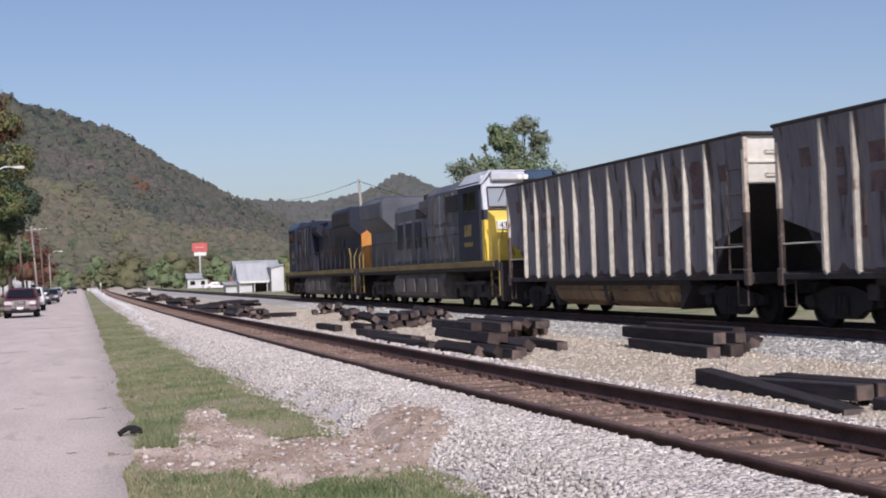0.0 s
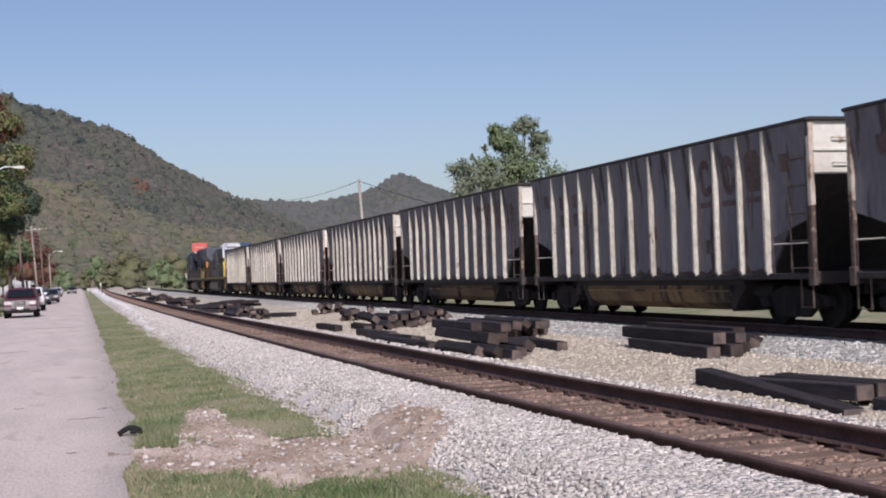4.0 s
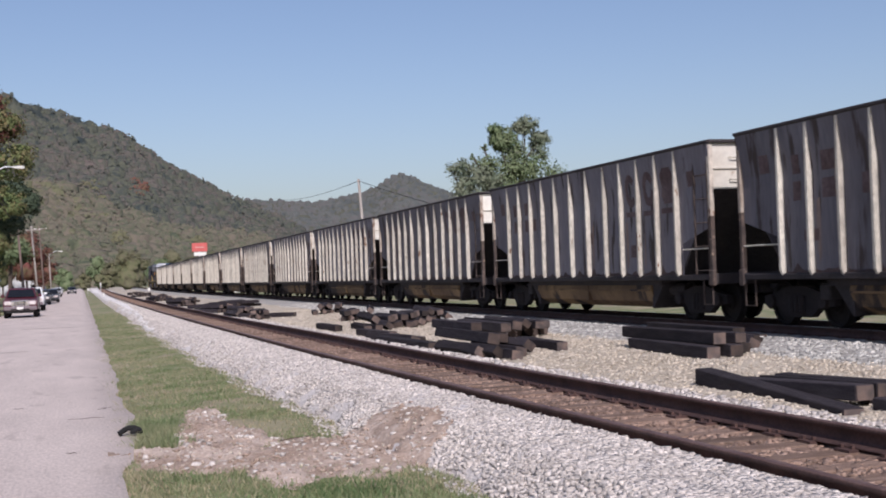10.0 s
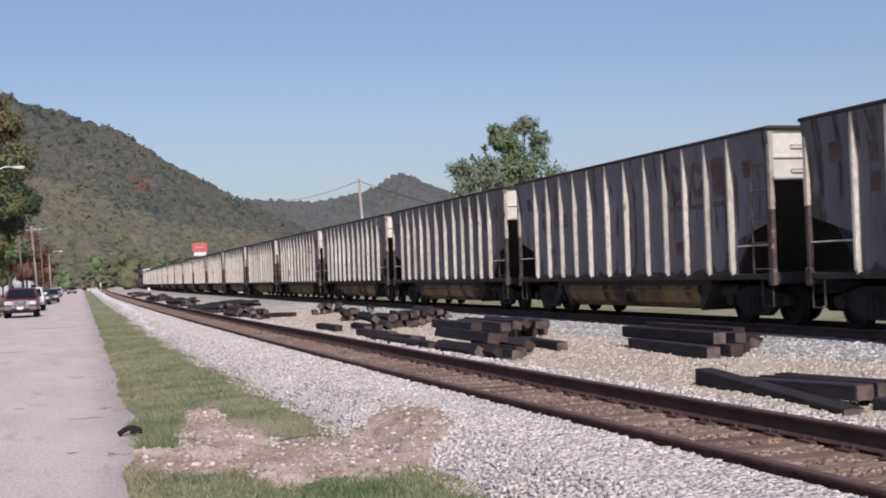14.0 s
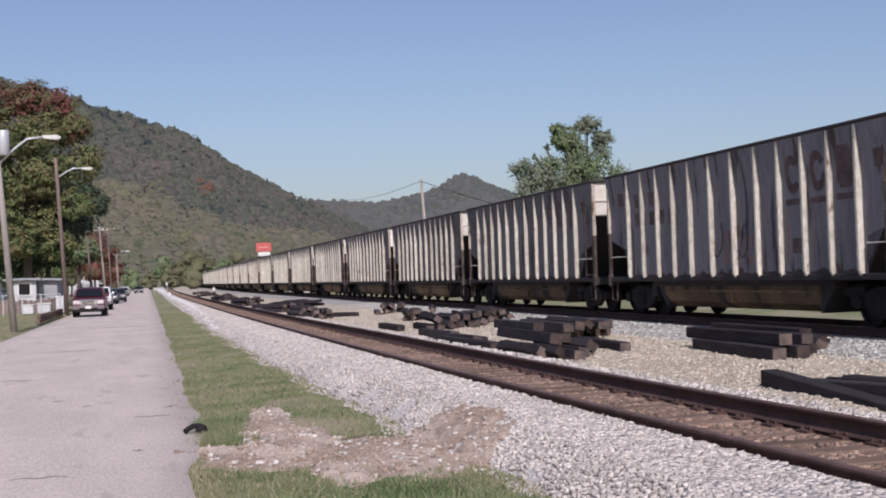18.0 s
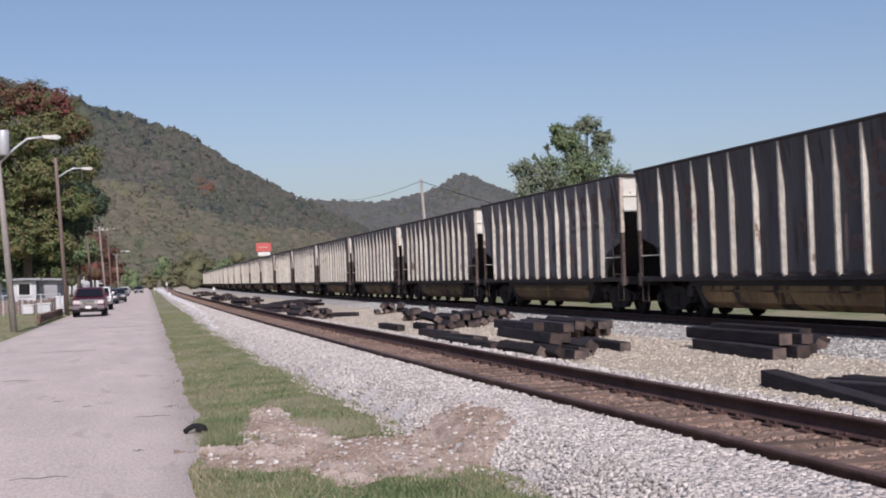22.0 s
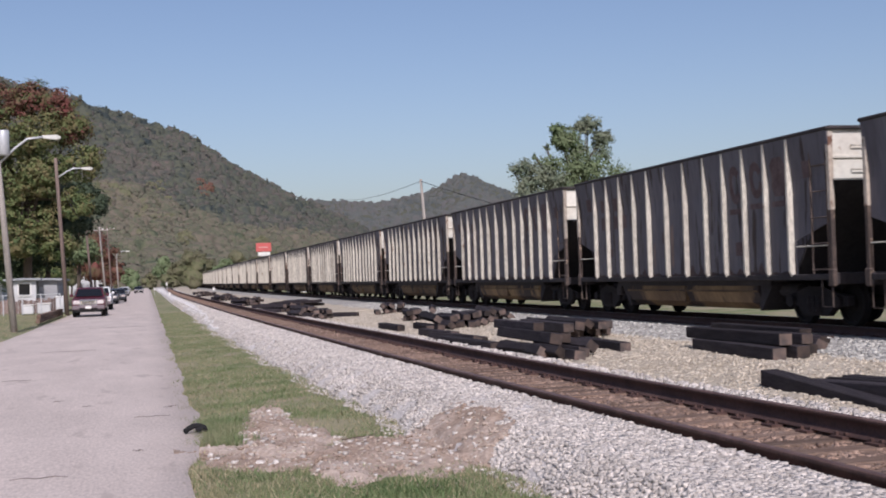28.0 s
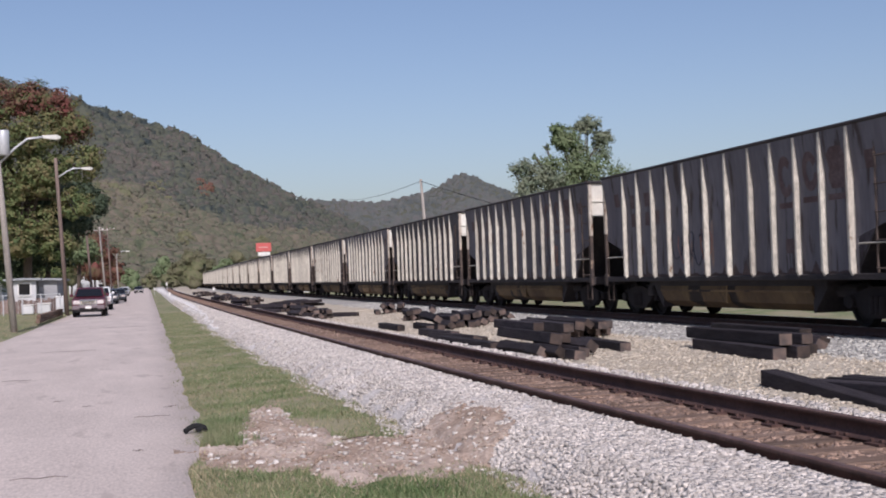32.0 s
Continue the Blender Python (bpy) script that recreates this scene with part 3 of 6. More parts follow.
def rail_mesh(line, side, mat, head):
    ys = np.array([-700, -300, -100, -40] + list(np.arange(-20, 120, 2.0)) + list(np.arange(120, 420, 8.0)) + [460, 520, 600, 700, 850])
    n = len(RAIL_OUTLINE)
    v, f = [], []
    for y in ys:
        c = float(line(y)) + side * 0.7535
        lift = 0.008 * math.sin(y * 0.23 + side) if mat is RAIL_STEEL and head is RAIL_HEAD else 0.0
        sway = 0.012 * math.sin(y * 0.31 + side * 0.6) if head is RAIL_HEAD else 0.0
        v += [(c + sway + x, y, RAIL_TOP + lift + z) for x, z in RAIL_OUTLINE]
    for i in range(len(ys) - 1):
        for k in range(n):
            f.append((i * n + k, i * n + (k + 1) % n, (i + 1) * n + (k + 1) % n, (i + 1) * n + k))
    me = arrays("rail", v, f, mat)
    me.materials.append(head)
    me.polygons.foreach_set("material_index", np.tile([1 if k in (7, 8, 9) else 0 for k in range(n)], len(ys) - 1).astype(np.int32))
    return me


def track(line, label, head, tie_mat, seed):
    rng = random.Random(seed)
    t = thing("railway_track", label, "railway track", kind="structure")
    for side in (-1, 1):
        part("rail", rail_mesh(line, side, RAIL_STEEL, head), None, t)
    tie = Shape().box(-1.3, 1.3, -0.115, 0.115, -0.18, 0.0, 0.012).data("tie", tie_mat)
    plate = Shape()
    for s in (-0.7535, 0.7535):
        plate.box(s - 0.17, s + 0.17, -0.095, 0.095, 0.0, 0.022)
        for d in (-0.12, -0.1, 0.1, 0.12):
            plate.box(s + d - 0.014, s + d + 0.014, (0.05 if abs(d) > 0.11 else -0.06), (0.085 if abs(d) > 0.11 else -0.025), 0.022, 0.05)
    plate = plate.data("tie_plate", RAIL_STEEL)
    y = 2.0
    for i in range(150):
        c = float(line(y))
        a = math.degrees(math.atan(-(float(line(y + 0.5)) - c) / 0.5))
        o = part("tie", tie, None, t, at=pose(c + rng.uniform(-0.05, 0.05), y, RAIL_TOP - 0.192 + rng.uniform(-0.008, 0.004), 0, 0, a + rng.uniform(-1.2, 1.2)))
        if y < 60:
            p = part("tie_plate", plate, None, o)
        y += 0.52 + rng.uniform(-0.03, 0.03)
    rest = Shape()
    for j in range(int((330 - y) / 0.52)):
        yy = y + j * 0.52
        c = float(line(yy))
        rest.box(c - 1.3, c + 1.3, yy - 0.115, yy + 0.115, RAIL_TOP - 0.36, RAIL_TOP - 0.192)
    tagged(part("distant_ties", rest, tie_mat, t), kind="stuff")
    return t


track(side_x, "unused track with rusty rails on weathered wooden ties", RAIL_HEAD, TIE_LAID, 3)
track(main_x, "main track with worn rails on dark ties under the train", RAIL_WORN, TIE_LAID, 4)


# ---------------------------------------------------------------- train
def wheelset_mesh(r, mat):
    s = Shape()
    for k in (-1, 1):
        s.lathe([(0.09, k * 0.66), (0.17, k * 0.66), (0.2, k * 0.70), (r - 0.09, k * 0.70), (r - 0.05, k * 0.685), (r + 0.025, k * 0.685), (r + 0.025, k * 0.715),
                 (r, k * 0.73), (r - 0.012, k * 0.82), (r - 0.08, k * 0.82), (r - 0.1, k * 0.775), (0.2, k * 0.79), (0.16, k * 0.83), (0.09, k * 0.83)], (0, 0, 0), "x", 24)
        for a in range(3):
            c, q = math.cos(a * 2.094), math.sin(a * 2.094)
            s.tube([(k * 0.80, 0.11 * c, 0.11 * q), (k * 0.86, 0.11 * c, 0.11 * q)], 0.022, 6)
    s.tube([(-1.05, 0, 0), (1.05, 0, 0)], 0.085, 10)
    return s.data("wheelset", mat)


CAR_WHEEL = wheelset_mesh(0.457, WHEEL_STEEL)
LOCO_WHEEL = wheelset_mesh(0.533, WHEEL_STEEL)


def sideframe_mesh():
    s = Shape()
    out = [(-1.2, 0.42), (-1.2, 0.60), (-0.75, 0.68), (-0.3, 0.80), (0.3, 0.80), (0.75, 0.68), (1.2, 0.60), (1.2, 0.42), (0.72, 0.40), (0.42, 0.20), (-0.42, 0.20), (-0.72, 0.40)]
    s.prism(out, 0.93, 1.08)
    for y in (-0.16, 0.0, 0.16):
        s.lathe([(0.0, 0.28), (0.07, 0.28), (0.07, 0.62), (0.0, 0.62)], (1.1, y, 0), "z", 8)
    for y in (-0.89, 0.89):
        s.lathe([(0, 1.03), (0.13, 1.03), (0.13, 1.16), (0, 1.17)], (0, y, 0.5), "x", 10)
    return s


SIDEFRAME = sideframe_mesh().data("sideframe", CAR_UNDER)


def freight_truck(parent, y):
    t = part("truck", Shape().box(-1.0, 1.0, -0.2, 0.2, 0.38, 0.72, 0.04), CAR_UNDER, parent, at=pose(0, y, 0))
    part("sideframe", SIDEFRAME, None, t)
    part("sideframe", SIDEFRAME, None, t, at=pose(0, 0, 0, 0, 0, 180))
    for d in (-0.89, 0.89):
        part("wheelset", CAR_WHEEL, None, t, at=pose(0, d, 0.457))
    return t


def ladder(x, y0, y1, z0, z1, n):
    s = Shape()
    s.tube([(x, y0, z0), (x, y0, z1)], 0.022, 6)
    s.tube([(x, y1, z0), (x, y1, z1)], 0.022, 6)
    for i in range(n):
        z = z0 + 0.1 + (z1 - z0 - 0.2) * i / (n - 1)
        s.tube([(x - 0.03, y0, z), (x - 0.03, y1, z)], 0.014, 6)
    return s


def rib_mesh(sign):
    out = [(1.42, 3.0), (1.53, 3.84), (1.545, 3.84), (1.552, 3.0), (1.552, 1.12), (1.50, 1.02), (1.41, 1.02)]
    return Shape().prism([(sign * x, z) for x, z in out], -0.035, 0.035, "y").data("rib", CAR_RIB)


RIB_NEAR, RIB_FAR = rib_mesh(-1), rib_mesh(1)
# four narrow bays at each end, three wider ones amidships
RIB_AT = [-5.87 + 1.024 * min(i, 4) + 1.183 * min(max(i - 4, 0), 3) + 1.024 * max(i - 7, 0) for i in range(12)]


def shorten(unit, k=0.947):
    """Brings a unit to its true length, leaving wheels and ribs round and square."""
    done = set()
    for o in unit.children_recursive:
        under = o.parent if o.parent is not unit else None
        if (under and under.name.startswith("truck")):
            continue
        o.location.y *= k
        name = o.name.split(".")[0]
        if o.type == "MESH" and name not in ("truck", "rib") and o.data.name not in done:
            done.add(o.data.name)
            o.data.transform(Matrix.Diagonal((1, k, 1, 1)))


def coal_gondola(variant, sheet):
    rng = random.Random(variant)
    c = thing("coal_gondola", "weathered grey coal gondola with pale upright ribs", "railway car", "coal train")
    side = [(-7.5, 3.01), (7.5, 3.01), (7.5, 2.12), (6.0, 1.74), (6.0, 1.06), (-6.0, 1.06), (-6.0, 1.74), (-7.5, 2.12)]
    for k in (-1, 1):
        flare = [(k * 1.41, 3.0), (k * 1.43, 3.0), (k * 1.535, 3.87), (k * 1.515, 3.87)]
        part("side_sheet", Shape().prism(side, k * 1.405, k * 1.43).prism(flare, -7.5, 7.5, "y"), sheet, c)
        part("side_sill", Shape().box(min(k * 1.36, k * 1.50), max(k * 1.36, k * 1.50), -7.45, 7.45, 0.94, 1.06, 0.015), CAR_BLACK, c)
        part("top_chord", Shape().box(min(k * 1.34, k * 1.56), max(k * 1.34, k * 1.56), -7.55, 7.55, 3.855, 3.93, 0.02), CAR_BLACK, c, "black top chord")
        for i in range(12):
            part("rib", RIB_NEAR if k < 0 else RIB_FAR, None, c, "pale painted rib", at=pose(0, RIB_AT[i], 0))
    for k in (-1, 1):
        part("end_sheet", Shape().box(-1.40, 1.40, k * 7.46 - 0.02, k * 7.46 + 0.02, 2.88, 3.86).box(-1.40, 1.40, k * 7.48 - 0.04, k * 7.48 + 0.04, 3.3, 3.36, 0.01), CAR_WHITE, c, "white painted end panel")
        # Black here is soot plus the underside's shade, painted in.
        a = [(k * 7.47, 2.88), (k * 7.43, 2.90), (k * 5.86, 1.10), (k * 5.9, 1.06)]
        part("slope_sheet", Shape().prism(a, -1.40, 1.40), CAR_BLACK, c, "soot-black sloping end sheet, underside shade in its colour")
        part("end_chord", Shape().box(-1.52, 1.52, min(k * 7.4, k * 7.58), max(k * 7.4, k * 7.58), 3.86, 3.935, 0.02), CAR_BLACK, c)
        part("end_sill", Shape().box(-1.5, 1.5, min(k * 7.3, k * 7.55), max(k * 7.3, k * 7.55), 0.85, 1.08, 0.02).box(-1.45, 1.45, min(k * 6.0, k * 7.3), max(k * 6.0, k * 7.3), 0.97, 1.02), CAR_BLACK, c)
        part("coupler", Shape().box(-0.13, 0.13, min(k * 7.5, k * 7.95), max(k * 7.5, k * 7.95), 0.72, 0.98, 0.02).box(-0.2, 0.16, min(k * 7.85, k * 8.14), max(k * 7.85, k * 8.14), 0.70, 1.0, 0.04), CAR_BLACK, c)
        for x in (-1.45, 1.45):
            part("corner_post", Shape().box(x - 0.05, x + 0.05, k * 7.46 - 0.06, k * 7.46 + 0.06, 2.3, 3.86, 0.01), CAR_POST, c, "rusty pale corner post")
            part("corner_post", Shape().box(x - 0.045, x + 0.045, k * 7.46 - 0.055, k * 7.46 + 0.055, 0.98, 2.3, 0.01).box(x - 0.07, x + 0.03, k * 7.46 - 0.1, k * 7.46 + 0.1, 0.82, 1.16, 0.02), CAR_LADDER, c, "rust-brown foot of the corner post")
            part("grab_iron", Shape().tube([(x, k * 7.4, 1.62), (x * 1.03, k * 6.9, 1.62), (x, k * 6.05, 1.62)], 0.017, 6), CAR_RIB, c)
            part("sill_step", Shape().tube([(x, k * 7.4, 1.0), (x, k * 7.4, 0.42), (x, k * 7.0, 0.42), (x, k * 7.0, 1.0)], 0.02, 6), CAR_LADDER, c)
        s = Shape()
        for z in (3.08, 3.55):
            for x in (-1.0, 0.55):
                s.tube([(x, k * 7.5, z), (x, k * 7.56, z), (x + 0.5, k * 7.56, z), (x + 0.5, k * 7.5, z)], 0.016, 6)
        part("end_grab", s, CAR_RIB, c)
        part("ladder", ladder(k * 1.47, k * 7.35, k * 6.72, 1.05, 3.82, 6), CAR_LADDER, c, "rust-brown side ladder")
        freight_truck(c, k * 6.05)
    belly = [(-1.28, 0.86), (-1.30, 0.72), (-1.2, 0.44), (-0.9, 0.28), (0.9, 0.28), (1.2, 0.44), (1.30, 0.72), (1.28, 0.86)]
    part("tub", Shape().prism(belly, -3.95, 3.95, "y"), CAR_BELLY, c, "ochre stained tub below the floor")
    part("tub_seam", Shape().box(-1.325, 1.325, -3.9, 3.9, 0.68, 0.72).box(-1.31, 1.31, -0.03, 0.03, 0.42, 0.86), CAR_BELLY, c)
    # Black band added across the top of the tub, darker than the rest.
    part("tub_hanger", Shape().box(-1.33, 1.33, -4.6, 4.6, 0.82, 0.96), CAR_BLACK, c)
    for k in (-1, 1):
        part("tub_end", Shape().prism([(k * 4.7, 1.0), (k * 3.95, 0.27), (k * 3.9, 0.27), (k * 3.9, 1.0)], -1.24, 1.24), CAR_BLACK, c)
    part("centre_sill", Shape().box(-0.33, 0.33, -7.4, 7.4, 0.62, 1.02, 0.02).box(-1.38, 1.38, -5.9, 5.9, 1.02, 1.08), CAR_BLACK, c)
    part("brake_gear", Shape().tube([(-0.9, -5.2, 0.72), (-0.9, -4.4, 0.72)], 0.14, 10).box(-1.2, -0.7, 4.75, 5.1, 0.55, 0.85, 0.03).tube([(-0.6, -5, 0.6), (-0.6, 5, 0.6)], 0.02, 6), CAR_BLACK, c)
    edge = [(-5.95, 1.06), (5.95, 1.06)]
    for i in range(70):
        edge.append((5.95 - 11.9 * i / 69, 1.08 + 0.07 * rng.random() + (0.2 * rng.random() ** 2 if i % 3 == 0 else 0)))
    part("rust_stain", Shape().prism(edge, -1.4335, -1.4315), RUST, c, "ragged rust and soot along the sill")
    # worn marks in the paint of the side that shows
    x0, x1 = -1.437, -1.431
    for i, w in enumerate((0.62, 0.62, 0.68)):
        y = (RIB_AT[2 - i] + RIB_AT[3 - i]) / 2
        z0, z1 = 2.62 + 0.1 * rng.random(), 3.52
        s = Shape()
        mid, half = (z0 + z1) / 2, (z1 - z0) / 2
        if i < 2:
            turn = [math.pi * (0.22 + 1.56 * q / 12) for q in range(13)] if i == 0 else [math.pi * (0.15 + 1.8 * q / 14) for q in range(15)]
            s.prism([(y - w * 0.5 * math.cos(a), mid + half * math.sin(a)) for a in turn] + [(y - w * 0.24 * math.cos(a), mid + half * 0.52 * math.sin(a)) for a in reversed(turn)], x0, x1)
        else:
            s.prism([(y - w * 0.5, z0 + 0.15), (y - w * 0.3, z0), (y + w * 0.3, z0), (y + w * 0.5, z0 + 0.2), (y + w * 0.42, mid), (y + w * 0.5, z1 - 0.15), (y + w * 0.25, z1), (y - w * 0.3, z1), (y - w * 0.5, z1 - 0.2), (y - w * 0.4, mid)], x0, x1)
        s.v = [(x - max(0.0, z - 3.0) * 0.114, yy, z) for x, yy, z in s.v]
        part("side_mark", s, CAR_MARK, c, "faded brown shape of a worn mark")
        if variant != 2:
            part("mark_bar", Shape().box(x0, x1, y - w / 2 - 0.02, y + w / 2 + 0.02, z0 - 0.22, z0 - 0.1), CAR_MARK, c)
    for row, z in enumerate((2.92, 2.42)):
        for j in range(4 if row == 0 else 6):
            y = 5.35 - 0.42 * j - (0.16 if j % 3 == 2 else 0)
            if rng.random() < 0.9:
                b = Shape().box(x0, x1, y - 0.14, y + 0.14, z, min(z + 0.36, 3.0)).box(x0 - 0.0002, x1, y - 0.13, y + 0.13, min(z + 0.3, 2.94), z + 0.36)
                b.v = [(p - max(0.0, q - 3.0) * 0.114, o, q) for p, o, q in b.v]
                part("number_bar", b, CAR_MARK, c, "brown bar where a figure stands")
    for y, z, w, h in ((-6.55, 3.0, 0.34, 0.34), (6.5, 3.02, 0.36, 0.36), (4.9, 1.65, 0.5, 0.22), (-3.4, 1.5, 0.4, 0.3), (rng.uniform(-2, 2), 1.9, 0.3, 0.3)):
        b = Shape().box(x0, x1, y - w / 2, y + w / 2, z, z + h)
        b.v = [(p - max(0.0, q - 3.0) * 0.114, o, q) for p, o, q in b.v]
        part("stencil_patch", b, CAR_MARK, c)
    # rust runs below the marks and beside the ribs
    for i in range(5):
        y, top, w = RIB_AT[rng.randrange(1, 11)] + rng.choice((-0.2, 0.16)), rng.uniform(1.9, 2.5), rng.uniform(0.07, 0.16)
        run = [(y - w * 0.4, top), (y + w * 0.3, top - 0.05), (y + w * 0.5, top - 0.5), (y + w * 0.35, 1.3 + rng.uniform(0, 0.2)), (y, 1.22), (y - w * 0.45, 1.4), (y - w * 0.5, top - 0.4)]
        part("rust_run", Shape().prism(run, -1.4345, -1.4315), RUST_RUN, c, "tan run of rust down the side")
    shorten(c)
    return c


def loco_truck(parent, y):
    t = part("truck", Shape().box(-0.9, 0.9, -2.0, 2.0, 0.55, 0.8, 0.03), CAR_BLACK, parent, at=pose(0, y, 0))
    out = [(-2.5, 0.5), (-2.5, 0.72), (-2.1, 0.95), (2.1, 0.95), (2.5, 0.72), (2.5, 0.5), (2.1, 0.42), (-2.1, 0.42)]
    for k in (-1, 1):
        s = Shape().prism(out, min(k * 0.98, k * 1.14), max(k * 0.98, k * 1.14))
        for d in (-1.9, 0, 1.9):
            s.lathe([(0, k * 1.1), (0.2, k * 1.1), (0.2, k * 1.24), (0.1, k * 1.27), (0, k * 1.27)], (0, d, 0.53), "x", 12)
        for d in (-0.95, 0.95):
            s.lathe([(0, 0.6), (0.12, 0.6), (0.12, 1.0), (0, 1.0)], (k * 1.2, d, 0), "z", 10)
        s.tube([(k * 1.22, -1.6, 0.9), (k * 1.22, 1.6, 0.9)], 0.07, 8)
        part("sideframe", s, LOCO_FRAME, t)
    for d in (-1.9, 0, 1.9):
        part("wheelset", LOCO_WHEEL, None, t, at=pose(0, d, 0.533))


def locomotive(hood, side_mat, door_mat, nose, end_mat, roof, label):
    """Six-axle freight locomotive; its cab looks along +y."""
    o = thing("locomotive", label, "locomotive", "coal train")
    part("underframe", Shape().box(-1.5, 1.5, -10.6, 10.6, 1.30, 1.58, 0.03).box(-0.6, 0.6, -10.6, 10.6, 0.95, 1.3), CAR_BLACK, o)
    for k in (-1, 1):
        part("sill_stripe", Shape().box(min(k * 1.50, k * 1.53), max(k * 1.50, k * 1.53), -10.4, 10.2, 1.44, 1.64, 0.01), LOCO_STRIPE, o, "dirty yellow sill stripe")
    part("walkway", Shape().box(-1.5, 1.5, -10.6, 9.2, 1.58, 1.63), CAR_BLACK, o)
    tank = [(-1.3, 1.28), (-1.45, 0.9), (-1.35, 0.42), (-1.0, 0.3), (1.0, 0.3), (1.35, 0.42), (1.45, 0.9), (1.3, 1.28)]
    part("fuel_tank", Shape().prism(tank, -3.9, 3.9, "y"), TANK, o, "dusty black fuel tank")
    for k in (-1, 1):
        for y in (-2.4, -0.7, 1.0, 2.6):
            part("tank_panel", Shape().box(min(k * 1.43, k * 1.50), max(k * 1.43, k * 1.50), y - 0.6, y + 0.55, 0.55, 1.1, 0.03), TANK, o)
    for x in (-1.15, 1.15):
        part("air_reservoir", Shape().tube([(x, -3.6, 1.42), (x, 3.6, 1.42)], 0.17, 12), CAR_BLACK, o)
    for y in (-6.75, 6.75):
        loco_truck(o, y)
    # long hood, in sections with door seams
    part("hood", Shape().prism([(-0.92, 1.63), (-0.92, 3.95), (-0.75, 4.2), (0.75, 4.2), (0.92, 3.95), (0.92, 1.63)], -6.2, 1.7, "y"), side_mat, o)
    for k in (-1, 1):
        for i in range(9):
            y = -5.8 + 0.82 * i
            part("hood_door", Shape().box(min(k * 0.915, k * 0.955), max(k * 0.915, k * 0.955), y, y + 0.74, 1.8, 3.5, 0.012), door_mat, o)
            part("door_latch", Shape().box(min(k * 0.95, k * 0.985), max(k * 0.95, k * 0.985), y + 0.06, y + 0.1, 2.3, 2.9), LOCO_FRAME, o)
        part("hood_louvre", Shape().box(min(k * 0.915, k * 0.96), max(k * 0.915, k * 0.96), -1.6, 1.6, 3.55, 3.92, 0.01), CAR_BLACK, o)
    part("electrical_cabinet", Shape().prism([(-1.35, 1.63), (-1.35, 4.25), (-1.1, 4.52), (1.1, 4.52), (1.35, 4.25), (1.35, 1.63)], 1.7, 6.3, "y"), side_mat, o)
    for k in (-1, 1):
        for i in range(5):
            y = 1.8 + 0.88 * i
            part("cabinet_door", Shape().box(min(k * 1.345, k * 1.39), max(k * 1.345, k * 1.39), y, y + 0.76, 1.8, 2.95, 0.012).box(min(k * 1.345, k * 1.38), max(k * 1.345, k * 1.38), y, y + 0.76, 3.1, 4.1, 0.012), door_mat, o)
            part("door_post", Shape().box(min(k * 1.345, k * 1.41), max(k * 1.345, k * 1.41), y + 0.79, y + 0.83, 1.75, 4.15), LOCO_GREY if i % 2 else LOCO_FRAME, o)
        # big worn marks on the hood side, plain shapes
        for i in range(3):
            part("hood_mark", Shape().box(min(k * 0.958, k * 0.964), max(k * 0.958, k * 0.964), -4.9 + 1.5 * i, -3.8 + 1.5 * i, 2.35, 3.4), LOCO_BLUE if door_mat is LOCO_DOOR else CAR_BLACK, o, "dark worn shape of a painted mark")
        part("cabinet_vent", Shape().box(min(k * 1.38, k * 1.42), max(k * 1.38, k * 1.42), 4.4, 6.1, 3.45, 4.05, 0.01), CAR_BLACK, o, "dark inertial filter grille")
        part("air_intake", Shape().prism([(k * 0.92, 3.5), (k * 1.3, 3.85), (k * 1.3, 4.12), (k * 0.9, 4.22)], 0.2, 1.7, "y"), side_mat, o)
    part("hood_catwalk", Shape().box(-0.3, 0.3, -5.4, 1.6, 4.2, 4.24), LOCO_FRAME, o)
    part("air_conditioner", Shape().box(-0.55, 0.55, 4.9, 6.0, 4.5, 4.78, 0.05), LOCO_GREY, o)
    # radiator with its overhanging wings
    part("radiator_base", Shape().prism([(-0.92, 1.63), (-0.92, 3.2), (0.92, 3.2), (0.92, 1.63)], -10.0, -6.2, "y"), side_mat, o)
    part("radiator", Shape().prism([(-0.92, 3.2), (-1.5, 3.75), (-1.5, 4.5), (-1.35, 4.66), (1.35, 4.66), (1.5, 4.5), (1.5, 3.75), (0.92, 3.2)], -10.0, -5.4, "y"), side_mat, o)
    for k in (-1, 1):
        part("radiator_grille", Shape().box(min(k * 1.49, k * 1.53), max(k * 1.49, k * 1.53), -9.8, -5.6, 3.85, 4.42, 0.01), LOCO_GREY if side_mat is LOCO_GREY else CAR_BLACK, o)
    part("radiator_top", Shape().box(-1.33, 1.33, -9.9, -5.5, 4.655, 4.70, 0.02).box(-1.2, 1.2, -8.0, -7.8, 4.7, 4.76), LOCO_PALE_BLUE, o, "faded blue radiator deck")
    part("radiator_end", Shape().prism([(-0.95, 3.22), (-1.49, 3.76), (-1.49, 4.49), (-1.34, 4.64), (1.34, 4.64), (1.49, 4.49), (1.49, 3.76), (0.95, 3.22)], -5.4, -5.37, "y"), LOCO_GREY, o)
    part("radiator_fan", Shape().lathe([(0, 4.66), (0.6, 4.66), (0.62, 4.76), (0, 4.76)], (0, -8.6, 0), "z", 18).lathe([(0, 4.66), (0.6, 4.66), (0.62, 4.76), (0, 4.76)], (0, -6.9, 0), "z", 18), CAR_BLACK, o)
    part("exhaust_stack", Shape().box(-0.45, 0.45, -2.2, -1.0, 4.18, 4.55, 0.03), CAR_BLACK, o)
    part("dynamic_brake", Shape().box(-0.8, 0.8, -0.6, 1.6, 4.15, 4.4, 0.05), side_mat, o)
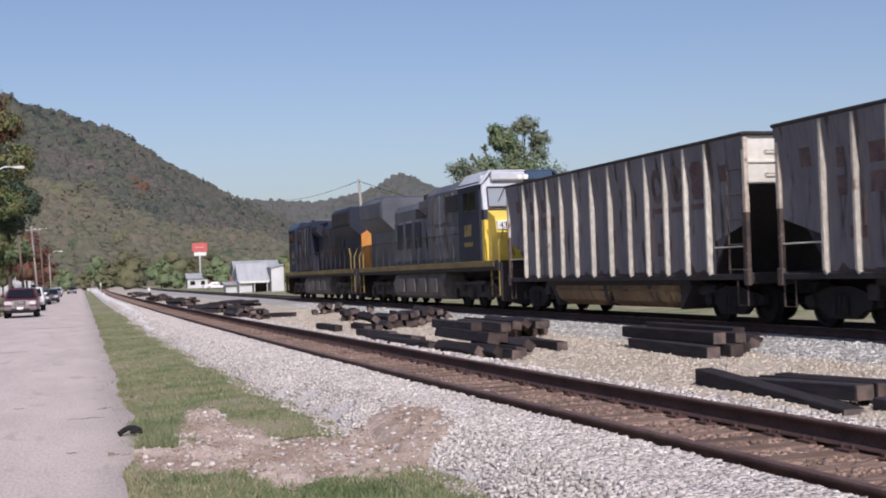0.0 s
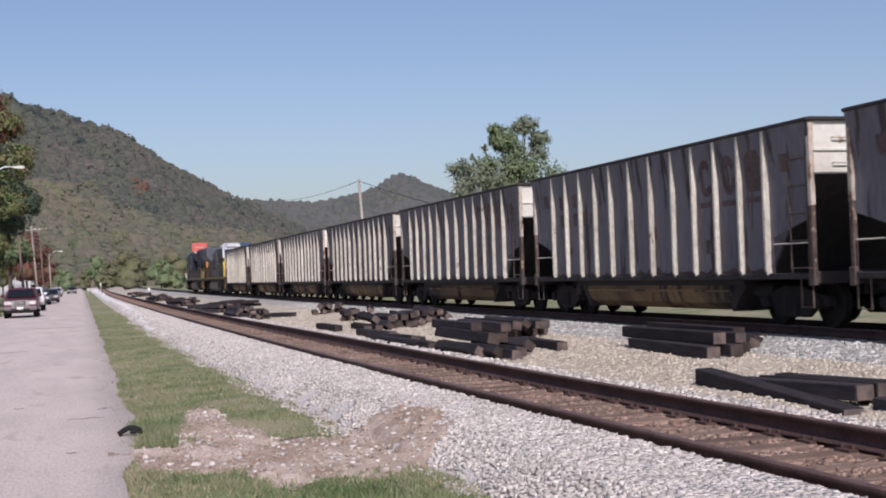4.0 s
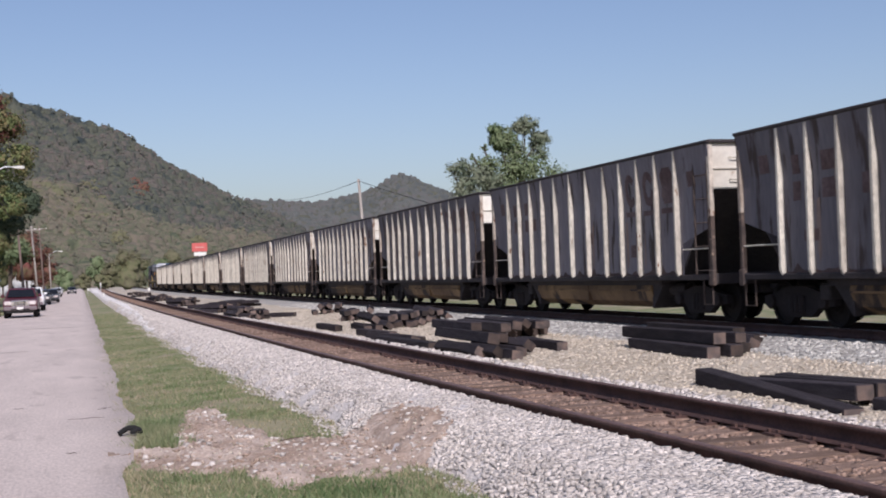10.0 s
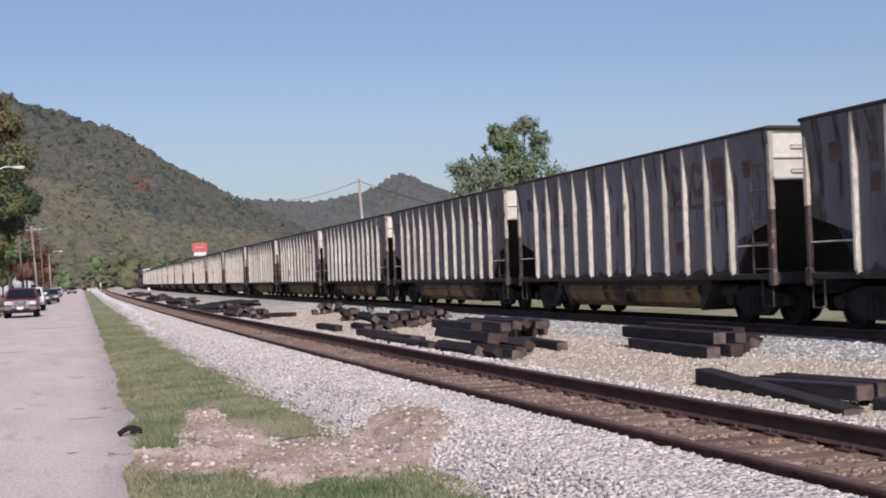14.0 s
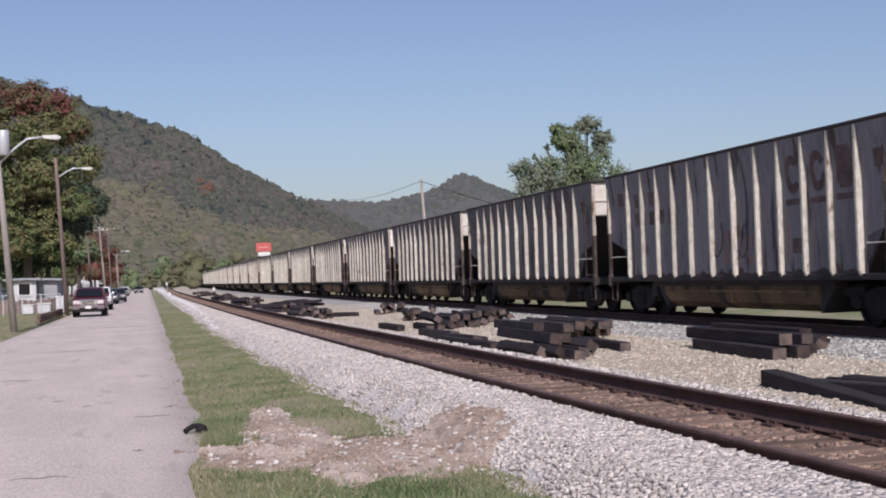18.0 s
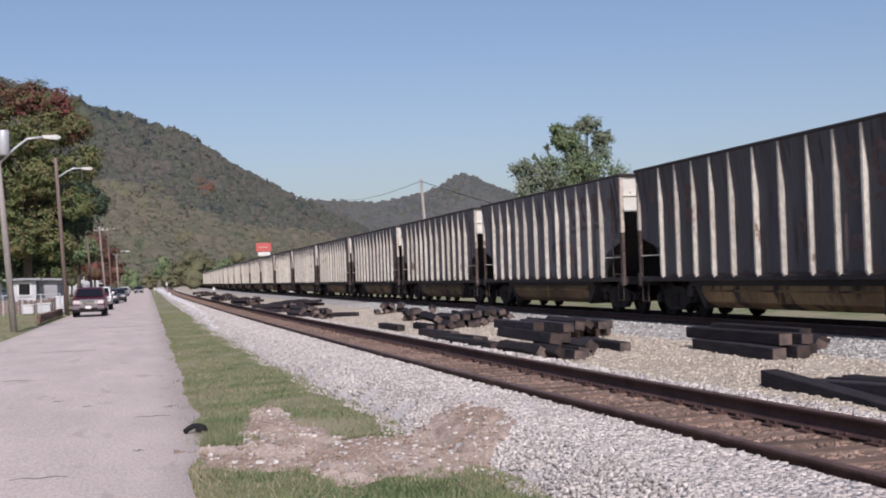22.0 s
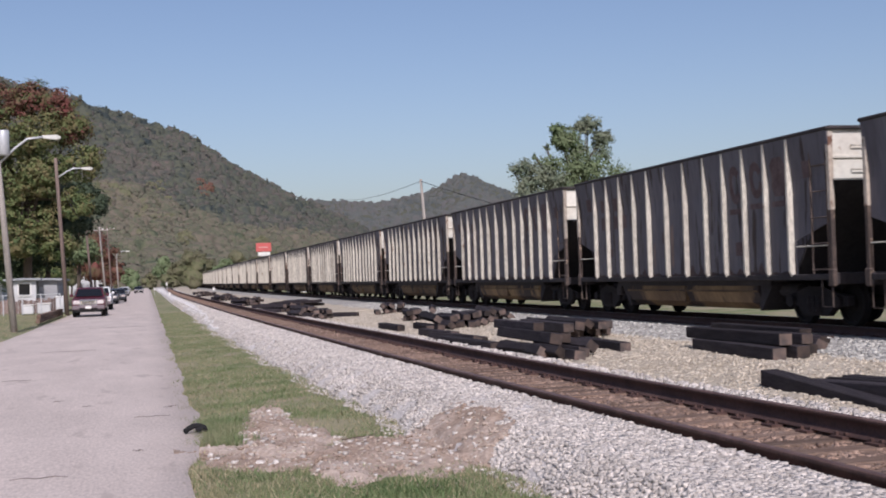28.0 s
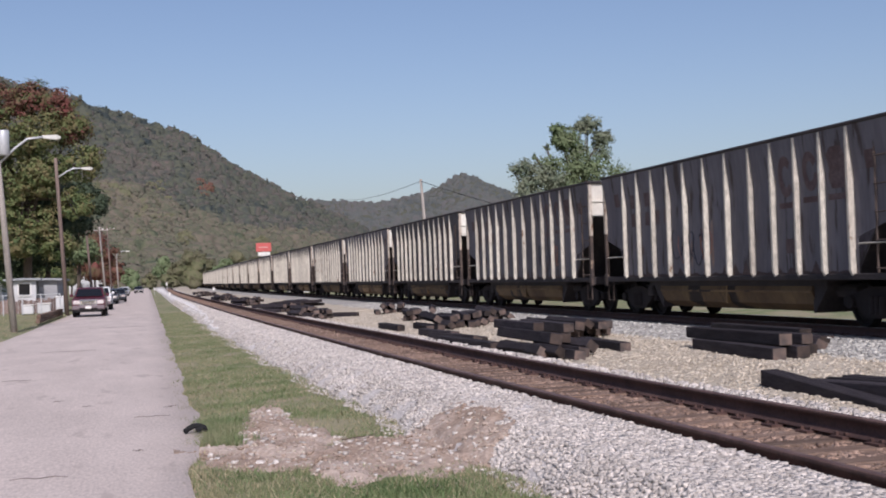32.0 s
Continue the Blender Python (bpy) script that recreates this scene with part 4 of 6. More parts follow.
    part("rear_panel", Shape().prism([(-0.95, 1.65), (-0.95, 3.3), (-0.6, 3.55), (0.6, 3.55), (0.95, 3.3), (0.95, 1.65)], -10.06, -10.0, "y"), end_mat, o, "painted rear panel facing the coupled unit")
    part("rear_headlight", Shape().tube([(-0.12, -10.05, 4.2), (-0.12, -10.14, 4.2)], 0.09, 12).tube([(0.12, -10.05, 4.2), (0.12, -10.14, 4.2)], 0.09, 12), PLAIN_WHITE, o)
    # cab and nose
    part("cab", Shape().prism([(-1.5, 1.63), (-1.5, 3.7), (-1.5, 4.25), (-1.15, 4.62), (1.15, 4.62), (1.5, 4.25), (1.5, 3.7), (1.5, 1.63)], 6.3, 8.75, "y"), hood, o)
    part("cab_face", Shape().prism([(8.75, 3.34), (8.985, 3.34), (8.82, 4.2), (8.75, 4.5)], -0.1, 1.42), roof, o, "pale grey half of the cab front")
    part("cab_face", Shape().prism([(8.75, 3.0), (9.05, 3.0), (8.82, 4.2), (8.75, 4.5)], -1.42, -0.1).prism([(8.75, 1.63), (9.05, 1.63), (9.05, 3.0), (8.75, 3.0)], -1.42, -0.1), LOCO_PALE_BLUE, o, "blue half of the cab front")
    part("cab_face", Shape().prism([(8.75, 3.0), (9.05, 3.0), (8.985, 3.34), (8.75, 3.34)], -0.1, 1.42), LOCO_BLUE, o, "dark band under the windshield")
    part("cab_face", Shape().prism([(8.75, 1.63), (9.05, 1.63), (9.05, 3.0), (8.75, 3.0)], -0.1, 1.42), nose, o, "bright lower half of the cab front")
    part("cab_roof", Shape().prism([(-0.1, 4.66), (1.17, 4.66), (1.53, 4.2), (1.45, 4.2), (1.12, 4.6), (-0.1, 4.6)], 6.3, 8.95, "y").box(-0.1, 1.1, 8.6, 8.98, 4.3, 4.6, 0.05), roof, o, "pale grey half of the cab roof")
    part("cab_roof", Shape().prism([(-0.1, 4.66), (-1.17, 4.66), (-1.53, 4.2), (-1.45, 4.2), (-1.12, 4.6), (-0.1, 4.6)], 6.3, 8.95, "y").box(-1.1, -0.1, 8.6, 8.98, 4.3, 4.6, 0.05), LOCO_PALE_BLUE, o, "blue half of the cab roof")
    for x0, x1 in ((-1.25, -0.08), (0.08, 1.25)):
        v = [(x0, 8.99, 3.42), (x1, 8.99, 3.42), (x1, 8.87, 4.08), (x0, 8.87, 4.08)]
        v += [(a, b + 0.05, c) for a, b, c in v]
        w = part("windshield", Shape().add(v, [(0, 1, 2, 3), (7, 6, 5, 4), (0, 4, 5, 1), (1, 5, 6, 2), (2, 6, 7, 3), (3, 7, 4, 0)]), PALE_GLASS, o, "windshield pane with the sky's reflection in its tint")
        part("windshield_seal", Shape().tube([(x0, 9.045, 3.42), (x1, 9.045, 3.42), (x1, 8.925, 4.08), (x0, 8.925, 4.08), (x0, 9.045, 3.42)], 0.035, 5), CAR_BLACK, w)
        part("wiper", Shape().tube([((x0 + x1) / 2, 9.05, 4.08), ((x0 + x1) / 2 + 0.25, 9.06, 3.6)], 0.012, 5), CAR_BLACK, w)
    for k in (-1, 1):
        part("cab_window", Shape().box(min(k * 1.49, k * 1.52), max(k * 1.49, k * 1.52), 7.0, 7.6, 3.35, 4.0, 0.01).box(min(k * 1.49, k * 1.52), max(k * 1.49, k * 1.52), 7.7, 8.4, 3.35, 4.0, 0.01), GLASS, o, "dark cab side window")
        part("cab_number_bars", Shape().box(min(k * 1.5, k * 1.508), max(k * 1.5, k * 1.508), 7.0, 7.2, 2.5, 2.9).box(min(k * 1.5, k * 1.508), max(k * 1.5, k * 1.508), 7.28, 7.48, 2.5, 2.9).box(min(k * 1.5, k * 1.508), max(k * 1.5, k * 1.508), 7.56, 7.76, 2.5, 2.9)
             .box(min(k * 1.5, k * 1.508), max(k * 1.5, k * 1.508), 6.95, 7.9, 2.15, 2.3), LOCO_STRIPE, o, "yellow bars of the cab lettering")
    part("nose", Shape().prism([(9.05, 1.63), (10.0, 1.63), (10.0, 2.45), (9.8, 3.05), (9.05, 3.3)], -1.3, 1.3), nose, o, "bright nose below the windshield")
    part("nose_door", Shape().box(-0.9, -0.25, 9.98, 10.03, 1.7, 2.4, 0.02), nose, o)
    for x0, z0, x1, z1 in ((0.25, 1.75, 0.62, 2.5), (0.62, 2.5, 1.05, 2.62), (0.75, 1.75, 0.95, 2.3), (-0.95, 1.75, -0.62, 2.5)):
        part("nose_handrail", Shape().tube([(x0, 10.06, z0), ((x0 + x1) / 2, 10.08, (z0 + z1) / 2), (x1, 10.05, z1)], 0.018, 6), CAR_BLACK, o, "black grab rail on the nose")
    b = part("number_board", Shape().box(0.45, 1.28, 9.86, 9.99, 2.64, 2.93, 0.01), PLAIN_WHITE, o, "white number board reading 435")
    curve = bpy.data.curves.new("board_figures", "FONT")
    curve.body, curve.size, curve.align_x, curve.extrude = "435", 0.27, "CENTER", 0.003
    curve.materials.append(PLAIN_BLACK)
    text = new("board_figures", curve)
    text.parent = b
    text.matrix_basis = pose(1.0, 9.995, 2.69, 90, 0, 180)
    part("headlight", Shape().tube([(-0.11, 8.9, 4.42), (-0.11, 9.02, 4.42)], 0.09, 12).tube([(0.11, 8.9, 4.42), (0.11, 9.02, 4.42)], 0.09, 12), PLAIN_WHITE, o)
    part("horn", Shape().tube([(0.3, 5.5, 4.3), (0.3, 5.5, 4.5), (0.3, 5.9, 4.55)], 0.05, 8, 0.1), CAR_BLACK, o)
    # platforms, steps and handrails
    for k in (-1, 1):
        e = 10.6 * k
        part("pilot", Shape().prism([(-1.45, 1.58), (-1.45, 0.35), (-0.8, 0.2), (0.8, 0.2), (1.45, 0.35), (1.45, 1.58)], min(e, e + 0.12 * k), max(e, e + 0.12 * k), "y"), CAR_BLACK, o)
        part("coupler", Shape().box(-0.14, 0.14, min(e, e + 0.5 * k), max(e, e + 0.5 * k), 0.72, 1.0, 0.02).box(-0.2, 0.16, min(e + 0.4 * k, e + 0.58 * k), max(e + 0.4 * k, e + 0.58 * k), 0.7, 1.02, 0.04), CAR_BLACK, o)
        for x in (-1.38, 1.38):
            s = Shape()
            for z in (0.45, 0.75, 1.05, 1.35):
                s.box(x - 0.16, x + 0.16, min(e - 0.75 * k, e - 0.1 * k), max(e - 0.75 * k, e - 0.1 * k), z, z + 0.04)
            part("step_well", s, CAR_BLACK, o)
            part("stair_rail", Shape().tube([(x * 1.05, e - 0.05 * k, 0.5), (x * 1.05, e - 0.05 * k, 2.2), (x * 0.9, e - 0.1 * k, 2.65)], 0.025, 6)
                 .tube([(x * 1.05, e - 0.85 * k, 0.5), (x * 1.05, e - 0.85 * k, 2.3), (x * 1.05, e - 1.2 * k, 2.65)], 0.025, 6), HANDRAIL, o, "dulled yellow stair handrail")
    for x in (-1.44, 1.44):
        s = Shape().tube([(x, -9.4, 2.65), (x, 6.5, 2.65)], 0.02, 6)
        for i in range(14):
            s.tube([(x, -9.4 + 15.9 * i / 13, 1.62), (x, -9.4 + 15.9 * i / 13, 2.66)], 0.018, 6)
        part("walkway_rail", s, LOCO_FRAME, o)
    shorten(o, 0.95)
    return o


# speed and order of the train; the units stand on the line at these distances at the start
SPEED = 18.64
REAR_UNIT = locomotive(LOCO_BLUE, LOCO_GREY, LOCO_DOOR, LOCO_YELLOW, LOCO_GREY, LOCO_ROOF, "grey-blue freight locomotive with yellow nose, its cab facing the coal cars")
LEAD_UNIT = locomotive(LOCO_BLUE, LOCO_BLUE, LOCO_BLUE, LOCO_YELLOW, LOCO_GOLD, LOCO_ROOF, "dark blue freight locomotive with orange rear panel, leading the coal train")
TRAIN = [(LEAD_UNIT, 68.3, 0), (REAR_UNIT, 47.1, 180)]
MODELS = [coal_gondola(1, CAR_SHEET_PALE), coal_gondola(2, CAR_SHEET), coal_gondola(3, CAR_SHEET_DARK), coal_gondola(4, CAR_SHEET_SOOTY)]
ORDER = "01011020100101001" + "0121102112" + "3122121221322122"
used = set()
for i in range(43):
    kind_ = int(ORDER[i])
    car_ = MODELS[kind_] if kind_ not in used else copy_thing(MODELS[kind_], pose(0, 0, 0))
    used.add(kind_)
    TRAIN.append((car_, 28.95 - 15.37 * i, 0))


def scrawl(car, y, seed):
    """Loops of spray paint on a car's side, no letters."""
    rng = random.Random(seed)
    for i in range(5):
        pts = []
        a, cy, cz = rng.uniform(0, 6), y + 0.42 * i, 1.75 + rng.uniform(-0.1, 0.2)
        for k in range(12):
            a += rng.uniform(0.3, 0.8)
            pts.append((-1.433, cy + 0.2 * math.cos(a) + 0.03 * k, cz + rng.uniform(0.25, 0.45) * math.sin(a)))
        part("spray_loop", Shape().tube(pts, 0.018, 4), SPRAY if i % 3 else SPRAY_PALE, car, "loop of sprayed paint")


SPRAY = material("dark_spray_paint", (0.04, 0.04, 0.055), (0.06, 0.055, 0.07), rough=0.6, tone=0.1)
SPRAY_PALE = material("orange_spray_paint", (0.35, 0.14, 0.08), (0.28, 0.16, 0.14), rough=0.6, tone=0.1)
for number, y in ((3, -1.0), (15, -4.0), (15, 0.6), (22, -1.5), (26, -3.0), (38, -4.0), (39, 0.5)):
    scrawl(TRAIN[number + 2][0], y, number)


def on_line(s, turn=0):
    """The pose of a vehicle whose middle stands s metres along the main line."""
    a = math.degrees(math.atan2(float(main_x(s + 4)) - float(main_x(s - 4)), 8))
    return pose(float(main_x(s)), s, RAIL_TOP, 0, 0, turn - a)


def motions():
    """The train runs off along the line at a nearly even speed, with a slow surge of its couplings."""
    when = np.arange(0, 33)
    surge = np.interp(when, [0, 1, 2, 3, 6, 8, 10, 12, 14, 17, 20, 22, 25, 28, 32], [0.28, 0.45, 0.42, 0.28, 0.25, 0.08, -0.25, -0.48, -0.33, -0.36, -0.08, -0.16, 0.0, 0.28, 0.34])
    for unit, start, turn in TRAIN:
        rows = [(t, on_line(start + SPEED * t + surge[t], turn)) for t in range(33)]
        walk(unit, rows)
    roll_wheels()


def roll_wheels():
    """Each axle turns as its unit rolls; axles with the same seat share one set of keys."""
    made = {}
    for unit, start, turn in TRAIN:
        for w in unit.children_recursive:
            if not w.name.startswith("wheelset"):
                continue
            x, y, r = w.location
            key = (round(y, 3), round(r, 3), turn)
            if key not in made:
                step = math.degrees(SPEED / FPS / r) * (1 if turn else -1)
                walk(w, [(i / FPS, pose(x, y, r, (step * i) % 360, 0, 0)) for i in range(32 * FPS + 1)])
                made[key] = w
            else:
                first = made[key].animation_data
                w.rotation_mode = "QUATERNION"
                keys = w.animation_data_create()
                keys.action = first.action
                keys.action_slot = first.action_slot


# ---------------------------------------------------------------- hills
def ridge(name, marks, near, far, mat, leaf, crowns, size, label, seed, dip=0.9, sprays=46, accents=(), low=None, split=-9.0):
    """A wooded hill: marks are (bearing, rise) of its crest, both as slopes from the standpoint; near and far give foot and crest distance at the first and last mark."""
    rng = np.random.default_rng(seed)
    b = np.array([m[0] for m in marks])
    e = np.array([m[1] for m in marks])
    cols = np.linspace(b[0], b[-1], 120)
    rows = np.linspace(0, 1, 26)

    def place(c, k):
        u = (c - b[0]) / (b[-1] - b[0])
        foot, crest = near[0] + (near[1] - near[0]) * u, far[0] + (far[1] - far[0]) * u
        y = foot + (crest - foot) * k
        top = 1.7 + np.interp(c, b, e) * crest - size * dip
        shape = np.clip(k, 0, 1) ** 1.15
        fall = np.clip(k - 1, 0, 1)
        z = -3 + (top + 3) * shape * (1 - 0.5 * fall)
        rough = (0.04 * wobble(c * 900, y, 0.009, seed) + 0.012 * wobble(c * 900, y, 0.03, seed + 2)) * top * np.sin(np.pi * np.clip(k, 0, 1))
        return c * y, y, z + rough

    ks = np.concatenate([rows, [1.15, 1.4]])
    pts = np.array([np.column_stack(place(cols, np.full_like(cols, k))) for k in ks])
    n = len(cols)
    i = np.arange(len(ks) - 1)[:, None] * n + np.arange(n - 1)[None, :]
    f = np.stack([i, i + 1, i + n + 1, i + n], axis=-1).reshape(-1, 4)
    hill = tagged(new(name, arrays(name, pts.reshape(-1, 3), f, mat, True)), label, "hill", kind="structure")
    c = rng.uniform(max(b[0], -0.15), b[-1], crowns)
    k = rng.uniform(0.0, 1.0, crowns) ** (1.2 if low else 0.95) * 1.01
    x, y, z = place(c, k)
    keep = z > 1.0
    r = size * np.exp(rng.normal(-0.2, 0.4, crowns)).clip(0.4, 1.9)
    if low:
        r = r * np.clip(y / 430, 0.55, 1.2)
    at = np.column_stack([x, y, z + r * 0.25])[keep]
    belt = (k + 0.12 * wobble(c * 900, y, 0.01, seed) > split)[keep]
    for word, mat_, pick in (("wood", leaf, belt), ("lower_wood", low or leaf, ~belt)):
        if pick.any():
            tagged(new(name + "_" + word, lumps(name + "_" + word, at[pick], r[keep][pick], mat_, 0.16, 0.95, False, True, seed, True)), "dense autumn forest covering the hillside", "forest", kind="stuff")
            tagged(new(name + "_leaves", tufted(name + "_leaves", at[pick], r[keep][pick], sprays, mat_, seed + 1)), "loose leaf sprays over the forest", "forest", kind="stuff")
    for c0, k0, many, blend in accents:
        c1, k1 = c0 + rng.normal(size=many) * 0.0028, k0 + rng.normal(size=many) * 0.035
        x, y, z = place(c1, k1)
        tagged(new(name + "_red_trees", tufted(name + "_red_trees", np.column_stack([x, y - 2.0, z + 5.0]), rng.uniform(3.0, 4.6, many), 60, blend, seed + 9)), "a few red-leaved trees on the hillside", "forest", kind="stuff")
    return hill


def skyline(marks):
    """Crest marks from bearing in degrees east of the line and height in degrees."""
    return [(math.tan(radians(a)), math.tan(radians(h)) / math.cos(radians(a))) for a, h in marks]


ridge("wooded_hill", skyline([(-40, 9.5), (-25, 10.5), (-14, 10.2), (-8, 9.4), (-4.6, 8.7), (-3.03, 8.2), (-1.7, 7.9), (-0.72, 7.57), (0.63, 7.08), (1.88, 6.62), (3.12, 5.85), (4.07, 5.2), (5.96, 4.05), (7.47, 3.4), (9.0, 2.6), (10.5, 1.7), (12.6, 0.6), (14.6, -0.1)]),
      (230, 700), (620, 1150), HILL_SOIL, HILL_LEAF, 18000, 3.5, "steep wooded hill turning to autumn colours", 5, 0.75, 20, ((0.046, 0.6, 14, RED_LEAF), (0.012, 0.52, 4, BROWN_LEAF), (0.03, 0.25, 7, BROWN_LEAF), (0.09, 0.3, 8, BROWN_LEAF)), LOW_LEAF, 0.5)
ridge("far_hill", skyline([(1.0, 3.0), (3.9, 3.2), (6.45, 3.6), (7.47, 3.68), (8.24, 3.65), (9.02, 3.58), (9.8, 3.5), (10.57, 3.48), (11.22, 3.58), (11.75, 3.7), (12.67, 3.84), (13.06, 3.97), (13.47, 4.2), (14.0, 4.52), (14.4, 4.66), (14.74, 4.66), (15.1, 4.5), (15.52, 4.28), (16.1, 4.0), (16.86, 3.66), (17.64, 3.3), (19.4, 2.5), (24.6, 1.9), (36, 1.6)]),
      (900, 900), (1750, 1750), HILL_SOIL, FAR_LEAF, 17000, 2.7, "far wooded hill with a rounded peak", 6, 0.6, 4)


# ---------------------------------------------------------------- trees
def leaves(name, lobes, count, size, mat, seed, droop=0.0, hollow=0.55, dense=45):
    """Leaf sprays on the skin of several lobes, gathered into clumps with gaps between them."""
    rng = np.random.default_rng(seed)
    vol = np.array([l[3] ** 2 for l in lobes])
    clumps, outward = [], []
    total = max(12, count // dense)
    for l, share in zip(lobes, vol / vol.sum()):
        n = max(4, int(total * share))
        d = rng.normal(size=(n, 3))
        d /= np.linalg.norm(d, axis=1)[:, None]
        d *= (rng.uniform(hollow ** 3, 1.0, n) ** (1 / 3))[:, None] * rng.uniform(*((0.85, 1.12) if dense > 20 else (0.45, 1.4)), n)[:, None]
        outward.append(d / np.linalg.norm(d, axis=1)[:, None])
        clumps.append(np.array(l[:3]) + d * np.array([l[3], l[3], l[3] * (l[4] if len(l) > 4 else 0.85)]))
    clumps, outward = np.concatenate(clumps), np.concatenate(outward)
    per = max(1, count // len(clumps))
    reach = np.mean([l[3] for l in lobes]) * (0.34 if dense > 20 else 0.4)
    d = rng.normal(size=(len(clumps) * per, 3))
    d[:, 2] += 0.35
    d /= np.linalg.norm(d, axis=1)[:, None]
    n = len(d)
    grow = np.repeat(rng.uniform(0.6, 1.35, len(clumps)), per)[:, None]
    c = np.repeat(clumps, per, axis=0) + d * reach * grow * rng.uniform(*((0.45, 1.08) if dense > 20 else (0.2, 1.5)), (n, 1)) * np.array([[1.1, 1.1, 0.75]])
    face = d + 0.7 * np.repeat(outward, per, axis=0) + np.array([[0, 0, 0.2]]) + rng.normal(size=(n, 3)) * 0.3
    face /= np.linalg.norm(face, axis=1)[:, None]
    a = np.cross(face, rng.normal(size=(n, 3)))
    a /= np.linalg.norm(a, axis=1)[:, None]
    b = np.cross(face, a)
    s = size * rng.uniform(0.6, 1.4, (n, 1))
    tip = np.array([[0, 0, -droop]]) * s
    v = np.stack([c - a * s, c + b * s * 0.6 + tip * 0.5, c + a * s + tip, c - b * s * 0.6 + tip * 0.5], axis=1)
    f = np.arange(n * 4).reshape(n, 4)
    return arrays(name, v.reshape(-1, 3), f, mat)


def tree(label, base, height, girth, lobes, crowns, seed, group="", lean=(0, 0), core=0.0):
    """crowns: (material, leaf count, leaf size, which lobes)."""
    rng = random.Random(seed)
    t = thing("tree", label, "tree", group, at=pose(*base))
    top = Vector((lean[0], lean[1], height))
    s = Shape()
    pts = [Vector((0, 0, -0.25)), Vector((0.02, 0, 0.3))] + [top * k + Vector((rng.uniform(-1, 1), rng.uniform(-1, 1), 0)) * girth * 0.5 for k in (0.3, 0.55, 0.8, 1.0)]
    s.tube(pts, girth, 9, girth * 0.35)
    part("trunk", s, BARK, t, smooth=True)
    for l in lobes:
        start = top * rng.uniform(0.45, 0.95)
        end = Vector(l[:3])
        mid = start.lerp(end, 0.5) + Vector((rng.uniform(-0.3, 0.3), rng.uniform(-0.3, 0.3), 0.25))
        limb = Shape().tube([start, mid, end], girth * 0.38, 6, girth * 0.08)
        for q in range(4):
            d = Vector((rng.uniform(-1, 1), rng.uniform(-1, 1), rng.uniform(-0.3, 1))).normalized() * l[3] * 0.85
            limb.tube([mid.lerp(end, 0.3 + 0.18 * q), end + d * 0.5, end + d], girth * 0.12, 5, girth * 0.03)
        part("limb", limb, BARK, t)
    for i, (mat, count, size, which) in enumerate(crowns):
        part("crown", leaves("crown", [lobes[k] for k in which], count, size, mat, seed * 7 + i, dense=16 if size < 0.12 else 45), None, t)
        if core:
            part("inner_crown", lumps("inner_crown", [lobes[k][:3] for k in which], [lobes[k][3] * core for k in which], mat, 0.2, 0.9, True, True, seed), None, t)
    return t


tree("large maple turning red and gold at the roadside", (-10.1, 112, 0), 12, 0.5,
     [(0.6, 0, 17.9, 1.9, 0.9), (2.6, -0.2, 17.4, 1.7), (-2.0, 0.3, 17.7, 2.0), (4.0, 0, 15.4, 1.7), (-4.4, 0, 16.6, 2.4), (1.4, -1.2, 14.9, 2.3), (-2.2, -1.2, 14.2, 2.5), (4.6, -0.4, 12.4, 1.9), (1.6, -1.5, 11.2, 2.2), (-5.4, -0.5, 12.2, 2.6),
      (-1.8, -1.8, 10.3, 2.2), (3.9, -0.8, 8.8, 1.6), (-4.4, -1.3, 7.6, 2.0), (0, 1.6, 12.0, 3.0), (-4.6, -1.3, 5.0, 1.8), (1.2, -1.4, 7.4, 1.4), (-1.4, -1.6, 7.9, 1.5), (-0.6, -2.2, 5.6, 1.7), (2.6, -1.8, 5.2, 1.5), (-2.8, -2.0, 5.2, 1.6)],
     [(RED_LEAF, 6500, 0.13, [0, 1, 2]), (MAPLE_LEAF, 3500, 0.13, [0, 1, 2]), (MAPLE_LEAF, 15000, 0.13, [3, 4, 5, 6, 9]), (RED_LEAF, 3000, 0.13, [3, 4]), (MAPLE_LEAF, 23000, 0.14, [7, 8, 10, 11, 12, 13, 14, 15, 16]), (MAPLE_LEAF, 7000, 0.14, [17, 18, 19])], 11)
tree("green tree over the front yard, leaves coloured as if shaded", (-9.0, 119, 0), 7.5, 0.35,
     [(0, 0, 10.0, 2.8), (-3, 0, 8, 2.8), (2.0, 0, 7.4, 2.2), (0.4, -1, 5.0, 2.2), (-2.6, -1, 4.6, 2.4)], [(SHADED_LEAF, 16000, 0.17, [0, 1, 2, 3, 4])], 12)
tree("leafy tree beyond the utility poles, crown coloured as if shaded", (-7.2, 138, 0), 8.0, 0.3,
     [(0.4, 0, 11.2, 2.0), (1.7, 0, 10.6, 1.5), (-1.4, 0, 10.4, 1.6), (-2.6, 0, 6.4, 2.4), (0.6, -0.5, 5.4, 1.6)], [(SHADED_LEAF, 13000, 0.16, [0, 1, 2]), (GREEN_LEAF, 7000, 0.16, [3, 4])], 13)
